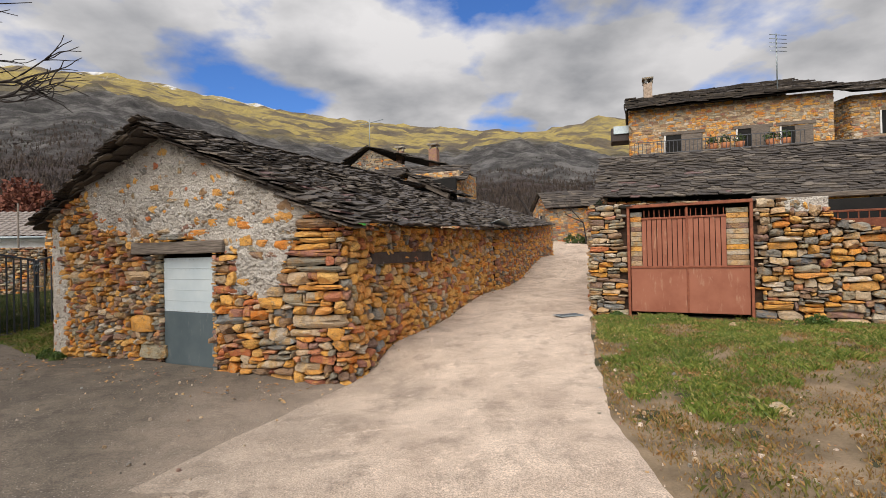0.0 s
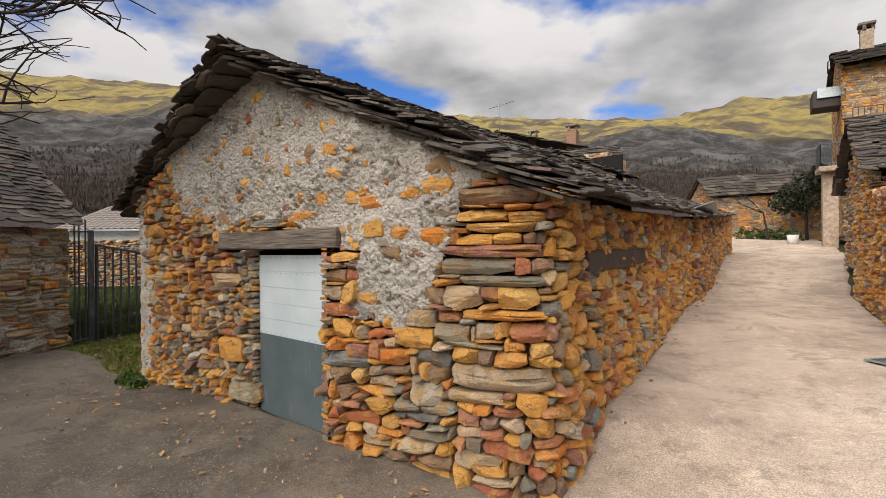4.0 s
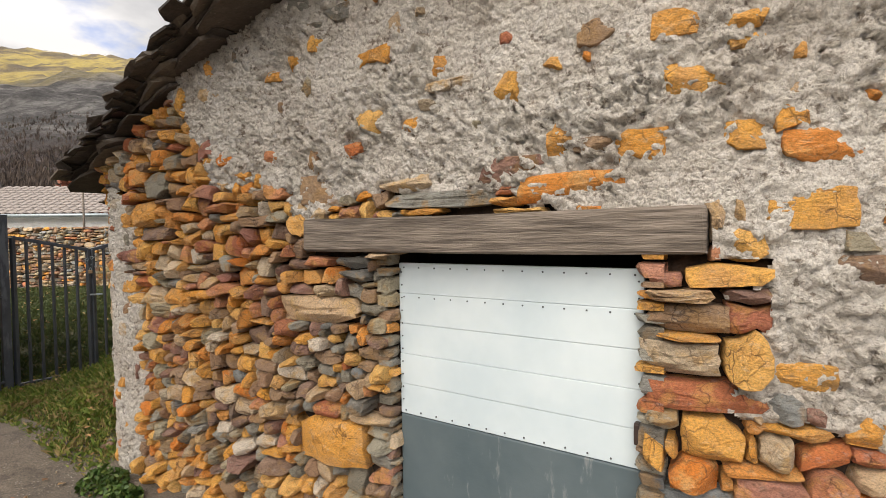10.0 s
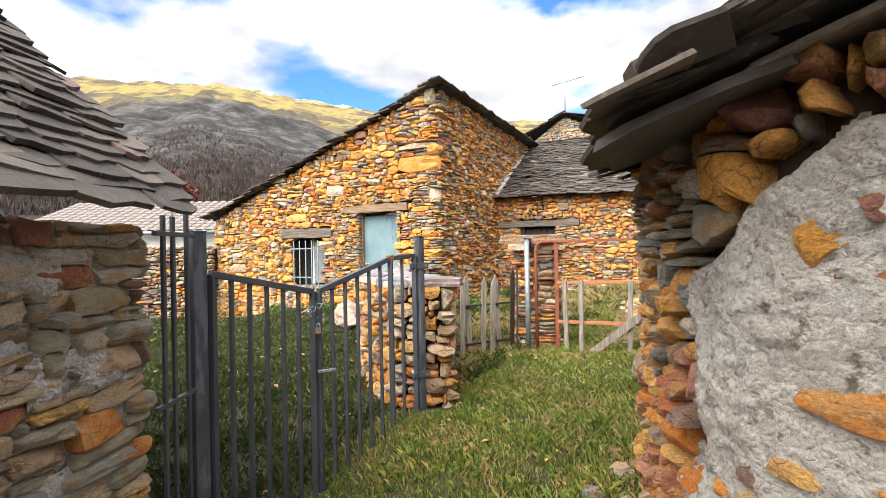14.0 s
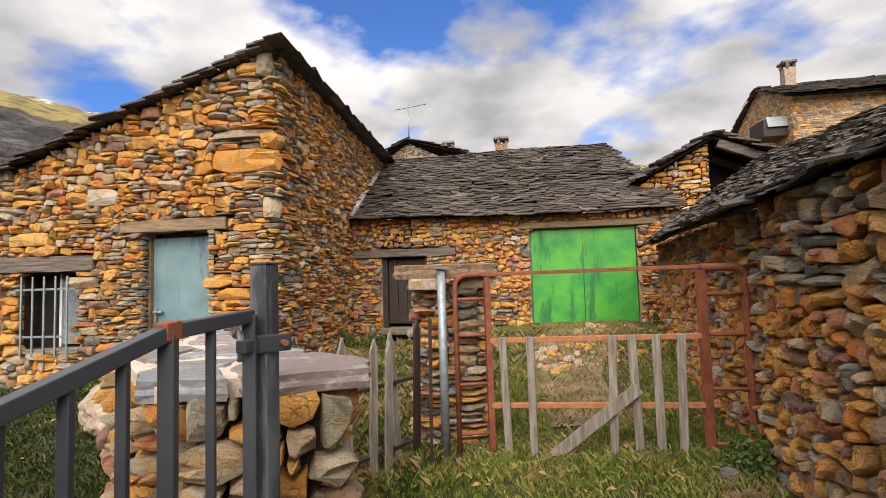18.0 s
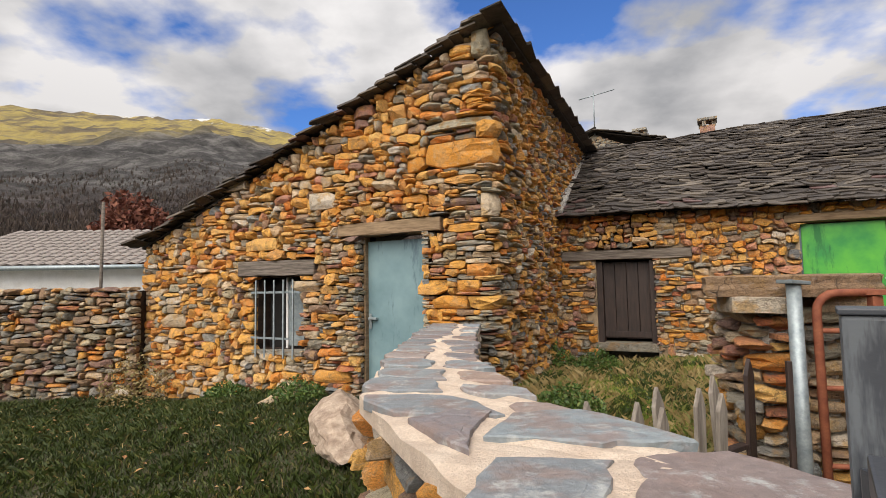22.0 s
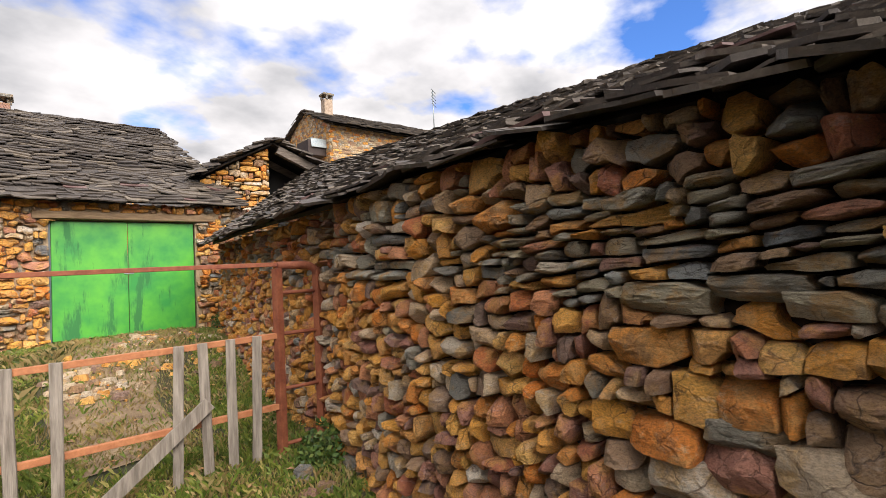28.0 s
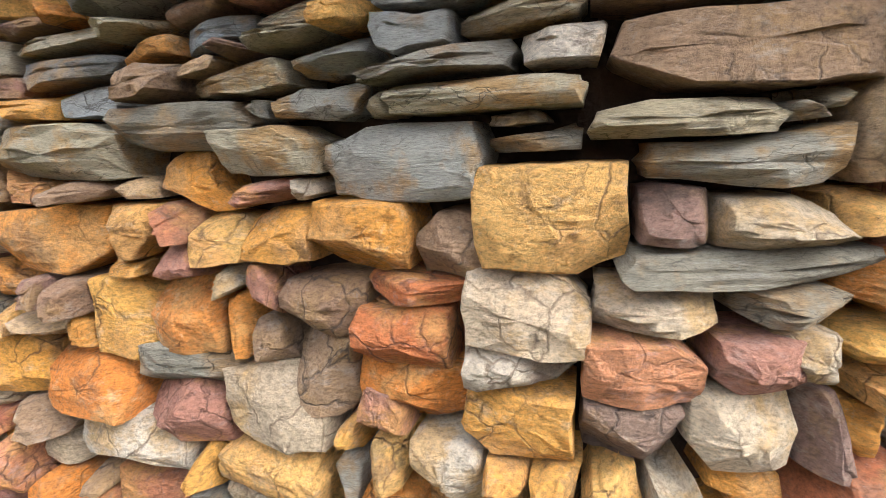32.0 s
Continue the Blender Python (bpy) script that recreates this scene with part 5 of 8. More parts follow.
part("sheet", box_bm((0.9, 0.5, 0.012), (1.75, 14.75, 2.37), (-20, 12, 70), 0.004), GALV, flash)

# timber let into the lane wall
beam = thing("wall_beam", "charred grey timber built into the lane wall", "beam")
plank("timber", WALL_A, sA(-1.15, 7.3), sA(-0.3, 9.85), 1.40, 1.58, -0.05, 0.09, WOOD_DARK, beam, "", 0.02, 0.012, 5, 8)


# ---- house with the grey-blue door ----
house = thing("stone_house", "tall ochre rubble-stone house with mono-pitch slate roof", "house")
CX = Line([(-15.5, 19.27), (-11.9, 18.1), (-9.42, 17.28), (-9.3, 17.36), (-8.95, 18.5), (-7.4, 23.9)], 0.06)
sC = CX.s
C_E = sC(-9.36, 17.3)
CD0, CD1 = sC(-11.15, 17.86), sC(-10.2, 17.54)
CW0, CW1 = sC(-12.95, 18.44), sC(-12.1, 18.16)


def house_top(s):
    return float(np.interp(s, [0, C_E, C_E + 0.1, CX.L], [2.72, 5.12, 5.12, 5.12]))


def house_bottom(s):
    x, y = CX.xy(s, 0.1)
    return float(gz(x, y)) - 0.08


CDZ = 2.70
hb = lambda s: house_bottom(s) - 0.3
cw1 = core("wall", CX, 0, CW0, hb, house_top, SHADED_CLAY, house)
core("wall", CX, CW0, CW1, hb, lambda s: 1.12, SHADED_CLAY, house)
core("wall", CX, CW0, CW1, lambda s: 2.18, house_top, SHADED_CLAY, house)
cw2 = core("wall", CX, CW1, CD0, hb, house_top, SHADED_CLAY, house)
core("wall", CX, CD0, CD1, lambda s: CDZ, house_top, SHADED_CLAY, house)
cw3 = core("wall", CX, CD1, C_E, hb, house_top, SHADED_CLAY, house)
cw4 = core("wall", CX, C_E, CX.L, hb, house_top, SHADED_CLAY, house)


def style_house(s, z):
    quoin = abs(s - C_E) < 0.7 + 0.2 * wave(z, z, 3, 2, 0.5)
    if s < C_E and z < 2.9 and (s > CD1 - 0.05 and RNG.random() < 0.5 or CW1 - 0.1 < s < CD0 and RNG.random() < 0.42):
        return GREYLAID
    if quoin:
        return (0.2, 0.48, 0.03, 0.12, (3.8, 1.0, 1.6, 1.0, 1.4, 1.8), 0.4, 0.052, 0.03)
    if s > C_E:
        return (0.12, 0.38, 0.04, 0.13, (6.5, 1.3, 0.8, 1.4, 1.8, 0.9), 0.6, 0.056, 0.07)
    return COURSE


holes_c = [(CD0, CD1, -1, CDZ), (CW0, CW1, 1.12, 2.18), (CD0 - 0.32, CD1 + 0.25, CDZ, CDZ + 0.16), (CW0 - 0.3, CW1 + 0.3, 2.2, 2.42)]
QUOIN_A = [(C_E-0.38, 3.61, 0.91, 0.32, 0), (C_E+0.01, 2.96, 0.26, 0.29, 4), (C_E-0.14, 2.20, 0.38, 0.14, 0), (C_E-0.78, 2.00, 0.39, 0.19, 0), (C_E-0.54, 1.82, 0.45, 0.16, 0), (C_E-0.05, 1.81, 0.50, 0.16, 0), (C_E-0.31, 2.01, 0.31, 0.14, 0), (C_E-2.32, 0.82, 0.57, 0.17, 0), (C_E-2.81, 2.04, 0.45, 0.16, 4), (C_E-4.22, 3.64, 0.51, 0.22, 4), (C_E-0.41, 3.98, 0.89, 0.13, 5), (C_E-1.00, 3.54, 0.29, 0.17, 0), (C_E-1.88, 3.96, 0.32, 0.18, 0), (C_E-0.07, 4.93, 0.24, 0.33, 5), (C_E-1.27, 4.28, 0.28, 0.19, 0), (C_E-0.02, 3.88, 0.31, 0.20, 0)]
QUOIN_B = [(C_E-5.64, 1.51, 0.59, 0.23, 4), (C_E-4.76, 2.16, 0.40, 0.23, 0), (C_E-3.67, 2.67, 0.65, 0.19, 0), (C_E-2.49, 3.22, 0.41, 0.24, 4)]
BIG_C = QUOIN_A + QUOIN_B
P_, T_, Q_ = pack(CX, 0, CX.L, house_bottom, house_top, style_house, RNG, holes_c, BIG_C, 0.004)
c_ = P_.mean(1)[:, 0]
for host, lo, hi in ((cw1, -1, CW1), (cw2, CW1, CD1), (cw3, CD1, C_E), (cw4, C_E, 99)):
    m_ = (c_ >= lo) & (c_ < hi)
    lay_stones(host, CX, P_[m_], T_[m_], Q_[m_], RNG, lambda s, z: s < C_E + 3, limit=260)
hd = plank("door", CX, CD0 + 0.03, CD1 - 0.03, 0.58, CDZ - 0.07, -0.21, -0.17, TEAL, house, "grey-blue painted steel door")
plank("door_frame", CX, CD0, CD0 + 0.035, 0.56, CDZ, -0.22, -0.10, WOOD_TAN, house)
plank("door_frame", CX, CD1 - 0.035, CD1, 0.56, CDZ, -0.22, -0.10, WOOD_TAN, house)
plank("handle", CX, CD0 + 0.07, CD0 + 0.20, 1.58, 1.61, -0.15, -0.10, GALV, hd)
plank("lock_plate", CX, CD0 + 0.06, CD0 + 0.10, 1.46, 1.66, -0.15, -0.143, GALV, hd, bevel=0.002)
plank("lintel", CX, CD0 - 0.32, CD1 + 0.25, CDZ, CDZ + 0.16, -0.3, 0.05, WOOD_TAN, house, "tan timber door lintel", 0.012, 0.006, 4, 5)
plank("doorstep", CX, CD0 - 0.05, CD1 + 0.05, 0.42, 0.58, -0.3, 0.14, STONE[5], house, "", 0.02, 0.01, 6)
# the window's unlit inside is a near-black panel
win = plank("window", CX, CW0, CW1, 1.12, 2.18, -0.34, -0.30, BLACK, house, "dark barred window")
plank("pane", CX, CW0 + 0.42, CW1 - 0.04, 1.16, 2.12, -0.27, -0.26, GALV, win, bevel=0.002)
plank("window_frame", CX, CW0 + 0.38, CW0 + 0.42, 1.12, 2.18, -0.3, -0.24, WHITEWASH, win, bevel=0.004)
plank("window_sill", CX, CW0 - 0.06, CW1 + 0.06, 1.07, 1.12, -0.3, 0.06, STONE[2], house, "", 0.01, 0.006, 2)
plank("lintel", CX, CW0 - 0.3, CW1 + 0.3, 2.2, 2.42, -0.3, 0.07, WOOD, house, "thick grey timber window lintel", 0.02, 0.01, 8, 5)
for k in range(5):
    s = CW0 + (k + 0.5) / 5 * (CW1 - CW0)
    part("bar", bar_bm(on_line(CX, s, 1.02, 0.075), on_line(CX, s, 2.14, 0.075), 0.022), GALV, house)
for z in (1.3, 1.96):
    part("bar", bar_bm(on_line(CX, CW0 - 0.02, z, 0.065), on_line(CX, CW1 + 0.02, z, 0.065), 0.008, 0.03), GALV, house)
slate_roof("roof", [(-14.1, 25.9, 2.78), (-15.75, 19.16, 2.72)], [(-7.2, 24.0, 5.17), (-9.2, 17.13, 5.17)], house, expose=0.16, width=(0.25, 0.5), thick=0.022, near=lambda x, y, z: y < 18.6, seed=12, sag=0.015, over=0.05)
# slate coping on the high side
for k in range(14):
    u = k / 13
    part("coping_slate", box_bm((0.26, 0.6, 0.02), (-9.2 + 2.05 * u, 17.2 + 6.7 * u, 5.165 + 0.008 * (k % 3)), (0, -10 + 3 * (k % 3), 73 + 4 * ((k * 7) % 3) - 90), 0.006, 0.01, k), SLATE, house)

# ---- barn with the green door ----
green_barn = thing("slate_roofed_barn", "low ochre stone barn with sagging slate roof and green door", "barn")
DX = Line([(-8.35, 20.62), (-6.8, 20.1), (-4.83, 19.6), (-3.0, 18.97), (-0.2, 18.0)], 0.1)
sD = DX.s
GD0, GD1, BD0, BD1 = sD(-4.85, 19.6), sD(-2.98, 18.96), sD(-7.72, 20.4), sD(-6.8, 20.1)
D_TOP = lambda s: float(np.interp(s, [0, DX.L * 0.75, DX.L], [3.18, 3.12, 3.1]))


def d_bottom(s):
    x, y = DX.xy(s, 0.1)
    return float(gz(x, y)) - 0.08


db = lambda s: d_bottom(s) - 0.3
d1 = core("wall", DX, 0, BD0, db, D_TOP, MORTAR, green_barn, front=-0.02)
core("wall", DX, BD0, BD1, lambda s: 2.40, D_TOP, SHADED_CLAY, green_barn)
d2 = core("wall", DX, BD1, GD0, db, D_TOP, MORTAR, green_barn, front=-0.02)
core("wall", DX, GD0, GD1, lambda s: 2.86, D_TOP, MORTAR, green_barn, front=-0.02)
core("wall", DX, GD1, DX.L, db, D_TOP, MORTAR, green_barn, front=-0.02)
holes_d = [(GD0, GD1, 0, 2.86), (BD0, BD1, 0, 2.40), (GD0 - 0.2, GD1 + 0.3, 2.86, 2.98), (BD0 - 0.65, BD1 + 0.55, 2.40, 2.58)]
P_, T_, Q_ = pack(DX, 0, DX.L, d_bottom, D_TOP, lambda s, z: GREYLAID if z < 2.3 and s < GD0 - 0.4 and RNG.random() < 0.55 else (0.11, 0.34, 0.06, 0.15, (5.5, 1.8, 0.6, 0.9, 1.6, 0.4), 0.9, 0.056, 0.1), RNG, holes_d, (), 0.004)
lay_stones(d2, DX, P_, T_, Q_, RNG, lambda s, z: True, limit=200)
gd = plank("door", DX, GD0 + 0.02, (GD0 + GD1) / 2 - 0.004, 1.02, 2.84, -0.09, -0.05, GREEN, green_barn, "bright green painted sheet-metal door leaf")
plank("door", DX, (GD0 + GD1) / 2 + 0.004, GD1 - 0.02, 1.02, 2.84, -0.092, -0.052, GREEN, green_barn, "bright green painted sheet-metal door leaf")
plank("bolt", DX, (GD0 + GD1) / 2 - 0.06, (GD0 + GD1) / 2 + 0.08, 2.0, 2.03, -0.05, -0.03, GALV, gd, bevel=0.003)
plank("door_frame", DX, GD0 - 0.02, GD0 + 0.018, 1.0, 2.86, -0.14, -0.02, DOOR_GREY, green_barn)
plank("lintel", DX, GD0 - 0.2, GD1 + 0.3, 2.87, 2.98, -0.25, 0.06, WOOD_TAN, green_barn, "tan timber lintel", 0.01, 0.006, 5, 5)
plank("lintel", DX, BD0 - 0.65, BD1 + 0.55, 2.41, 2.57, -0.3, 0.05, WOOD, green_barn, "rough grey-brown timber lintel", 0.015, 0.01, 9, 5)
for k in range(4):
    a = BD0 + 0.1 + (BD1 - BD0 - 0.2) * k / 4
    plank("board", DX, a + 0.004, a + (BD1 - BD0 - 0.2) / 4 - 0.004, 1.06, 2.37, -0.22 - 0.004 * (k % 2), -0.18, WOOD_DARK, green_barn, "dark brown door board", 0.004)
for a, b in ((BD0, BD0 + 0.1), (BD1 - 0.1, BD1)):
    plank("door_frame", DX, a, b, 0.95, 2.40, -0.25, -0.08, WOOD_DARK, green_barn, bevel=0.01)
plank("doorstep", DX, BD0 - 0.05, BD1 + 0.05, 0.86, 1.0, -0.3, 0.02, STONE[2], green_barn, "", 0.02, 0.01, 5)
# black sheet added behind the boards in place of indoor shade
plank("black_shade_sheet", DX, BD0, BD1, 0.9, 2.42, -0.42, -0.38, BLACK, green_barn)
plank("door_rail", DX, BD0 + 0.1, BD1 - 0.1, 1.08, 1.18, -0.18, -0.15, WOOD_DARK, green_barn, bevel=0.006)
slate_roof("roof", [(-8.55, 20.35, 3.14), (-6.9, 19.8, 3.12), (-4.9, 19.3, 3.1), (-2.2, 18.45, 3.08)], [(-7.45, 23.9, 5.2), (-4.5, 23.2, 5.36), (-1.6, 22.4, 5.4)], green_barn, expose=0.115, width=(0.2, 0.55), thick=0.02, near=lambda x, y, z: z < 3.9, seed=15, sag=0.07, limit=220, calm=0.7)
slate_roof("roof", [(-0.8, 26.2, 3.1), (-6.6, 27.5, 3.1)], [(-1.6, 22.4, 5.4), (-7.45, 23.9, 5.2)], green_barn, expose=0.3, seed=16)
# pale mortar strip where the roof meets the tall wall
part("verge_strip", bar_bm((-8.32, 20.4, 3.28), (-7.3, 24.0, 5.32), 0.12, 0.06), PLASTER, green_barn, "pale mortar fillet")

# loft with an open gable
loft = thing("open_loft", "ruined stone loft with open gable and slate roof", "loft")
LX = Line([(-2.45, 19.55), (-1.33, 18.9), (-0.1, 18.2), (1.0, 19.9)], 0.04)
L_TOP = lambda s: float(np.interp(s, [0, 1.25, 2.7, 5], [3.75, 4.45, 3.75, 3.75]))
sL = LX.s
l0 = core("wall", LX, 0, sL(-1.33, 18.9), lambda s: 2.6, L_TOP, SHADED_CLAY, loft, 0.3)
core("wall", LX, sL(-1.33, 18.9), LX.L, lambda s: 2.6, lambda s: 3.45, SHADED_CLAY, loft, 0.3)
P_, T_, Q_ = pack(LX, 0, LX.L, lambda s: 2.9, lambda s: L_TOP(s) if s < sL(-1.33, 18.9) else 3.45, lambda s, z: COURSE, RNG)
lay_stones(l0, LX, P_, T_, Q_, RNG)
# black box added in the open gable for the loft's shade
part("black_shade_sheet", box_bm((2.2, 0.1, 1.2), (-0.4, 19.3, 3.8), (0, 0, -30)), BLACK, loft)
part("rafter", bar_bm((-1.25, 18.75, 4.42), (0.25, 17.95, 3.62), 0.14, 0.16), WOOD, loft, "weathered grey rafter")
part("rafter", bar_bm((-1.0, 19.6, 4.4), (0.45, 18.8, 3.6), 0.12, 0.14), WOOD, loft)
slate_roof("roof", [(-1.6, 21.4, 3.9), (-2.75, 19.35, 3.75)], [(-0.35, 20.8, 4.6), (-1.4, 18.65, 4.58)], loft, seed=18, sag=0.02)
slate_roof("roof", [(0.2, 17.75, 3.72), (1.2, 19.9, 3.72)], [(-1.4, 18.65, 4.58), (-0.35, 20.8, 4.6)], loft, seed=19, sag=0.02)


# ---- curved garden wall with slate coping ----
garden_wall = thing("garden_wall", "curved rubble garden wall capped with slates in pale mortar", "wall")
K_L = np.array([(-9.02, 12.38), (-9.12, 12.6), (-9.32, 12.9), (-9.71, 13.55), (-9.92, 14.8), (-10.02, 16.0), (-10.05, 17.3)])
K_R = np.array([(-8.28, 12.42), (-8.45, 12.75), (-8.8, 13.2), (-9.12, 13.75), (-9.35, 14.8), (-9.46, 16.0), (-9.5, 17.15)])
K_MID = 0.5 * (K_L + K_R)
KX = Line((K_MID + (K_L - K_MID) * 0.8)[::-1].tolist() + (K_MID + (K_R - K_MID) * 0.8).tolist(), 0.1)
K_TOP = 1.52


def k_bottom(s):
    x, y = KX.xy(s, 0.1)
    return float(gz(x, y)) - 0.08


kw = core("body", KX, 0, KX.L, lambda s: k_bottom(s) - 0.3, lambda s: K_TOP - 0.01, SHADED_CLAY, garden_wall, 0.2)
P_, T_, Q_ = pack(KX, 0, KX.L, k_bottom, lambda s: K_TOP - 0.02, lambda s, z: (0.13, 0.42, 0.06, 0.18, (4.4, 1.8, 1.0, 1.4, 2.6, 0.8), 0.7, 0.06, 0.07), RNG)
lay_stones(kw, KX, P_, T_, Q_, RNG, lambda s, z: True, limit=300)


def coping_material():
    k = Nodes("coping_slate", 0.55)
    c = shifted(k)
    base = k.ramp(c, [(0, (0.16, 0.18, 0.20)), (0.25, (0.30, 0.33, 0.34)), (0.45, (0.21, 0.19, 0.20)), (0.6, (0.24, 0.28, 0.30)), (0.75, (0.17, 0.145, 0.155)), (0.88, (0.36, 0.27, 0.22)), (1, (0.22, 0.26, 0.30))])
    col = k.mix(k.ramp(k.noise(6, 5, 0.65), [(0.46, (0, 0, 0)), (0.60, (0.75, 0.75, 0.75))]), base, (0.25, 0.185, 0.165))
    col = k.mix(k.ramp(k.noise(9, 7, 0.7), [(0.56, (0, 0, 0)), (0.66, (0.8, 0.8, 0.8))]), col, (0.42, 0.43, 0.42))
    g = k.noise(30, 6, 0.7)
    col = k.mix(0.6, col, k.ramp(g, [(0.3, (0.6, 0.6, 0.6)), (0.7, (1.25, 1.25, 1.25))]), "MULTIPLY")
    h = k.math("ADD", k.math("ADD", g, k.noise(9, 4)), k.math("MULTIPLY", chipped(k, 7, 0.08), 9.0))
    return k.done(col, h, 0.7, 0.012)


COPING = coping_material()


def lane(pts, n):
    c = np.concatenate([[0], np.cumsum(np.hypot(*np.diff(pts, axis=0).T))])
    u = np.linspace(0, c[-1], n)
    return np.stack([np.interp(u, c, pts[:, 0]), np.interp(u, c, pts[:, 1])], -1)


def cap_point(u, w):
    """A place on the wall's top: u along, w across, both 0 to 1."""
    a, b = (np.array([np.interp(u, np.linspace(0, 1, 80), l[:, i]) for i in (0, 1)]) for l in (KL_, KR_))
    return a + (b - a) * (-0.05 + 1.1 * w)


KL_, KR_ = lane(K_L, 80), lane(K_R, 80)
w6 = np.linspace(-0.015, 1.015, 9)
top = KL_[:, None] * (1 - w6)[None, :, None] + KR_[:, None] * w6[None, :, None]
zt = K_TOP + 0.055 + 0.012 * wave(top[..., 0], top[..., 1], 8, 3, 0.3) - 0.02 * (np.abs(w6 - 0.5) * 1.8) ** 6
V1 = np.concatenate([top, zt[..., None]], -1).reshape(-1, 3)
V2 = V1.copy(); V2[:, 2] = K_TOP - 0.02
f_ = grid_faces(80, 9)
rim = [i * 9 for i in range(80)] + [79 * 9 + j for j in range(1, 9)] + [i * 9 + 8 for i in range(78, -1, -1)] + [j for j in range(7, 0, -1)]
mesh_object("mortar_bed", np.concatenate([V1, V2]), f_[:, ::-1].tolist() + (f_ + 720).tolist() + [(rim[i - 1], rim[i], rim[i] + 720, rim[i - 1] + 720) for i in range(len(rim))], CAP_MORTAR, garden_wall, smooth=False)["label"] = "pale sandy mortar"
rr = np.random.RandomState(77)
u = 0.19
while u < 0.99:
    du = rr.uniform(0.05, 0.085)
    cuts = [0, rr.uniform(0.48, 0.66), 1] if rr.random() < 0.85 else [0, 0.8]
    for w0, w1 in zip(cuts, cuts[1:]):
        far_side = w1 > 0.9
        cu, cw = u + du / 2 + (rr.uniform(-0.02, 0.02) if far_side else rr.uniform(-0.004, 0.004)), (w0 + w1) / 2 + (0.04 if far_side else 0)
        hu, hw = du * (rr.uniform(0.32, 0.46) if far_side else rr.uniform(0.44, 0.50)), (w1 - w0) * (rr.uniform(0.36, 0.5) if far_side else rr.uniform(0.46, 0.52))
        n = 12
        ang = np.linspace(0, 2 * math.pi, n, endpoint=False) + rr.uniform(0, 0.5)
        k = (np.abs(np.cos(ang)) ** 7 + np.abs(np.sin(ang)) ** 5) ** (-1 / 5) * rr.uniform(0.76, 1.05, n)
        pts = [cap_point(np.clip(cu + hu * a, 0, 1), np.clip(cw + hw * b, -0.05, 1.05)) for a, b in zip(k * np.cos(ang), k * np.sin(ang))]
        z0 = K_TOP + 0.03
        z1 = K_TOP + 0.066 + rr.uniform(-0.004, 0.006)
        bm = bmesh.new()
        cen = np.mean(pts, 0)
        lo = [bm.verts.new((*p, z0)) for p in pts]
        mi = [bm.verts.new((*p, z1 - 0.006)) for p in pts]
        hi = [bm.verts.new((*(cen + (p - cen) * 0.95), z1 + rr.uniform(-0.003, 0.003))) for p in pts]
        for a, b in ((lo, mi), (mi, hi)):
            for i in range(n):
                bm.faces.new((a[i], a[(i + 1) % n], b[(i + 1) % n], b[i]))
        bm.faces.new(hi)
        bmesh.ops.recalc_face_normals(bm, faces=list(bm.faces))
        part("coping_stone", bm, COPING, garden_wall)
    u += du

def slab_bm(pts, z0, z1, seed, n=4):
    """A flat split slab with ragged edges."""
    r = random.Random(seed)
    ring = []
    for a, b in zip(pts, pts[1:] + pts[:1]):
        for k in range(n):
            f = k / n
            ring.append(Vector((a[0] + (b[0] - a[0]) * f + r.uniform(-0.012, 0.012), a[1] + (b[1] - a[1]) * f + r.uniform(-0.012, 0.012), 0)))
    c = sum(ring, Vector()) / len(ring)
    bm = bmesh.new()
    rows = []
    for z, k in ((z0, 0.97), (z0 + (z1 - z0) * 0.35, 1.0), (z0 + (z1 - z0) * 0.6, 0.975), (z1 - 0.006, 0.985), (z1, 0.95), (z1 + 0.003, 0.5)):
        rows.append([bm.verts.new(c + (p - c) * (k + r.uniform(-0.012, 0.012)) + Vector((0, 0, z + r.uniform(-0.003, 0.003)))) for p in ring])
    m = len(ring)
    for a, b in zip(rows, rows[1:]):
        for i in range(m):
            bm.faces.new((a[i], a[(i + 1) % m], b[(i + 1) % m], b[i]))
    bm.faces.new(rows[-1]); bm.faces.new(rows[0][::-1])
    bmesh.ops.recalc_face_normals(bm, faces=list(bm.faces))
    return bm


for k, pts in enumerate(([(-8.72, 12.34), (-8.26, 12.42), (-8.26, 12.64), (-8.5, 12.97), (-8.76, 12.9), (-8.83, 12.6)], [(-9.1, 12.4), (-8.77, 12.34), (-8.88, 12.62), (-8.82, 12.86), (-9.12, 12.84), (-9.18, 12.6)],
                          [(-8.84, 12.98), (-8.57, 13.02), (-8.85, 13.36), (-9.1, 13.28), (-9.16, 13.0)], [(-9.2, 12.86), (-9.42, 13.16), (-9.3, 13.3), (-9.16, 13.28), (-9.2, 13.02)])):
    part("end_slab", slab_bm(pts, K_TOP - 0.02, K_TOP + 0.062 + 0.003 * k, 20 + k), COPING, garden_wall, "thick grey-violet end slab")


# ---- stone pier between the fences ----
pier = thing("stone_pier", "crumbling stacked-stone gate pier with flat cap stone", "pier")
PX = Line([(-7.72, 15.2), (-7.7, 14.66), (-7.2, 14.66), (-7.18, 15.2), (-7.68, 15.24)], 0.06)
pb = core("body", PX, 0, PX.L, lambda s: 0.2, lambda s: 1.86, PLASTER, pier, 0.22, 0.15, -0.02)
P_, T_, Q_ = pack(PX, 0, PX.L, lambda s: 0.38, lambda s: 1.88, lambda s, z: (0.14, 0.4, 0.04, 0.11, (2.2, 1.0, 1.4, 1.4, 3.6, 1.4), 0.6, 0.055, 0.08), RNG)
lay_stones(pb, PX, P_, T_, Q_, RNG, lambda s, z: True)
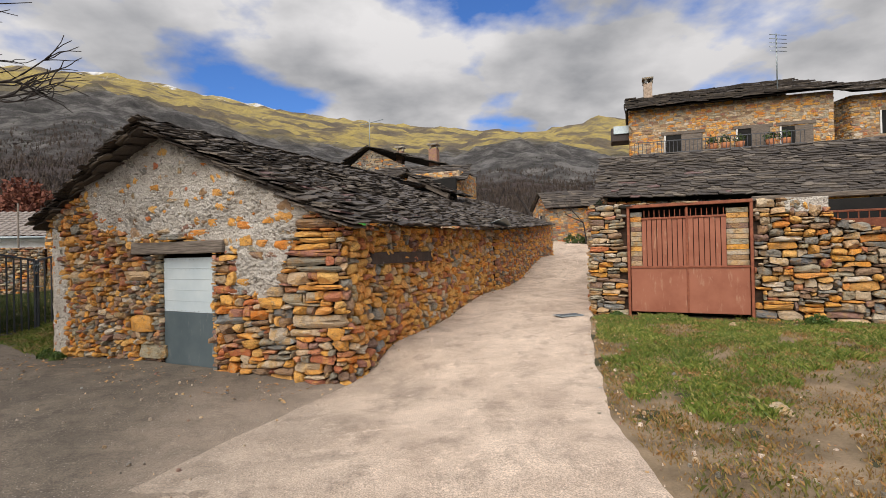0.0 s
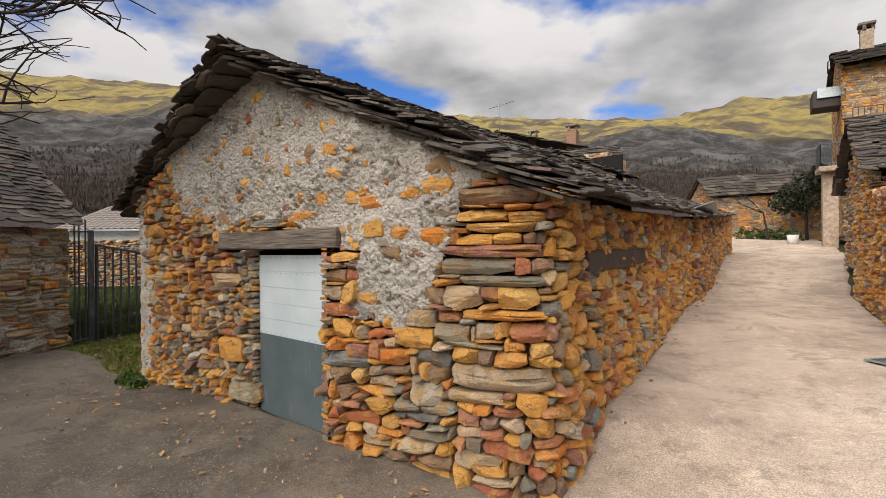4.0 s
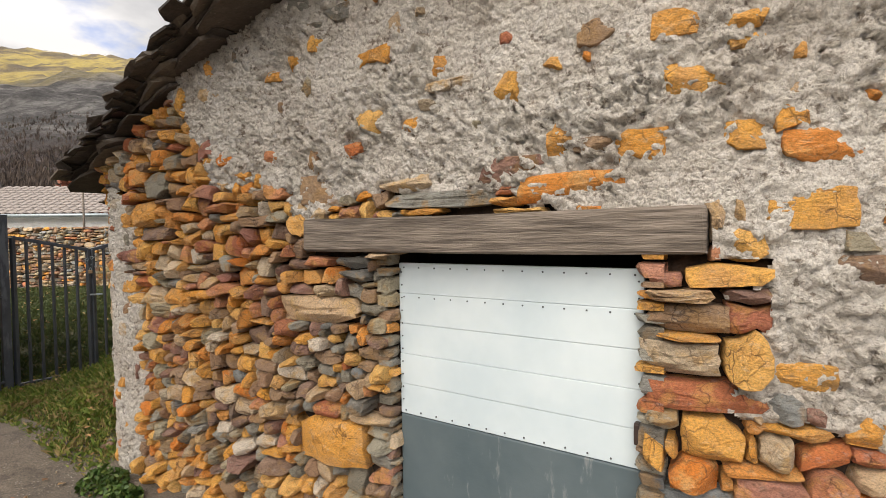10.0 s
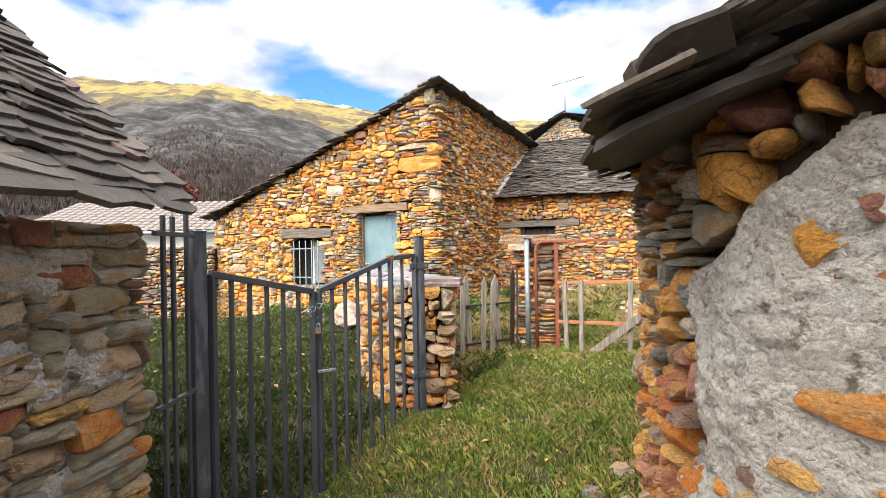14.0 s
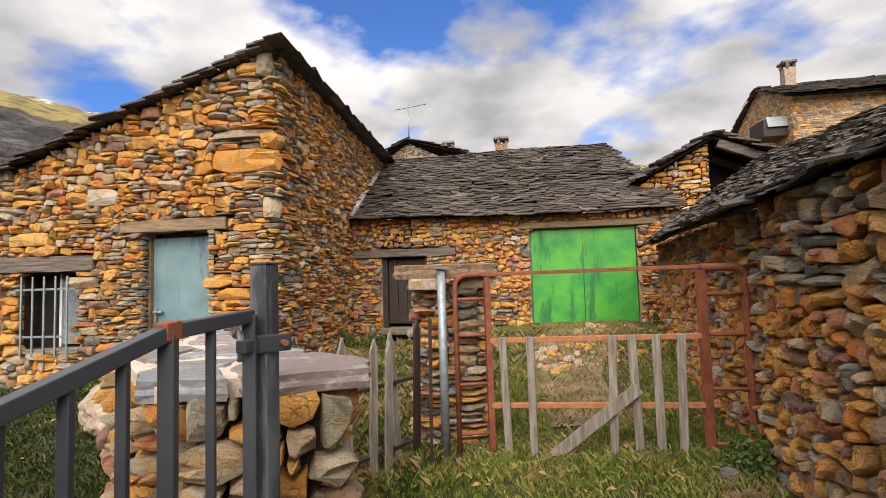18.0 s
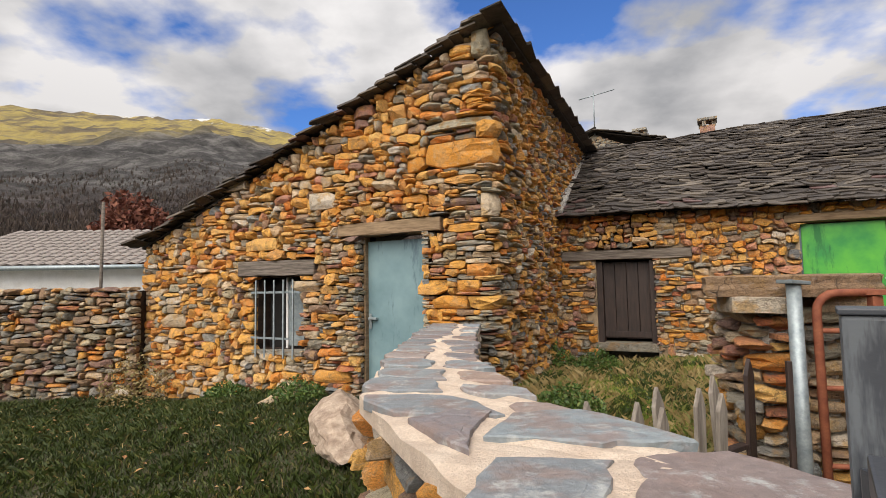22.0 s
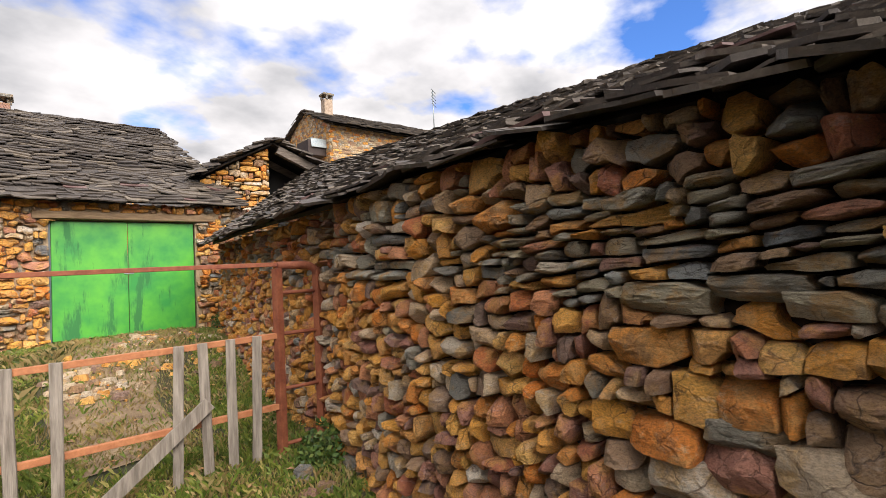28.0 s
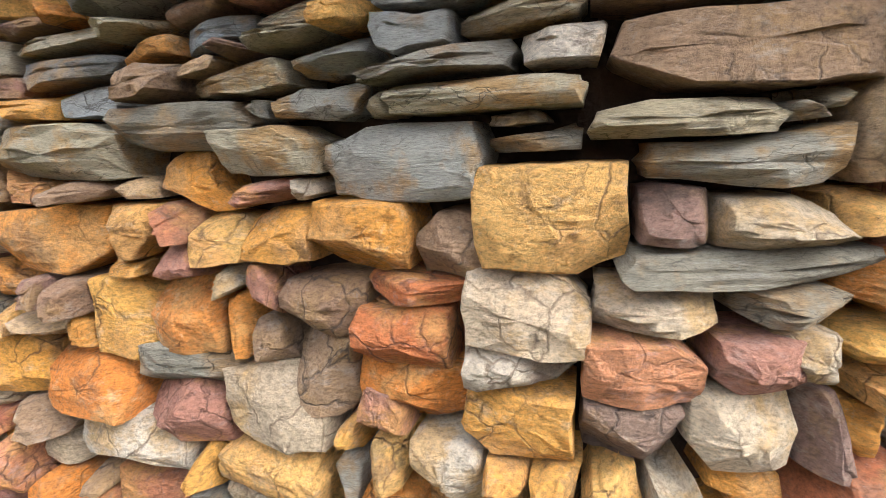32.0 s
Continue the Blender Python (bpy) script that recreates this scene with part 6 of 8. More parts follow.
part("cap_stone", slab_bm([(-7.98, 14.62), (-7.5, 14.46), (-7.08, 14.56), (-7.02, 14.9), (-7.3, 15.2), (-7.8, 15.16)], 1.93, 2.05, 41), STONE[3], pier, "flat pinkish-brown cap stone")
part("cap_stone", slab_bm([(-7.86, 14.56), (-7.6, 14.5), (-7.52, 14.8), (-7.84, 14.86)], 1.84, 1.93, 42), STONE[4], pier)
part("cap_stone", slab_bm([(-7.4, 14.54), (-7.06, 14.58), (-7.06, 14.86), (-7.4, 14.88)], 1.84, 1.935, 43), STONE[4], pier, "pale whitish stone under the cap")


# ---- iron gate ----
iron_gate = thing("iron_gate", "dark grey double-leaf iron bar gate with chain and padlock", "gate")
GA, GB = Vector((-9.62, 10.36, 0)), Vector((-8.62, 12.2, 0))
GM = GA.lerp(GB, 0.42)


def gate_post(p, z0, z1, w=0.085):
    bm = box_bm((w, w, z1 - z0), (p.x, p.y, (z0 + z1) / 2), (0, 0, 61.5), 0.006)
    po = part("post", bm, IRON_STREAK, iron_gate)
    part("cap", box_bm((w + 0.006, w + 0.006, 0.008), (p.x, p.y, z1 + 0.004), (0, 0, 61.5), 0.002), IRON, po)
    return po


gate_post(GA, -0.3, 2.0)
gp = gate_post(GB, 0.1, 1.985, 0.068)
for z in (1.72, 0.7):
    lug = part("hinge_lug", box_bm((0.13, 0.012, 0.06), (GB.x + 0.03, GB.y - 0.036, z), (0, 0, 28), 0.006), IRON, gp)
    part("bolt", tube_bm([(GB.x + 0.065, GB.y - 0.03, z), (GB.x + 0.075, GB.y - 0.05, z)], 0.011, 12), RUST, lug, "rusty bolt head")
    part("pin", tube_bm([(GB.x - 0.06, GB.y - 0.08, z - 0.05), (GB.x - 0.06, GB.y - 0.08, z + 0.05)], 0.012), GALV, gp)
    part("bracket", bar_bm((GB.x - 0.055, GB.y - 0.11, z), (GB.x - 0.005, GB.y - 0.02, z), 0.04), IRON, gp)


def gate_leaf(stops, bars):
    """One leaf between stops (along the gate, height of top rail, height of bottom rail): a bent top rail, bottom rail, stiles and upright bars."""
    leaf = new("leaf"); leaf.parent = iron_gate
    at = lambda u, z: (GA.x + d_.x * u, GA.y + d_.y * u, z)
    us, tops, feet = zip(*stops)
    for k in range(len(stops) - 1):
        part("top_rail", bar_bm(at(us[k], tops[k] - 0.022), at(us[k + 1], tops[k + 1] - 0.022), 0.042), IRON, leaf)
        part("bottom_rail", bar_bm(at(us[k], feet[k]), at(us[k + 1], feet[k + 1]), 0.04), IRON, leaf)
    for u in us:
        t, f = float(np.interp(u, us, tops)), float(np.interp(u, us, feet))
        part("stile", bar_bm(at(u, f), at(u, t - 0.02), 0.042), IRON, leaf)
    for u in bars:
        t, f = float(np.interp(u, us, tops)), float(np.interp(u, us, feet))
        part("bar", bar_bm(at(u, f), at(u, t - 0.022), 0.026), IRON, leaf)
    return leaf


d_ = (GB - GA).normalized()
gate_leaf([(0.09, 1.76, -0.03), (0.86, 1.59, -0.03)], [0.09 + 0.128 * k for k in range(1, 6)])
leaf = gate_leaf([(0.91, 1.59, -0.03), (1.70, 1.82, 0.08), (2.02, 1.838, 0.13)], [0.91 + 0.132 * k for k in range(1, 6)] + [1.85])
jt = GA + d_ * 1.70
part("joint", bar_bm((jt.x - 0.012, jt.y - 0.022, 1.798), (jt.x + 0.012, jt.y + 0.022, 1.803), 0.05, 0.05), RUST, leaf, "rusted welded rail joint")
part("handle", bar_bm(GM + Vector((0.04, -0.06, 0.98)), GM + Vector((0.15, 0.02, 0.98)), 0.02), GALV, iron_gate)
for k in range(9):
    a = 0.62 * k
    c = GM + Vector((0.035 * math.sin(a * 1.7), 0.05 * math.cos(a * 1.3), 1.5 - 0.02 * k))
    part("chain_link", tube_bm([c + Vector((0.02 * math.cos(t), 0.012 * math.sin(t * 2), 0.02 * math.sin(t))) for t in np.linspace(0, 2 * math.pi, 9)], 0.004, 6), GALV, iron_gate)
part("padlock", box_bm((0.045, 0.022, 0.045), GM + Vector((0.04, -0.04, 1.28)), (0, 0, 20), 0.006), WOOD_TAN, iron_gate, "brass padlock")
part("shackle", tube_bm([GM + Vector((0.04 + 0.015 * math.cos(t), -0.04, 1.3 + 0.035 * math.sin(t))) for t in np.linspace(0, 3.14, 8)], 0.004, 6), GALV, iron_gate)

side_panel = thing("iron_fence_panel", "narrow dark iron fence panel with tall spikes", "fence")
for k, (x, y) in enumerate(((-9.56, 10.0), (-9.58, 10.1), (-9.6, 10.24))):
    part("spike", bar_bm((x, y, -0.15), (x, y, 2.08 if k < 2 else 2.2), 0.022), IRON, side_panel)
for z in (0.05, 1.05, 1.98):
    part("rail", bar_bm((-9.55, 9.92, z), (-9.61, 10.32, z), 0.025), IRON, side_panel)

# ---- rusty gate ----
rust_gate = thing("rusty_gate", "rusty red tube gate patched with grey wooden slats", "gate")
RA, RB = Vector((-7.21, 14.43, 0)), Vector((-5.74, 13.72, 0))
RL, RR_ = Vector((-7.48, 14.45, 0)), Vector((-5.45, 13.6, 0))


def bent(p, z0, z1, side):
    """A bent round frame: up, round the corner and across."""
    a, b = p
    d = (b - a)
    r_ = 0.1
    L = d.length
    e = d / L
    pts = [a + Vector((0, 0, z0)), a + Vector((0, 0, z1 - r_))]
    pts += [a + e * (r_ - r_ * math.cos(t)) + Vector((0, 0, z1 - r_ + r_ * math.sin(t))) for t in (0.4, 0.8, 1.2, 1.57)]
    pts += [a + e * L + Vector((0, 0, z1))]
    return pts


part("frame_tube", tube_bm(bent((RL, RA), 0.3, 1.95, 1), 0.022), RUST, rust_gate)
part("frame_tube", tube_bm(bent((RR_, RB), 0.4, 1.95, 1), 0.03), RUST, rust_gate)
part("stile", bar_bm((RA.x, RA.y, 0.35), (RA.x, RA.y, 1.93), 0.05), RUST, rust_gate)
part("stile", bar_bm((RB.x, RB.y, 0.5), (RB.x, RB.y, 1.93), 0.055), RUST, rust_gate)
part("stile", bar_bm((RR_.x, RR_.y, 0.4), (RR_.x, RR_.y, 1.95), 0.06), RUST, rust_gate)
part("top_rail", bar_bm((RL.x + 0.08, RL.y + 0.05, 1.95), (RB.x, RB.y, 1.96), 0.035, 0.03), RUST, rust_gate)
for z0, z1 in ((1.40, 1.44), (0.87, 0.93)):
    part("rail", bar_bm((RA.x, RA.y, z0), (RB.x, RB.y, z1), 0.04), RUST_ORANGE, rust_gate, "orange-rusted rail")
for z in (0.65, 1.05, 1.45, 1.75):
    part("rung", tube_bm([RL + Vector((0, 0, z)), RA + Vector((0, 0, z))], 0.014), RUST, rust_gate)
    part("rung", tube_bm([RR_ + Vector((0, 0, z)), RB + Vector((0, 0, z))], 0.014), RUST, rust_gate)
for k, f in enumerate((0.09, 0.22, 0.60, 0.70, 0.80, 0.90)):
    p = RA.lerp(RB, f) + Vector((-0.03, -0.03, 0))
    g = 0.42 + 0.18 * f
    part("slat", box_bm((0.062, 0.02, 1.43 + 0.03 * f - g), (p.x, p.y, (1.43 + 0.03 * f + g) / 2), (0, 1.5 * (k % 3 - 1), -37), 0.004, 0.002, k, 2), WOODV, rust_gate)
p, q = RA.lerp(RB, 0.25), RA.lerp(RB, 0.72)
part("brace", bar_bm((p.x - 0.06, p.y - 0.06, 0.42), (q.x - 0.06, q.y - 0.06, 1.06), 0.02, 0.09), WOODV, rust_gate, "grey diagonal brace")
pipe = thing("pipe_post", "grey galvanised pipe post beside the pier", "post")
part("pipe", tube_bm([(-7.6, 14.42, 0.3), (-7.6, 14.42, 2.0)], 0.035, 14), GALV, pipe)
part("cap", box_bm((0.12, 0.1, 0.02), (-7.6, 14.42, 2.01), (0, 5, 20), 0.004), GALV, pipe)
rod = thing("iron_rod", "thin rusty rod driven into the ground", "rod")
part("shaft", bar_bm((-7.75, 14.25, 0.3), (-7.73, 14.25, 1.62), 0.025), WOOD_DARK, rod)

# picket fence
pickets = thing("picket_fence", "low weathered picket fence with pointed pales", "fence")
FA, FB = Vector((-8.7, 13.75, 0)), Vector((-7.84, 14.5, 0))
for k in range(8):
    p = FA.lerp(FB, k / 7)
    h = 1.52 - 0.03 * (k % 3) + (0.1 if k == 7 else 0)
    bm = bmesh.new()
    w, t = 0.034, 0.011
    pr = [(-w, 0.3), (w, 0.3), (w, h - 0.09), (0, h), (-w, h - 0.09)]
    fr_ = [bm.verts.new((x, -t, z)) for x, z in pr]; bk = [bm.verts.new((x, t, z)) for x, z in pr]
    bm.faces.new(fr_); bm.faces.new(bk[::-1])
    for i in range(5):
        bm.faces.new((fr_[i - 1], fr_[i], bk[i], bk[i - 1]))
    bmesh.ops.recalc_face_normals(bm, faces=list(bm.faces))
    bm.transform(pose(p.x, p.y, 0, 2 * (k % 3 - 1), 2 * ((k * 5) % 3 - 1), 40))
    part("pale", bm, WOODV if k < 7 else WOOD_DARK, pickets)
for z in (0.62, 1.12):
    part("rail", bar_bm(FA + Vector((0, 0.03, z)), FB + Vector((0, 0.03, z)), 0.05, 0.025), WOOD_DARK, pickets)


# ---- hut by the gate ----
hut = thing("stone_hut", "small stacked-slate hut with layered slate roof", "hut")
HX = Line([(-9.75, 5.6), (-9.66, 8.9), (-9.62, 9.92), (-12.5, 10.6)], 0.05)


def hut_bottom(s):
    x, y = HX.xy(s, 0.1)
    return float(gz(x, y)) - 0.08


hw = core("wall", HX, 0, HX.L, lambda s: hut_bottom(s) - 0.3, lambda s: 2.0, PLASTER, hut, front=-0.012)
P_, T_, Q_ = pack(HX, 0, HX.L, hut_bottom, lambda s: 2.02, lambda s, z: (0.2, 0.6, 0.05, 0.13, (1.0, 0.3, 1.2, 1.4, 4.0, 5.0), 0.5, 0.045, 0.07), RNG, (), (), 0.004)
lay_stones(hw, HX, P_, T_, Q_, RNG, lambda s, z: s < 5.0, limit=260)
slate_roof("roof", [(-9.36, 9.98, 2.06), (-9.42, 5.4, 2.06)][::-1], [(-11.7, 10.3, 4.1), (-11.8, 5.2, 4.1)][::-1], hut, expose=0.11, width=(0.25, 0.55), near=lambda x, y, z: y > 7, seed=21, sag=0.03, limit=300, calm=0.4, thick=0.022)


# ---- gated barn across the lane ----
gated = thing("gated_barn", "stone barn with slate roof and red metal yard gate", "barn")
BX = Line([(5.35, 16.3), (4.2, 13.2), (3.08, 10.25), (3.64, 9.97), (5.64, 8.97), (11.5, 6.2)], 0.06)
sB = BX.s
RG0, RG1 = sB(3.7, 9.93), sB(5.66, 8.96)


def b_bottom(s):
    x, y = BX.xy(s, 0.1)
    return float(gz(x, y)) - 0.08


S_O = sB(6.7, 8.5)
B_TOP = lambda s: float(np.interp(s, [0, 3.3, 6.7, 7.2, S_O - 0.6, S_O - 0.02, S_O + 0.02, S_O + 0.7, 20], [2.75, 2.6, 2.46, 2.46, 2.4, 2.16, 2.02, 1.82, 1.72]))
b1 = core("wall", BX, 0, RG0, lambda s: b_bottom(s) - 0.3, B_TOP, SHADED_CLAY, gated)
core("wall", BX, RG0, RG1, lambda s: 2.4, B_TOP, SHADED_CLAY, gated)
b2 = core("wall", BX, RG1, BX.L, lambda s: b_bottom(s) - 0.3, B_TOP, SHADED_CLAY, gated)
P_, T_, Q_ = pack(BX, 0, BX.L, b_bottom, B_TOP, lambda s, z: (0.16, 0.55, 0.05, 0.17, (3.4, 1, 1.8, 1.8, 3.0, 1.8), 0.6, 0.07, 0.05) if s > RG1 else (0.25, 0.55, 0.05, 0.13, (1.6, 0.7, 1.2, 1.2, 3.6, 2.8), 0.5, 0.06, 0.04) if s > 6.2 else ROUND, RNG, [(RG0, RG1, -1, 2.4)], (), 0.005)
m_ = P_.mean(1)[:, 0] < RG0
lay_stones(b1, BX, P_[m_], T_[m_], Q_[m_], RNG, lambda s, z: s > 5.5, limit=150)
lay_stones(b2, BX, P_[~m_], T_[~m_], Q_[~m_], RNG, lambda s, z: s < RG1 + 3.2, limit=200)
rg = new("yard_gate"); rg.parent = gated
for a, b in ((RG0, RG0 + 0.05), (RG1 - 0.05, RG1)):
    plank("frame", BX, a, b, 0.15, 2.4, -0.08, 0.05, RUST, rg)
plank("frame", BX, RG0, RG1, 2.36, 2.42, -0.08, 0.06, RUST, rg)
mid = (RG0 + RG1) / 2
for a, b in ((RG0 + 0.06, mid - 0.01), (mid + 0.01, RG1 - 0.06)):
    plank("panel", BX, a, b, 0.3, 1.18, -0.03, 0.0, RED_GATE, rg, "faded red sheet-metal panel")
u0, u1 = RG0 + 0.27, RG1 - 0.42
n = 16
for k in range(n):
    a = u0 + (u1 - u0) * k / n
    plank("slat", BX, a + 0.006, a + (u1 - u0) / n - 0.006, 1.2, 2.14, -0.03, 0.0 if k % 2 else -0.012, RED_GATE, rg, bevel=0.004)
    part("bar", bar_bm(on_line(BX, a + 0.05, 2.14, -0.015), on_line(BX, a + 0.05, 2.3, -0.015), 0.014), RUST, rg)
plank("rail", BX, RG0 + 0.05, RG1 - 0.05, 1.165, 1.205, -0.04, 0.02, RUST, rg)
plank("rail", BX, u0, u1, 2.12, 2.16, -0.04, 0.015, RUST, rg)
plank("post", BX, mid - 0.02, mid + 0.02, 0.3, 2.34, -0.04, 0.015, RUST, rg)
# black sheet added behind the yard gate in place of shade
plank("black_shade_sheet", BX, RG0, RG1, 0.1, 2.4, -0.42, -0.38, BLACK, gated)
for a, b in ((RG0 + 0.06, u0), (u1, RG1 - 0.06)):
    nn = 11
    for k in range(nn):
        plank("brick", BX, a, b - 0.006 * (k % 2), 1.21 + k * 0.098, 1.30 + k * 0.098, -0.12, -0.05, STONE[(4, 3, 4, 0, 5, 4)[k % 6]], gated, bevel=0.006)
plank("plaster", BX, S_O - 0.72, S_O - 0.04, 2.14, 2.4, -0.3, 0.03, PLASTER, gated, "pale mortar under the eave", 0.02, 0.01, 3, 3)
plank("eave_beam", BX, RG1, BX.L - 0.2, 2.38, 2.46, -0.2, 0.02, WOOD, gated)
# another black sheet, for the shade under the eave
plank("black_shade_sheet", BX, S_O - 0.1, BX.L - 0.3, 1.4, 2.42, -1.2, -1.15, BLACK, gated)
og = plank("inner_gate", BX, S_O + 0.05, S_O + 3.0, 1.2, 2.02, -0.7, -0.66, RUST, gated, "dark red gate behind the low wall")
plank("rail", BX, S_O + 0.05, S_O + 3.0, 2.14, 2.18, -0.7, -0.66, RUST, og)
for k in range(20):
    a = S_O + 0.1 + 0.15 * k
    part("bar", bar_bm(on_line(BX, a, 2.02, -0.68), on_line(BX, a, 2.14, -0.68), 0.018), RUST, og)
slate_roof("roof", [(4.45, 14.25, 3.0), (13.3, 10.9, 2.68)], [(5.56, 17.1, 4.66), (14.4, 13.75, 4.6)], gated, expose=0.14, width=(0.25, 0.6), thick=0.024, near=lambda x, y, z: z < 3.8 and x < 8, seed=25, limit=160, calm=0.6)
slate_roof("roof", [(15.5, 16.6, 3.0), (6.6, 19.95, 3.0)], [(14.4, 13.75, 4.6), (5.56, 17.1, 4.66)], gated, expose=0.35, seed=27)
GL = Line([(6.75, 19.6), (5.75, 17.0), (4.82, 14.55), (13.2, 11.37)], 0.06)
g_top = lambda s: float(np.interp(s, [0, 2.7, 5.35, 5.5, GL.L], [2.95, 4.5, 2.98, 2.95, 2.68]))
g_body = core("wall", GL, 0, GL.L, lambda s: 0.0, g_top, SHADED_CLAY, gated)
P_, T_, Q_ = pack(GL, 0, GL.L, lambda s: 1.0, g_top, lambda s, z: (0.25, 0.6, 0.07, 0.16, (2.6, 0.7, 1.6, 1.6, 3.0, 1.4), 0.5, 0.06, 0.04), RNG)
lay_stones(g_body, GL, P_, T_, Q_, RNG)


# ---- far houses ----
def scatter_leaves(name, centre, radii, n, size, material, parent, seed):
    r = np.random.RandomState(seed)
    d = r.normal(size=(n, 3)); d /= np.linalg.norm(d, axis=1)[:, None]
    rad = r.uniform(0.45, 1.0, n) ** 0.6 * (1 + 0.22 * np.sin(5 * d[:, 0] + 3 * d[:, 2]))
    c = np.array(centre) + d * rad[:, None] * np.array(radii)
    a = r.normal(size=(n, 3)); a /= np.linalg.norm(a, axis=1)[:, None]
    b = np.cross(a, r.normal(size=(n, 3))); b /= np.linalg.norm(b, axis=1)[:, None]
    s = size * r.uniform(0.6, 1.4, n)[:, None]
    V = np.stack([c - a * s, c + b * s * 0.5, c + a * s, c - b * s * 0.5], 1).reshape(-1, 3)
    F = np.arange(4 * n).reshape(-1, 4)
    return mesh_object(name, V, F, material, parent)


LEAF_RED = simple("reddish_leaves", (0.12, 0.03, 0.02), (0.20, 0.07, 0.035), 3, 0.8)
LEAF_DARK = simple("dark_evergreen_leaves", (0.012, 0.02, 0.01), (0.035, 0.045, 0.022), 3, 0.8)
LEAF_GREEN = simple("green_leaves", (0.03, 0.06, 0.015), (0.08, 0.12, 0.03), 3, 0.8)
FARSTONE = (0.2, 0.6, 0.08, 0.18, (3.4, 0.7, 0.4, 2.2, 3.6, 1.0), 0.9, 0.022, 0.05)


def far_house(name, label, pts, z0, z1, windows=(), style=FARSTONE, peaks=None, bed=None):
    h = thing(name, label, "house")
    ln = Line(pts, 0.04)
    top_ = peaks or (lambda s: z1)
    body = core("wall", ln, 0, ln.L, lambda s: z0, top_, bed or MORTAR, h, 0.4, 0.3, 0.004)
    hs = [(a, b, c, d) for a, b, c, d in windows]
    P, T, Q = pack(ln, 0, ln.L, lambda s: z0 + 0.02, top_, lambda s, z: style, RNG, hs, (), 0.004)
    lay_stones(body, ln, P, T, Q, RNG)
    for a, b, c, d in windows:
        # black panel: the room's darkness is put into its colour
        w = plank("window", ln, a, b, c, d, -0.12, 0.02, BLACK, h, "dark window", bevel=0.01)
        plank("shutter", ln, a + (b - a) * 0.45, b, c, d, 0.02, 0.06, WOOD, w)
        plank("window_frame", ln, a, a + 0.08, c, d, 0.02, 0.05, WHITEWASH, w)
    return h, ln


def chimney(x, y, z0, z1, parent, w=0.8, material=None):
    c = part("chimney", box_bm((w, w, z1 - z0), (x, y, (z0 + z1) / 2), (0, 0, -20), 0.03, 0.01, 3), material or WHITEWASH, parent, "rendered chimney")
    part("chimney_cap", box_bm((w * 1.3, w * 1.3, 0.12), (x, y, z1 + 0.28), (0, 0, -20), 0.02), STONE[2], c)
    for dx, dy in ((-1, -1), (1, -1), (1, 1), (-1, 1)):
        part("cap_leg", box_bm((0.14, 0.14, 0.24), (x + dx * w * 0.36, y + dy * w * 0.36, z1 + 0.11), (0, 0, -20)), STONE[2], c)


HLINE = [(13.25, 34.35), (10.95, 28.555), (20.4, 25.5)]
big, hl = far_house("upper_house", "large ochre stone house with dark slate roof above the lane", HLINE, 2.0, 9.55,
                    [(8.08, 10.03, 6.84, 7.93), (11.68, 13.28, 6.95, 7.97), (13.73, 15.23, 6.92, 7.9)],
                    peaks=lambda s: 9.55 + (max(0.0, 1.6 - abs(s - 3.1) * 0.52) if s < 6.2 else 0.0))
slate_roof("roof", [(10.55, 27.95, 9.42), (20.9, 24.7, 9.5)], [(11.9, 31.45, 11.0), (19.9, 28.4, 11.1)], big, expose=0.3, width=(0.5, 1.0), thick=0.05, seed=31)
slate_roof("roof", [(22.0, 31.5, 9.5), (13.3, 35.1, 9.5)], [(19.9, 28.4, 11.1), (11.9, 31.45, 11.0)], big, expose=0.5, width=(0.5, 1.0), thick=0.05, seed=32)
chimney(12.9, 30.5, 10.0, 11.75, big, 0.5, SAND)
bal = part("balcony", box_bm((1.25, 1.3, 0.8), (10.95, 29.75, 8.35), (0, 0, -18), 0.03), WOOD_DARK, big, "dark timber balcony box")
part("balcony_panel", box_bm((1.3, 0.05, 0.5), (10.9, 29.05, 8.6), (-14, 0, -18), 0.01), GALV, bal)
for a, b in ((7.93, 10.18), (11.53, 13.43), (13.58, 15.38)):
    plank("lintel", hl, a, b, 7.95, 8.12, -0.1, 0.06, WOOD, big, "grey timber window lintel")
plank("balcony_floor", hl, 6.4, 14.6, 6.6, 6.72, 0.02, 1.0, WOOD, big)
for z in (6.8, 7.45):
    part("railing", bar_bm(on_line(hl, 6.45, z, 0.95), on_line(hl, 14.55, z, 0.95), 0.04), IRON, big, "thin dark balcony railing")
for k in range(42):
    u = 6.45 + 8.1 * k / 41
    part("baluster", bar_bm(on_line(hl, u, 6.8, 0.95), on_line(hl, u, 7.45, 0.95), 0.025), IRON, big)
for u in (10.4, 11.0, 11.7, 13.1, 13.8):
    fp = thing("flower_pot", "red-brown clay flower pot with dark plant on the balcony", "flower pot", "pots on the balcony")
    c = on_line(hl, u, 6.72, 0.7)
    part("pot", tube_bm([c, c + Vector((0, 0, 0.42))], 0.16, 12, 0.24), RUST_ORANGE, fp)
    scatter_leaves("plant", tuple(c + Vector((0, 0, 0.6))), (0.28, 0.28, 0.24), 90, 0.08, LEAF_GREEN, fp, int(u * 10))
ant = thing("tv_antenna", "thin roof antenna with several elements", "antenna")
part("mast", tube_bm([(18.2, 26.5, 9.6), (18.2, 26.5, 13.0)], 0.035, 6), GALV, ant)
for k in range(5):
    part("element", tube_bm([(17.7, 26.3, 12.0 + 0.22 * k), (18.9, 26.7, 12.1 + 0.22 * k)], 0.02, 5), GALV, ant)
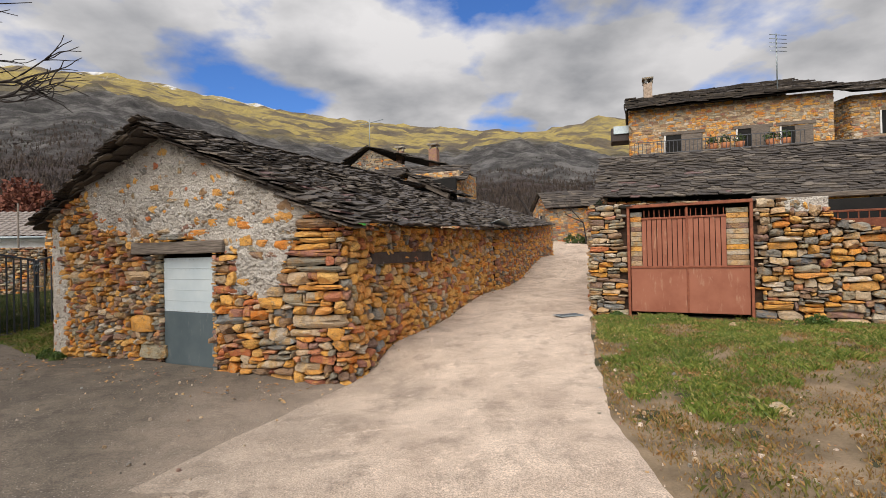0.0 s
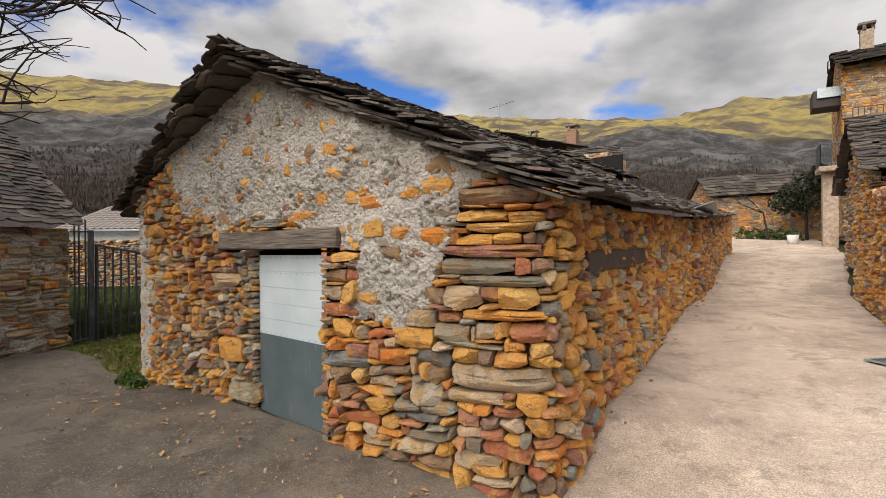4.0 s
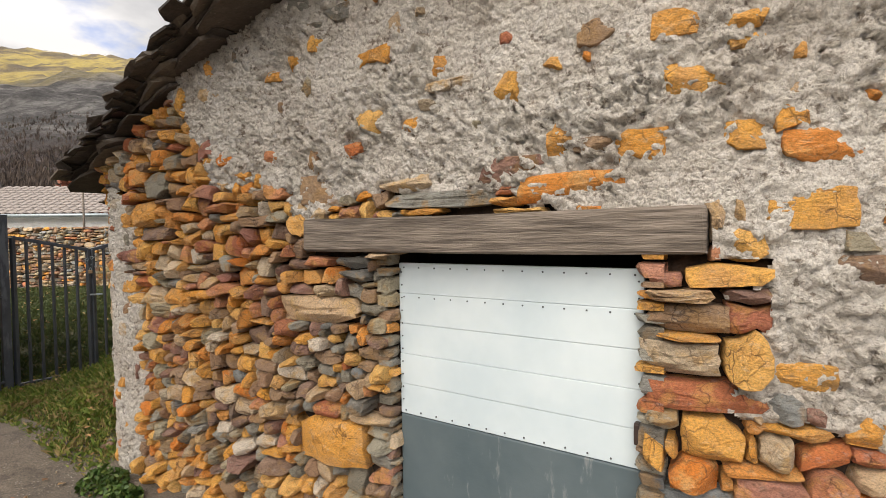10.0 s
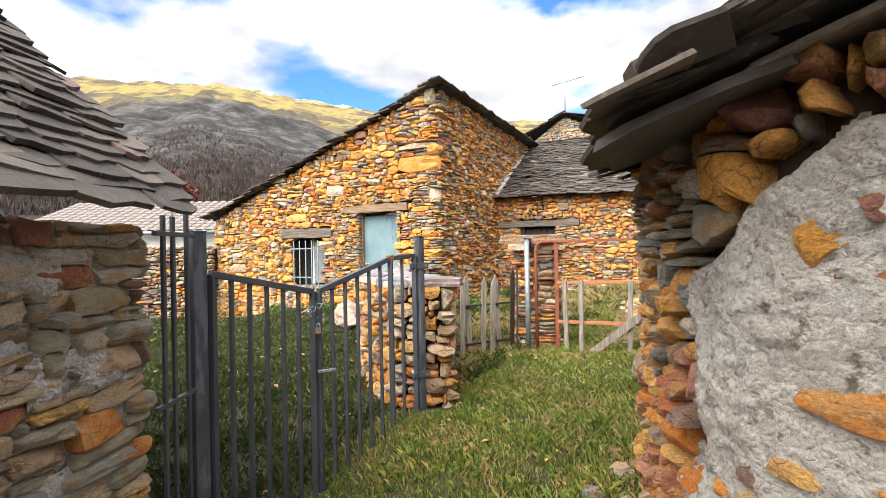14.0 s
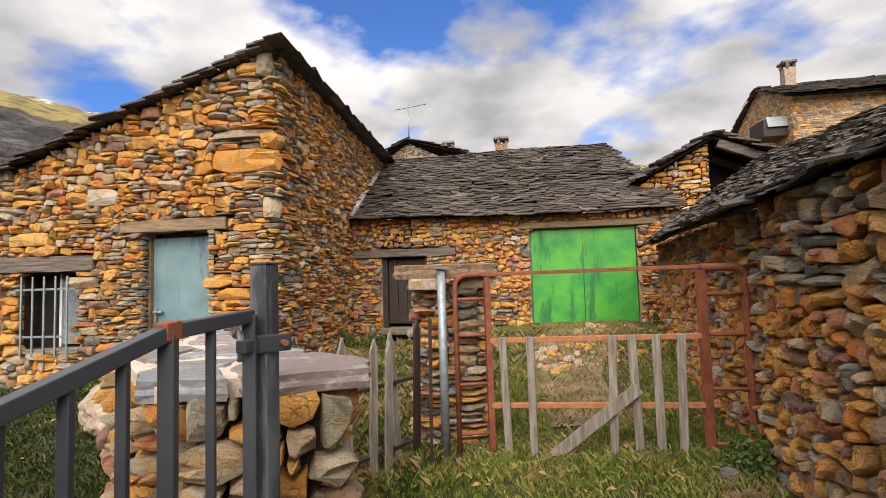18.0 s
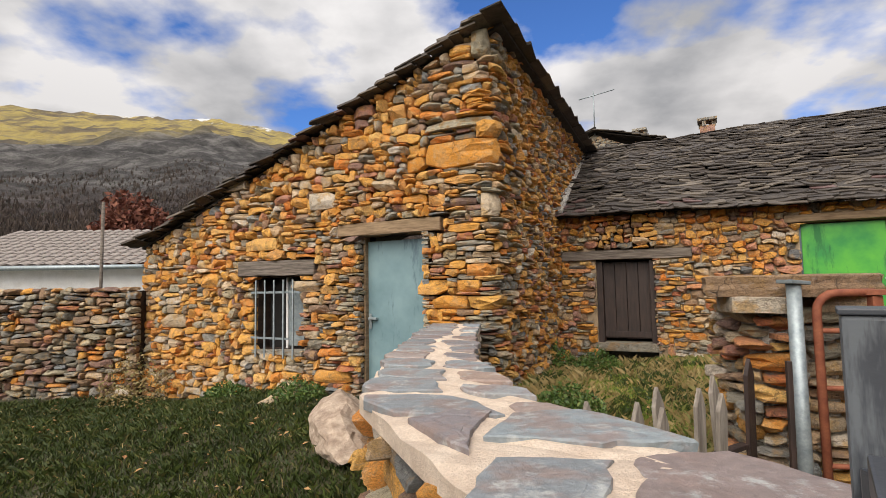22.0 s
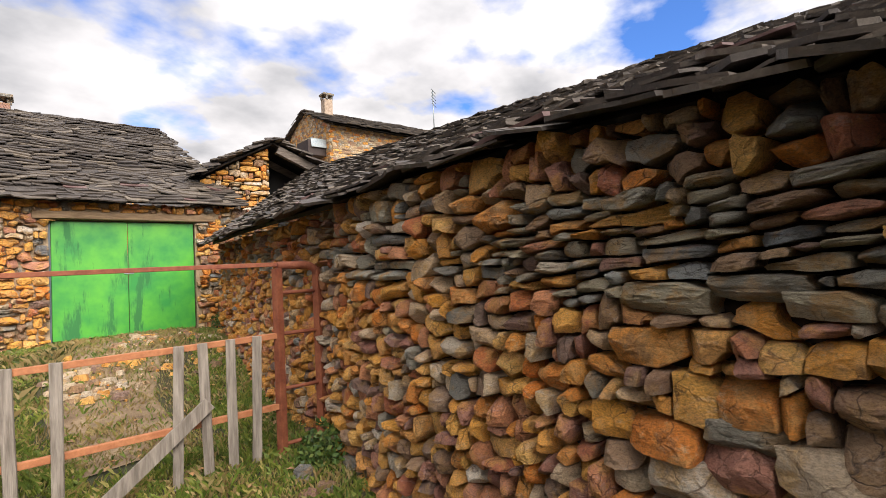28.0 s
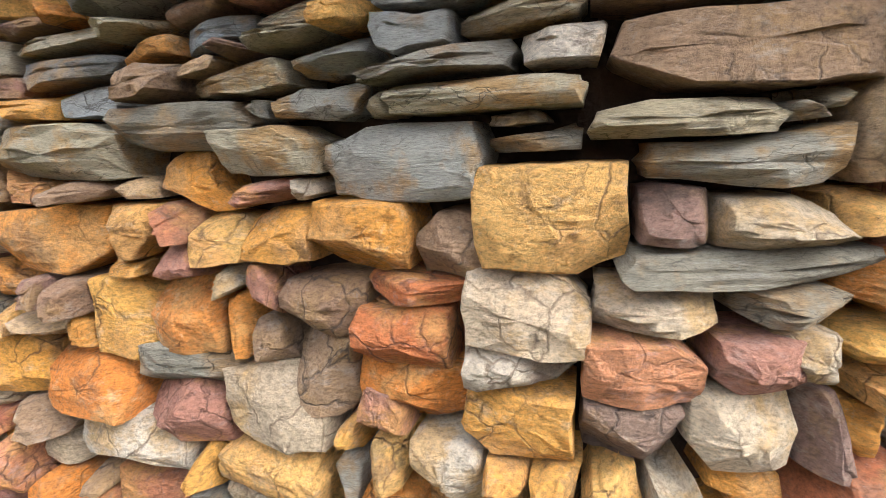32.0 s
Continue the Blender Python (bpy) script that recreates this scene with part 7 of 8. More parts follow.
slate_house, _ = far_house("next_house", "stone house with blue-grey roof beside the upper house", [(21.2, 30), (21.4, 25.6), (29, 23.2)], 2.0, 9.3, [(5.6, 7.6, 7.2, 8.4)])
slate_roof("roof", [(20.9, 25.0, 9.3), (29.5, 22.3, 9.3)], [(21.6, 28.5, 10.7), (30, 26, 10.7)], slate_house, expose=0.3, width=(0.5, 1.0), seed=33)

gable, gl = far_house("gable_house", "grey slate-roofed stone house behind the barns", [(-8.6, 38.5), (-5.3, 36.0), (-0.4, 34.2), (1.4, 36.5)], 2.0, 7.7, style=(0.3, 0.7, 0.10, 0.2, (0.6, 0.4, 3.5, 1.6, 0.2, 1.2), 0.6, 0.03, 0.03), peaks=lambda s: 7.2 + max(0.0, 2.0 - abs(s - 4.2) * 0.5), bed=SLATE)
slate_roof("roof", [(-9.2, 38.3, 7.8), (-9.0, 42, 7.8)][::-1], [(-5.3, 35.6, 9.35), (-3.2, 41, 9.35)][::-1], gable, expose=0.35, width=(0.5, 1), seed=34)
slate_roof("roof", [(0.2, 33.6, 7.6), (2.6, 39.5, 7.6)], [(-5.3, 35.6, 9.35), (-3.2, 41, 9.35)], gable, expose=0.35, width=(0.5, 1), seed=35)
chimney(-0.5, 34.8, 7.6, 8.9, gable, 0.6, STONE[3])
chimney(-3.0, 36.4, 8.2, 9.1, gable, 0.5, STONE[3])
part("antenna_mast", tube_bm([(-5.2, 36, 9.1), (-5.2, 36, 11.4)], 0.03, 6), GALV, gable)
part("antenna_arm", tube_bm([(-5.9, 36, 11.0), (-4.2, 36, 11.4)], 0.025, 6), GALV, gable)
side_gable, sg = far_house("side_house", "stone gable end under slates below the grey roof", [(-3.5, 30.5), (-0.2, 29.0), (1.0, 28.5), (2.2, 31.5)], 2.0, 6.3)
slate_roof("roof", [(-5.5, 30.6, 5.9), (1.4, 27.7, 5.6)], [(-4.0, 33.8, 7.4), (1.9, 31.2, 7.1)], side_gable, expose=0.3, width=(0.5, 0.9), seed=36)

end_hut, eh = far_house("end_hut", "stone hut with slate roof closing the lane", [(7.45, 40.3), (8.25, 37.7), (14.3, 36.0), (15, 38.6)], 1.6, 4.75, [(1.1, 2.0, 2.6, 4.3)], (0.25, 0.6, 0.10, 0.2, (2.0, 1.0, 2.4, 2.6, 0.4, 0.8), 0.6, 0.04, 0.04),
                         peaks=lambda s: 4.7 + max(0.0, 1.3 - abs(s - 1.36) * 0.95))
slate_roof("roof", [(7.95, 37.35, 4.75), (14.5, 35.5, 4.75)], [(7.6, 38.95, 6.1), (14.6, 37.2, 6.1)], end_hut, expose=0.28, width=(0.5, 0.9), seed=37)
slate_roof("roof", [(15.2, 39.0, 4.75), (7.3, 40.7, 4.75)], [(14.6, 37.2, 6.1), (7.6, 38.95, 6.1)], end_hut, expose=0.4, width=(0.5, 0.9), seed=38)
bush = thing("ivy_bush", "dark evergreen bush over the wall at the lane's head", "bush")
part("stem", tube_bm([(12.4, 35.3, 1.8), (12.3, 35.2, 3.4), (12.5, 35.1, 4.8)], 0.09, 6, 0.04), BARK, bush)
for c, r_, k in (((12.3, 35.1, 4.6), (1.3, 0.9, 1.2), 1), ((11.4, 35.0, 4.2), (0.9, 0.7, 0.7), 2), ((12.9, 34.9, 5.4), (0.7, 0.6, 0.8), 3)):
    scatter_leaves("crown", c, r_, 900, 0.11, LEAF_DARK, bush, 60 + k)
weeds = thing("roadside_weeds", "low green weeds at the foot of the wall", "plant")
for k in range(5):
    c = (9.3 + 0.55 * k, 35.6 - 0.22 * k, float(gz(9.3 + 0.55 * k, 35.6 - 0.22 * k)) + 0.25)
    scatter_leaves("clump", c, (0.5, 0.4, 0.45), 260, 0.09, LEAF_GREEN, weeds, 70 + k)
lane_wall = thing("lane_wall", "rough dry-stone wall at the head of the lane", "wall")
LW = Line([(15.5, 37.5), (11.5, 29.0), (9.6, 24.5), (6.4, 17.2)], 0.1)
lb = core("body", LW, 0, LW.L, lambda s: 0.3, lambda s: 3.0, SHADED_CLAY, lane_wall, 0.4, 0.3)
P_, T_, Q_ = pack(LW, 0, LW.L, lambda s: 0.6, lambda s: 3.0, lambda s, z: (0.25, 0.6, 0.10, 0.2, (2.0, 1.0, 2.4, 2.6, 0.4, 0.8), 0.6, 0.04, 0.04), RNG)
lay_stones(lb, LW, P_, T_, Q_, RNG)
post = thing("concrete_post", "tall pale concrete post beside the lane", "post")
part("shaft", box_bm((0.55, 0.5, 3.7), (10.2, 28.05, 2.95), (0, 0, -18), 0.03), SAND, post)
landing = thing("landing", "small raised landing with thin iron railing on a post", "landing")
part("slab", box_bm((1.3, 1.5, 0.2), (10.4, 28.0, 4.9), (0, 0, -18), 0.02), SAND, landing)
for z in (5.15, 5.95):
    part("railing", bar_bm(Vector((9.62, 27.5, z)), Vector((10.8, 27.12, z)), 0.04), IRON, landing)
    part("railing", bar_bm(Vector((9.62, 27.5, z)), Vector((10.02, 28.75, z)), 0.04), IRON, landing)
for k in range(11):
    u = k / 10
    part("baluster", bar_bm(Vector((9.62 + 1.18 * u, 27.5 - 0.38 * u, 5.0)), Vector((9.62 + 1.18 * u, 27.5 - 0.38 * u, 5.95)), 0.025), IRON, landing)
    part("baluster", bar_bm(Vector((9.62 + 0.4 * u, 27.5 + 1.25 * u, 5.0)), Vector((9.62 + 0.4 * u, 27.5 + 1.25 * u, 5.95)), 0.025), IRON, landing)
bucket = thing("white_bucket", "white plastic bucket on the lane edge", "bucket")
part("body", tube_bm([(9.75, 30.5, float(gz(9.75, 30.5)) + 0.03), (9.75, 30.5, float(gz(9.75, 30.5)) + 0.5)], 0.22, 14, 0.26), WHITEWASH, bucket)
grate = thing("drain_grate", "square grey metal drain grate in the lane", "drain")
gx, gy = 2.47, 9.82
part("frame", box_bm((0.52, 0.3, 0.02), (gx, gy, float(gz(gx, gy)) + 0.05), (0, 0, 18), 0.004), GALV, grate)
for k in range(8):
    part("slot", box_bm((0.025, 0.22, 0.012), (gx - 0.2 + 0.057 * k, gy - 0.065 + 0.0185 * k, float(gz(gx, gy)) + 0.06), (0, 0, 18), 0.002), IRON, grate)


# ---- field wall, white house and bush beyond the yard ----
field_wall = thing("dry_stone_wall", "grey-brown dry-stone field wall beside the house", "wall")
FW = Line([(-24, 14.5), (-19.5, 18.3), (-15.4, 19.0)], 0.1)
fb = core("body", FW, 0, FW.L, lambda s: -0.3, lambda s: 2.02, SHADED_CLAY, field_wall, 0.4, 0.3)
P_, T_, Q_ = pack(FW, 0, FW.L, lambda s: 0.0, lambda s: 2.08, lambda s, z: (0.14, 0.42, 0.05, 0.15, (1.0, 0.3, 2.0, 3.2, 0.9, 2.2), 0.8, 0.065, 0.1), RNG)
lay_stones(fb, FW, P_, T_, Q_, RNG, lambda s, z: True, limit=120)
white = thing("white_house", "low white rendered house with grey-brown tiled roof", "house")
part("wall", box_bm((9, 7, 4.0), (-24.5, 29.5, 0.85), (0, 0, 12), 0.02), WHITEWASH, white)
tiles = []
for r in range(11):
    for c in range(26):
        tiles.append((c, r))
bm = bmesh.new()
for c, r in tiles:
    x, y = -5.0 + c * 0.39, -4.0 + r * 0.42
    z = 2.85 + 0.36 * (y + 4.0)
    prev = None
    for k in range(5):
        t = math.pi * k / 4
        a = bm.verts.new((x + 0.19 * math.cos(t), y, z + 0.1 * math.sin(t)))
        b = bm.verts.new((x + 0.19 * math.cos(t), y + 0.44, z + 0.1 * math.sin(t) + 0.135))
        if prev:
            bm.faces.new((prev[0], a, b, prev[1]))
        prev = (a, b)
bm.transform(pose(-24.5, 29.5, 0, 0, 0, 12))
tl = part("roof_tiles", bm, CLAY_TILE, white, "curved grey-brown roof tiles"); tl["kind"] = "stuff"
part("gutter", tube_bm([pose(-24.5, 29.5, 0, 0, 0, 12) @ Vector((-5, -4.05, 2.8)), pose(-24.5, 29.5, 0, 0, 0, 12) @ Vector((5.2, -4.05, 2.8))], 0.08, 8), GALV, white)
pole = thing("wooden_pole", "thin grey wooden pole behind the field wall", "pole")
part("shaft", tube_bm([(-18.6, 21.6, 0), (-18.6, 21.6, 4.1)], 0.035, 8), WOOD, pole)


bush = thing("russet_bush", "rounded russet-leaved bush behind the white house", "bush")
part("trunk", tube_bm([(-31, 37.1, 0), (-31, 37.1, 4.4)], 0.14, 8, 0.06), BARK, bush)
scatter_leaves("crown", (-31, 37.1, 5.2), (2.3, 2.3, 2.3), 4200, 0.17, LEAF_RED, bush, 3)


# ---- bare trees ----
def bare_tree(name, label, base, height, seed, spread=0.55, lean=(0, 0), levels=5, r0=0.11, forks=3, trunk=None, keep=None):
    t = thing(name, label, "tree")
    r = random.Random(seed)
    bm = bmesh.new()
    parts = []

    def grow(p, d, length, rad, lvl):
        if lvl == 1 and trunk:
            length = height * 0.25
        pts = [p]
        dd = d.copy()
        for _ in range(4):
            dd = (dd + Vector((r.uniform(-1, 1), r.uniform(-1, 1), r.uniform(-0.7, 0.8))) * (0.16 if lvl < 2 else 0.36)).normalized()
            pts.append(pts[-1] + dd * length / 4)
        parts.append((pts, rad, rad * 0.6, lvl))
        if lvl >= levels:
            return
        for k in range(forks + (lvl > 1)):
            i = r.choice((2, 3, 4)) if k else 4
            side = Vector((r.uniform(-1, 1), r.uniform(-1, 1), r.uniform(-0.35, 0.6))).normalized()
            grow(pts[i], (dd * (1 - spread) + side * spread + Vector((lean[0], lean[1], 0)) * 0.2).normalized(), length * r.uniform(0.6, 0.82), rad * 0.58, lvl + 1)
    grow(Vector(base), Vector((lean[0] * 0.3, lean[1] * 0.3, 1)).normalized(), trunk or height * 0.32, r0, 0)
    for sel, nm in ((lambda l: l == 0, "trunk"), (lambda l: 0 < l < 3, "limbs"), (lambda l: l >= 3, "twigs")):
        V, F = [], []
        for pts, ra, rb, lvl in parts:
            if not sel(lvl) or keep and lvl and not all(keep(p) for p in pts):
                continue
            sides = 8 if lvl < 2 else 4
            o = len(V)
            for i, p in enumerate(pts):
                d = (pts[min(i + 1, 4)] - pts[max(i - 1, 0)]).normalized()
                x = d.orthogonal().normalized(); y = d.cross(x)
                rad = max(ra + (rb - ra) * i / 4, 0.0035)
                V += [tuple(p + (x * math.cos(2 * math.pi * k / sides) + y * math.sin(2 * math.pi * k / sides)) * rad) for k in range(sides)]
            for i in range(4):
                for k in range(sides):
                    F.append((o + i * sides + k, o + i * sides + (k + 1) % sides, o + (i + 1) * sides + (k + 1) % sides, o + (i + 1) * sides + k))
        if V:
            ob = mesh_object(nm, V, F, BARK, t, smooth=True)
            if nm == "twigs":
                ob["kind"] = "stuff"
    return t


bare_tree("bare_tree", "dark bare-branched tree reaching over the lane", (-8.9, 4.6, -0.3), 7.6, 4, 0.55, (0.9, 0.4), 5, 0.13, 4, 3.6, keep=lambda p: p.z > 1.8 + 0.58 * (p.y - 5.1) if p.y > 5.1 else p.z > 2.75 or p.x < -6.6)
bare_tree("bare_tree", "slender bare winter tree before the far hut", (9.9, 34.0, 1.85), 5.0, 12, 0.5, (0, 0), 4, 0.07, 2)
far_tree = bare_tree("bare_tree", "bare grey winter tree on the wooded slope", (0, 0, 0), 11, 9, 0.5, (0, 0), 4, 0.16, 2)
far_tree.location = (-60, 120, float(terrain_height(np.array(-60.0), np.array(120.0))))
rt = random.Random(5)
for k in range(70):
    az = radians(rt.uniform(-62, 22))
    r = rt.uniform(70, 190)
    x, y = -2 + r * math.sin(az), 8 + r * math.cos(az)
    z = float(terrain_height(np.array(x), np.array(y)))
    s = rt.uniform(0.6, 1.3)
    copy_thing(far_tree, pose(x, y, z, 0, 0, rt.uniform(0, 360)))


# ---- grass ----
def inside(x, y, poly):
    p = np.array(poly)
    c = np.zeros(x.shape, bool)
    for (x0, y0), (x1, y1) in zip(p, np.roll(p, -1, 0)):
        c ^= ((y0 > y) != (y1 > y)) & (x < (x1 - x0) * (y - y0) / (y1 - y0 + 1e-12) + x0)
    return c


def grass(name, poly, count, height, material, label, seed, patch=0.0, fray=0.0, bare=None):
    r = np.random.RandomState(seed)
    p = np.array(poly)
    lo, hi = p.min(0), p.max(0)
    q = r.uniform(lo, hi, (count * 3, 2))
    shift = fray * wave(q[:, 0], q[:, 1], seed + 5, 5, 1.6) * np.clip(q[:, 0] - np.interp(q[:, 1], [0, 4.8, 6.9, 9.6], [1.6, 1.65, 2.15, 2.9]) - 0.2, 0, 1)
    ok = inside(q[:, 0] + shift, q[:, 1] + shift, poly) & (wave(q[:, 0], q[:, 1], seed, 4, 1.6) > patch + r.uniform(-0.25, 0.25, len(q)))
    if bare:
        ok &= ~inside(q[:, 0] + 0.2 * wave(q[:, 0], q[:, 1], 8, 3, 0.8), q[:, 1], bare) | (r.random(len(q)) < 0.12)
    q = q[ok][:count]
    n = len(q)
    h = height * r.uniform(0.4, 1.3, n) * (1 + 0.4 * wave(q[:, 0], q[:, 1], seed + 1, 3, 0.7))
    a = r.uniform(0, 6.283, n)
    w = 0.0045 * r.uniform(0.6, 1.6, n)
    lean = r.uniform(0.2, 1.0, n) * h
    z = gz(q[:, 0], q[:, 1])
    ca, sa = np.cos(a), np.sin(a)
    b = a + r.uniform(0.8, 2.2, n)
    V = np.stack([np.stack([q[:, 0] - ca * w, q[:, 1] - sa * w, z - 0.01], -1), np.stack([q[:, 0] + ca * w, q[:, 1] + sa * w, z - 0.01], -1),
                  np.stack([q[:, 0] + np.cos(b) * lean * 0.35 + ca * w * 0.7, q[:, 1] + np.sin(b) * lean * 0.35 + sa * w * 0.7, z + h * 0.6], -1),
                  np.stack([q[:, 0] + np.cos(b) * lean, q[:, 1] + np.sin(b) * lean, z + h * 0.85], -1)], 1).reshape(-1, 3)
    i = np.arange(n) * 4
    F = np.stack([i, i + 1, i + 2, i + 3], -1)
    ob = mesh_object(name, V, F, material)
    return tagged(ob, label, "grass", kind="stuff")


def blade_material(name, stops):
    k = Nodes(name, 0.6)
    col = k.ramp(k.n("NewGeometry").outputs["Random Per Island"], stops)
    col = k.mix(0.6, col, k.ramp(k.noise(1.3, 4), [(0.3, (0.6, 0.65, 0.5)), (0.7, (1.3, 1.2, 1.0))]), "MULTIPLY")
    return k.done(col)


FRESH = blade_material("fresh_grass", [(0, (0.065, 0.11, 0.014)), (0.45, (0.115, 0.17, 0.024)), (0.8, (0.19, 0.22, 0.04)), (1, (0.36, 0.29, 0.12))])
DEEP = blade_material("deep_green_grass", [(0, (0.018, 0.032, 0.004)), (0.5, (0.033, 0.056, 0.007)), (0.88, (0.058, 0.076, 0.011)), (1, (0.11, 0.09, 0.03))])
DRY = blade_material("dry_grass", [(0, (0.28, 0.20, 0.09)), (0.5, (0.20, 0.15, 0.06)), (0.8, (0.34, 0.26, 0.13)), (1, (0.14, 0.16, 0.04))])
MOSSY = blade_material("olive_grass", [(0, (0.07, 0.09, 0.016)), (0.5, (0.12, 0.125, 0.026)), (0.85, (0.19, 0.16, 0.045)), (1, (0.30, 0.20, 0.08))])
RUSSET = blade_material("russet_dry_grass", [(0, (0.22, 0.11, 0.035)), (0.4, (0.30, 0.17, 0.06)), (0.75, (0.17, 0.12, 0.035)), (1, (0.36, 0.24, 0.11))])
YARD = [(-9.55, 9.75), (-6.95, 8.5), (-7.1, 10.2), (-5.5, 13.6), (-3.2, 17.9), (-3.1, 18.9), (-8.2, 20.5), (-9.2, 17.4), (-9.0, 13.7), (-8.3, 12.3), (-8.9, 12.2), (-9.8, 10.4)]
GARDEN = [(-9.55, 10.3), (-8.95, 12.4), (-9.8, 13.6), (-10.2, 17.3), (-15.5, 19.0), (-20, 17), (-20, 12), (-12.5, 10.8)]
VERGE = [(1.5, -3), (1.62, 4.8), (2.12, 6.9), (2.86, 9.6), (3.4, 9.95), (5.6, 8.8), (11.5, 6.0), (13, -3)]
NOOK = [(-8.4, 12.9), (-7.7, 14.0), (-7.6, 15), (-5, 18.5), (-8.2, 20.4), (-9.1, 17.4), (-9.2, 15)]
TRODDEN = [(-6.6, 14.6), (-6.4, 15.6), (-6.0, 16.8), (-5.6, 18.0), (-5.0, 19.4), (-3.0, 18.8), (-4.0, 17.2), (-5.0, 16.0), (-5.7, 14.6)]
grass("grass", YARD, 95000, 0.065, FRESH, "short green grass in the yard", 51, -1.3, 0.0, TRODDEN)
grass("dry_grass", YARD, 34000, 0.06, DRY, "dry trampled grass in the yard", 52, -0.25)
grass("grass", GARDEN, 150000, 0.065, DEEP, "green garden grass behind the gate", 53, -1.4)
grass("dry_grass", GARDEN, 2500, 0.06, DRY, "dry grass in the garden", 54, 0.1)
VERGE_NEAR = [(1.95, 5.3), (2.2, 6.9), (2.92, 9.6), (3.4, 9.95), (5.6, 8.8), (11.5, 6.0), (11.5, 4.4), (6.5, 6.3), (4.6, 6.0), (3.5, 5.0), (2.2, 4.0)]
grass("grass", VERGE_NEAR, 70000, 0.06, FRESH, "green grass verge below the yard gate", 58, -0.3, 1.3)
grass("grass", VERGE, 40000, 0.05, MOSSY, "olive grass tufts by the lane", 55, 0.0)
grass("dry_grass", VERGE, 120000, 0.042, RUSSET, "russet dry grass on the verge", 56, -0.4)
grass("weeds", NOOK, 12000, 0.10, DEEP, "rank dark green weeds at the wall foot", 57, -0.3)
grass("dry_weeds", NOOK, 7000, 0.13, DRY, "tangled dry weeds at the wall foot", 59, -0.2)


# ---- stone door jambs ----
def jamb(line, s, z0, z1, side, parent, seed, deep=0.3):
    a, b = on_line(line, s, 0, 0.03), on_line(line, s, 0, -deep)
    if side < 0:
        a, b = b, a
    j = Line([(a.x, a.y), (b.x, b.y)], 0.0)
    r = np.random.RandomState(seed)
    P, T, Q = pack(j, 0, j.L, lambda v: z0, lambda v: z1, lambda v, z: (0.1, 0.32, 0.03, 0.09, (1.8, 0.8, 2.6, 1.6, 0.6, 1.6), 0.5, 0.02, 0.03), r)
    lay_stones(parent, j, P, T, Q, r)


jamb(WALL_A, S_D0, -0.2, DZ, 1, wall_f, 61, 0.05)
jamb(WALL_A, S_D1, -0.2, DZ, -1, wall_r, 62, 0.05)
jamb(CX, CD0, 0.5, CDZ, 1, cw2, 63, 0.1)
jamb(CX, CD1, 0.5, CDZ, -1, cw3, 64, 0.1)
jamb(DX, BD1, 0.95, 2.4, -1, d2, 65, 0.08)


# ---- loose stones, rubble, fallen leaves, weeds ----
def pebbles(name, poly, count, size, mats, label, seed, lift=0.03, patch=-9.0, category="gravel"):
    """Loose stones too small to count, strewn over the ground."""
    r = np.random.RandomState(seed)
    p = np.array(poly)
    q = r.uniform(p.min(0), p.max(0), (count * 4, 2))
    q = q[inside(q[:, 0], q[:, 1], poly) & (wave(q[:, 0], q[:, 1], seed, 4, 1.4) > patch)][:count]
    n = len(q)
    sz = size * (0.4 + r.random(n) ** 3 * 2.2)
    ring = np.linspace(0, 2 * math.pi, 6, endpoint=False)
    R = sz[:, None] * r.uniform(0.7, 1.2, (n, 6))
    a = ring[None] + r.uniform(0, 6, (n, 1))
    z = gz(q[:, 0], q[:, 1]) + lift
    x0, y0 = q[:, 0:1] + R * np.cos(a), q[:, 1:2] + R * np.sin(a)
    lo = np.stack([x0, y0, np.broadcast_to((z - 0.01)[:, None], x0.shape)], -1)
    hi = np.stack([q[:, 0:1] + 0.7 * R * np.cos(a), q[:, 1:2] + 0.7 * R * np.sin(a), (z + sz * 0.6)[:, None] * np.ones((1, 6)) + r.uniform(-0.1, 0.1, (n, 6)) * sz[:, None]], -1)
    V = np.concatenate([lo, hi], 1).reshape(-1, 3)
    F, idx = [], []
    for k in range(n):
        o = 12 * k
        F += [(o + i, o + (i + 1) % 6, o + 6 + (i + 1) % 6, o + 6 + i) for i in range(6)] + [tuple(range(o + 6, o + 12))]
    return tagged(mesh_object(name, V, F, mats, None, np.repeat(r.randint(0, len(mats), n), 7)), label, category, kind="stuff")


def leaves(name, poly, count, label, seed):
    r = np.random.RandomState(seed)
    p = np.array(poly)
    q = r.uniform(p.min(0), p.max(0), (count * 4, 2))
    q = q[inside(q[:, 0], q[:, 1], poly)][:count]
    n = len(q)
    a, sz = r.uniform(0, 6.28, n), r.uniform(0.015, 0.04, n)
    z = gz(q[:, 0], q[:, 1]) + r.uniform(0.035, 0.06, n)
    d, e = np.stack([np.cos(a), np.sin(a), r.uniform(-0.3, 0.3, n)], -1) * sz[:, None], np.stack([-np.sin(a), np.cos(a), r.uniform(-0.3, 0.3, n)], -1) * sz[:, None] * 0.6
    c = np.concatenate([q, z[:, None]], -1)
    up = np.array([0, 0, 0.008])
    V = np.stack([c - d, c + e + up, c + d, c - e + up], 1).reshape(-1, 3)
    return tagged(mesh_object(name, V, np.arange(4 * n).reshape(-1, 4), LEAF_FALLEN), label, "leaves", kind="stuff")


k_ = Nodes("fallen_leaf", 0.8)
LEAF_FALLEN = k_.done(k_.ramp(k_.n("NewGeometry").outputs["Random Per Island"], [(0, (0.30, 0.13, 0.05)), (0.5, (0.42, 0.26, 0.11)), (1, (0.22, 0.12, 0.07))]))
PEB = [STONE[4], STONE[2], STONE[3], ROAD]
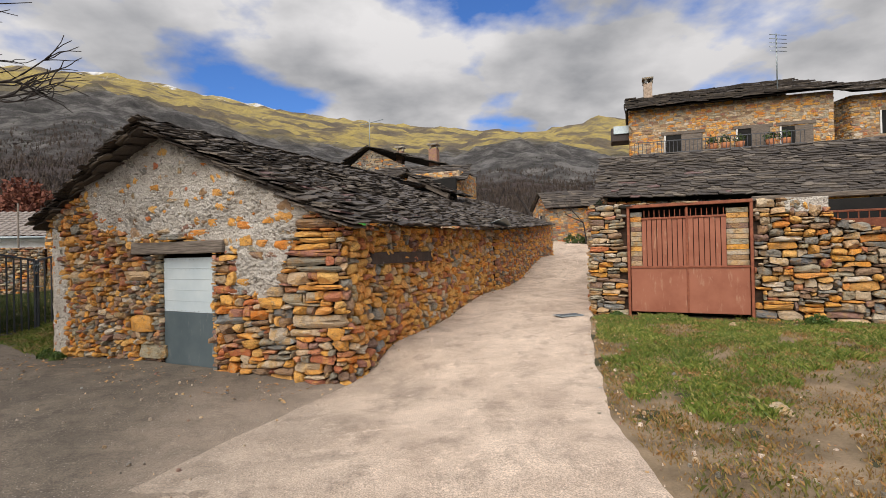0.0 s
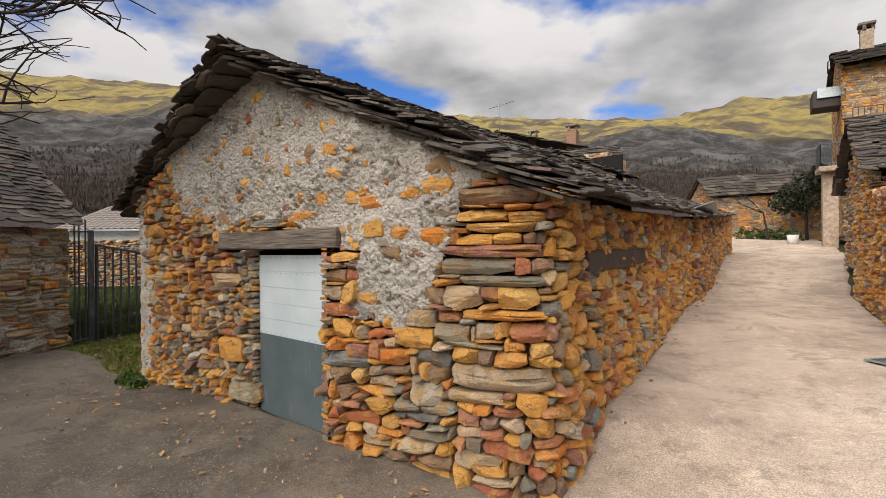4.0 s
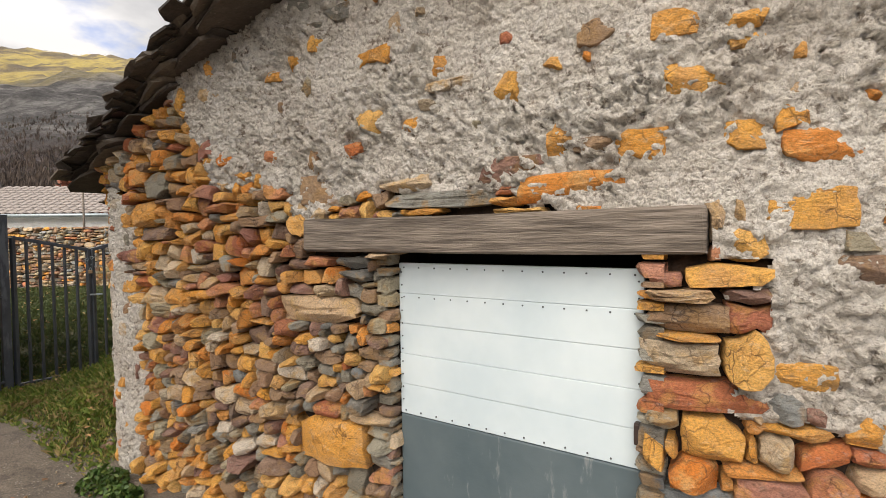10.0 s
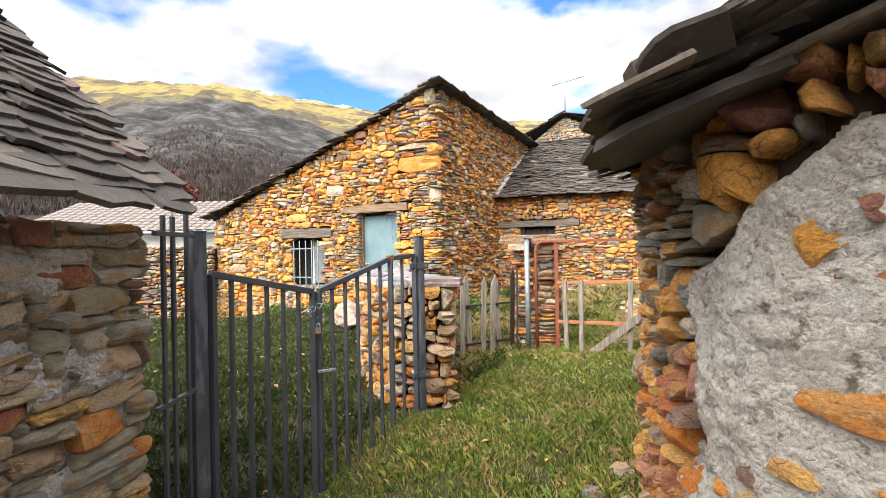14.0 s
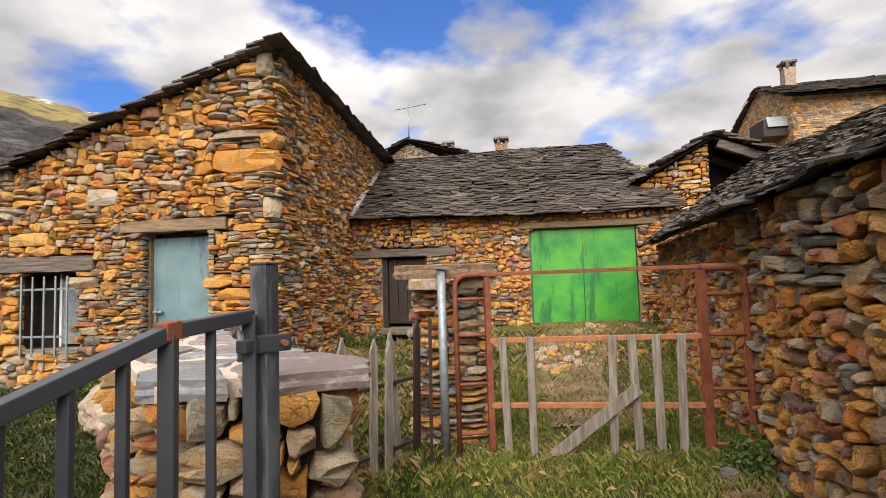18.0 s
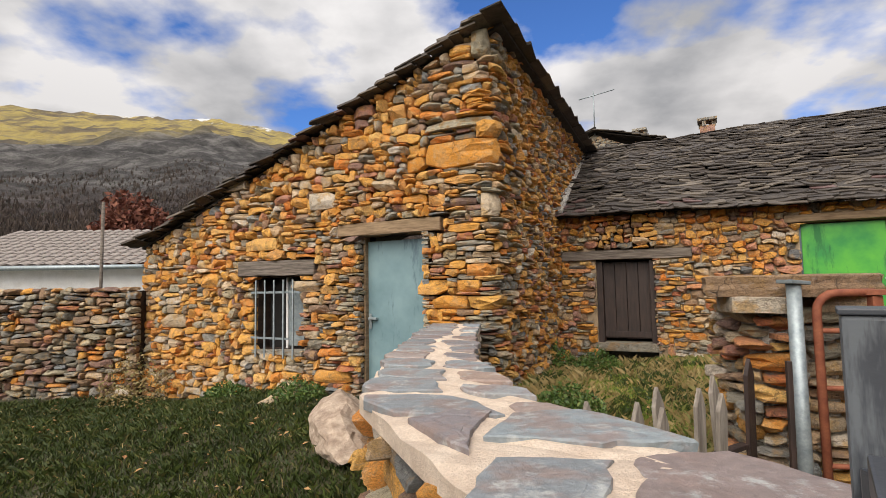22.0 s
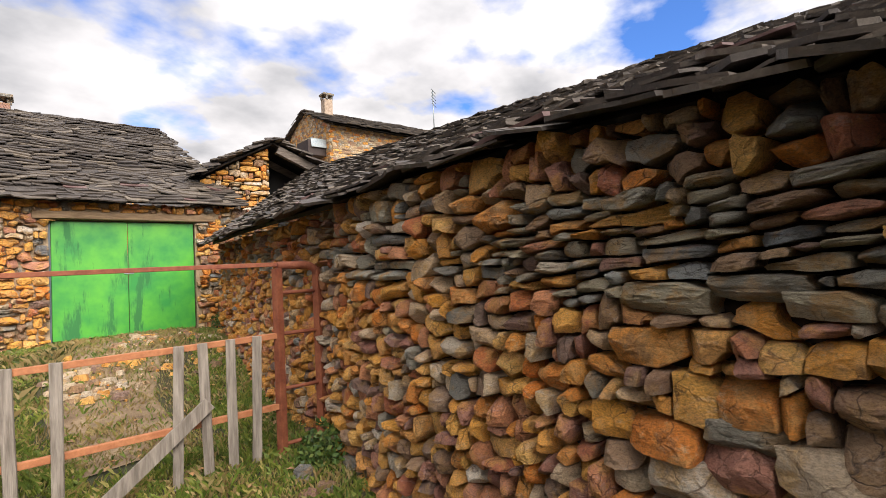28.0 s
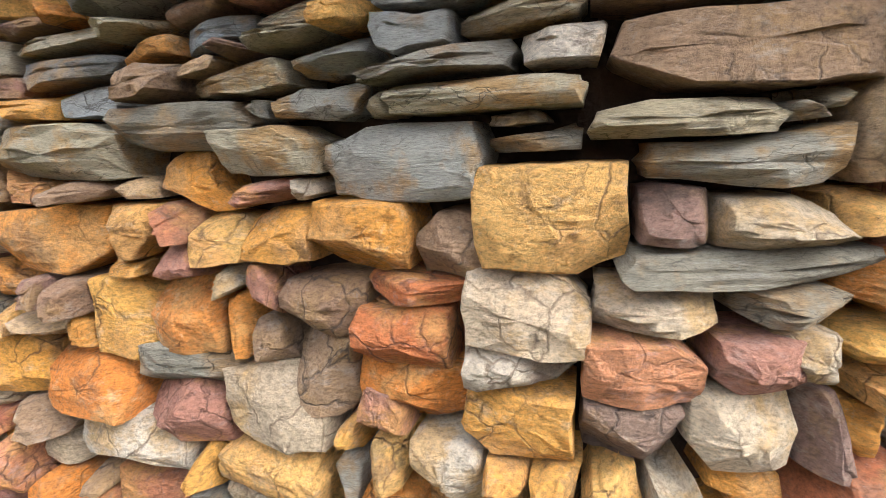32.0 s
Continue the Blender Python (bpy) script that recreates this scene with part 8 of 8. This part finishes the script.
EDGE_R = [(1.1, -2), (1.25, 3.3), (1.4, 4.8), (1.9, 6.9), (2.6, 9.5), (3.1, 10.0), (3.2, 9.4), (2.9, 6.9), (2.6, 4.8), (2.9, 3.0), (2.4, -2)]
pebbles("gravel", EDGE_R, 600, 0.012, PEB, "pale gravel along the lane edge", 71, 0.02)
pebbles("gravel", VERGE, 1500, 0.013, PEB, "pale stones scattered over the dry verge", 72, 0.0, 0.22)
pebbles("gravel", [(-10.5, 3), (-9.6, 9.5), (-6.9, 8.5), (-3.3, 7.0), (-1.4, 6.4), (-1.6, 2), (-4, -2), (-9, -2)], 700, 0.010, PEB, "small pale stones on the worn apron", 73, 0.035)
pebbles("gravel", [(-1.7, 5.9), (-1.1, 6.5), (-0.4, 8.6), (1.7, 14.4), (5.9, 26), (5.6, 26), (1.3, 14.2), (-0.8, 8.4), (-1.4, 6.6)], 900, 0.016, PEB, "loose grit at the foot of the lane wall", 74, 0.035)
pebbles("rubble", [(-5.2, 18.9), (-3.0, 18.3), (-3.4, 16.4), (-5.6, 16.2), (-6.2, 17.6)], 420, 0.035, [STONE[4], STONE[0], STONE[3]], "broken stones before the green door", 75, 0.02, 0.05, "rubble")
pebbles("rubble", [(-7.0, 8.5), (-7.3, 10.3), (-5.8, 13.4), (-6.1, 13.5), (-7.5, 10.5), (-7.3, 8.6)], 120, 0.04, [STONE[4], STONE[2], STONE[3]], "fallen stones at the wall foot", 76, 0.0, -9, "rubble")
leaves("leaf_litter", YARD, 420, "brown fallen leaves on the yard grass", 77)
leaves("leaf_litter", GARDEN, 500, "brown fallen leaves in the garden", 78)
leaves("leaf_litter", VERGE, 700, "brown leaves on the verge", 79)
leaves("leaf_litter", [(-9.5, 8), (-6.9, 8.5), (-3.3, 6.9), (-1.5, 6.4), (-1.8, 5.6), (-6.5, 7.0)], 160, "dead leaves blown against the barn", 80)


def boulder(name, label, x, y, size, seed, material, sink=0.3, turn=None):
    b = thing(name, label, "rock")
    bm = bmesh.new()
    bmesh.ops.create_icosphere(bm, subdivisions=4, radius=1.0)
    r = random.Random(seed)
    pl = [(Vector((r.uniform(-1, 1), r.uniform(-1, 1), r.uniform(-0.4, 1))).normalized(), r.uniform(0.55, 0.9)) for _ in range(9)]
    for v in bm.verts:
        for n, d in pl:
            k = v.co.dot(n)
            if k > d:
                v.co -= n * (k - d)
        v.co += v.co.normalized() * (0.10 * noise.noise(v.co * 3 + Vector((seed, 0, 0))) + 0.05 * noise.noise(v.co * 9 + Vector((seed, 3, 0))))
    bmesh.ops.scale(bm, vec=size, verts=bm.verts)
    bm.transform(pose(x, y, float(gz(x, y)) + size[2] * (1 - sink) - 0.03, 0, 0, r.uniform(0, 360) if turn is None else turn))
    return part("stone", bm, material, b)


boulder("pale_rock", "pale rounded field stone on the verge", 3.15, 4.66, (0.12, 0.095, 0.08), 3, STONE[4])
boulder("sandy_mound", "pale sandy rock mound by the garden wall", -10.72, 16.2, (0.36, 1.0, 0.26), 5, SAND, 0.55, 22)
boulder("flat_rock", "flat pale stone in the garden grass", -12.1, 17.6, (0.36, 0.18, 0.08), 7, STONE[4])
boulder("flat_rock", "pale stone on the verge by the gate", 4.9, 8.4, (0.12, 0.1, 0.06), 9, STONE[4])

LEAFY = blade_material("weed_leaves", [(0, (0.03, 0.07, 0.012)), (0.6, (0.06, 0.12, 0.02)), (1, (0.12, 0.16, 0.035))])


def weed(x, y, r_, h, n, seed, material=None, label="green weed clump at the wall foot"):
    w = thing("weed", label, "plant", "weeds by the walls", at=(x, y, float(gz(x, y))))
    r = np.random.RandomState(seed)
    a = r.uniform(0, 6.283, n)
    rad = r_ * np.sqrt(r.random(n))
    c = np.stack([rad * np.cos(a), rad * np.sin(a), h * r.random(n) * (1.1 - rad / r_ * 0.7)], -1)
    d = r.normal(size=(n, 3)); d /= np.linalg.norm(d, axis=1)[:, None]
    e = np.cross(d, r.normal(size=(n, 3))); e /= np.linalg.norm(e, axis=1)[:, None]
    sz = r.uniform(0.012, 0.03, n)[:, None]
    V = np.stack([c - d * sz, c + e * sz * 0.55, c + d * sz, c - e * sz * 0.55], 1).reshape(-1, 3)
    mesh_object("foliage", V, np.arange(4 * n).reshape(-1, 4), material or LEAFY, w)


for k, (x, y, r_, h) in enumerate(((-6.75, 8.4, 0.16, 0.2), (-6.45, 8.22, 0.12, 0.16), (-5.7, 13.35, 0.2, 0.3), (-7.25, 9.9, 0.18, 0.16), (-6.1, 12.0, 0.22, 0.25), (-8.6, 19.7, 0.4, 0.5), (-7.9, 19.3, 0.35, 0.4),
                                   (-11.9, 17.6, 0.35, 0.3), (-13.2, 18.1, 0.3, 0.25), (-2.75, 18.2, 0.4, 0.5), (-9.1, 14.6, 0.25, 0.35), (-8.6, 16.6, 0.35, 0.35), (6.3, 8.3, 0.2, 0.2), (3.4, 9.75, 0.15, 0.12))):
    weed(x, y, r_, h, int(900 * r_ / 0.2), 90 + k)
weed(-15.0, 18.5, 0.5, 1.0, 1500, 120, DRY, "dry brown brush by the field wall")
weed(12.3, 37.4, 1.2, 2.4, 4200, 121, LEAFY, "dark ivy mass at the head of the lane")

for k, (s_, z_, w_, h_) in enumerate(((3.6, 1.8, 0.5, 0.2), (2.9, 1.1, 0.3, 0.35), (3.9, 0.8, 0.35, 0.3), (3.2, 0.35, 0.5, 0.25), (2.2, 1.6, 0.4, 0.3), (3.95, 1.35, 0.5, 0.22), (3.45, 1.45, 0.4, 0.2), (3.7, 0.1, 0.6, 0.3), (4.1, 0.5, 0.3, 0.25), (2.6, 0.6, 0.5, 0.35))):
    S_, Z_ = np.meshgrid(np.linspace(s_ - w_ / 2, s_ + w_ / 2, 18), np.linspace(z_ - h_ / 2, z_ + h_ / 2, 14), indexing="ij")
    e_ = 1 - np.maximum(np.abs(S_ - s_) / w_ * 2, np.abs(Z_ - z_) / h_ * 2) + 0.35 * wave(S_, Z_, 140 + k, 3, 0.3)
    V_ = HX.v(S_, Z_, 0.045 + 0.012 * wave(S_, Z_, 150 + k, 3, 0.15) - 0.08 * np.clip(0.4 - e_, 0, 1)).reshape(-1, 3)
    mesh_object("plaster_patch", V_, grid_faces(18, 14), PLASTER, hw)


# ---- leafless scrub on the slope ----
def scrub(count, r0, r1, h, material, label, seed):
    r = np.random.RandomState(seed)
    az = np.radians(r.uniform(-75, 35, count))
    rad = np.exp(r.uniform(math.log(r0), math.log(r1), count))
    x, y = -2 + rad * np.sin(az), 8 + rad * np.cos(az)
    z = terrain_height(x, y)
    n = 7
    a = r.uniform(0, 6.283, (count, n))
    tall = h * r.uniform(0.5, 1.3, (count, 1)) * (0.55 + 0.45 * np.clip(rad / r1, 0, 1))[:, None]
    out = tall * r.uniform(0.1, 0.55, (count, n))
    w = 0.012 * tall + 0.02
    base = np.stack([x[:, None] + 0 * a, y[:, None] + 0 * a, z[:, None] - 0.3 + 0 * a], -1)
    tip = base + np.stack([np.cos(a) * out, np.sin(a) * out, tall * r.uniform(0.6, 1.0, (count, n)) + 0.3], -1)
    mid = base * 0.45 + tip * 0.55
    side = np.stack([-np.sin(a) * w, np.cos(a) * w, 0 * a], -1)
    V = np.stack([base - side, mid + side * 2.2, tip, mid - side * 2.2], 2).reshape(-1, 3)
    return tagged(mesh_object("scrub", V, np.arange(len(V)).reshape(-1, 4), material), label, "scrub", kind="stuff")


SCRUB = simple("bare_twigs", (0.035, 0.026, 0.021), (0.095, 0.068, 0.052), 0.2, 0.9)
SCRUB_GREEN = simple("dark_broom", (0.02, 0.026, 0.012), (0.05, 0.055, 0.024), 0.2, 0.9)
scrub(20000, 95, 360, 2.8, SCRUB, "leafless brown scrub and young trees on the slope", 201)
scrub(3000, 100, 420, 1.6, SCRUB_GREEN, "dark evergreen broom on the slope", 202)
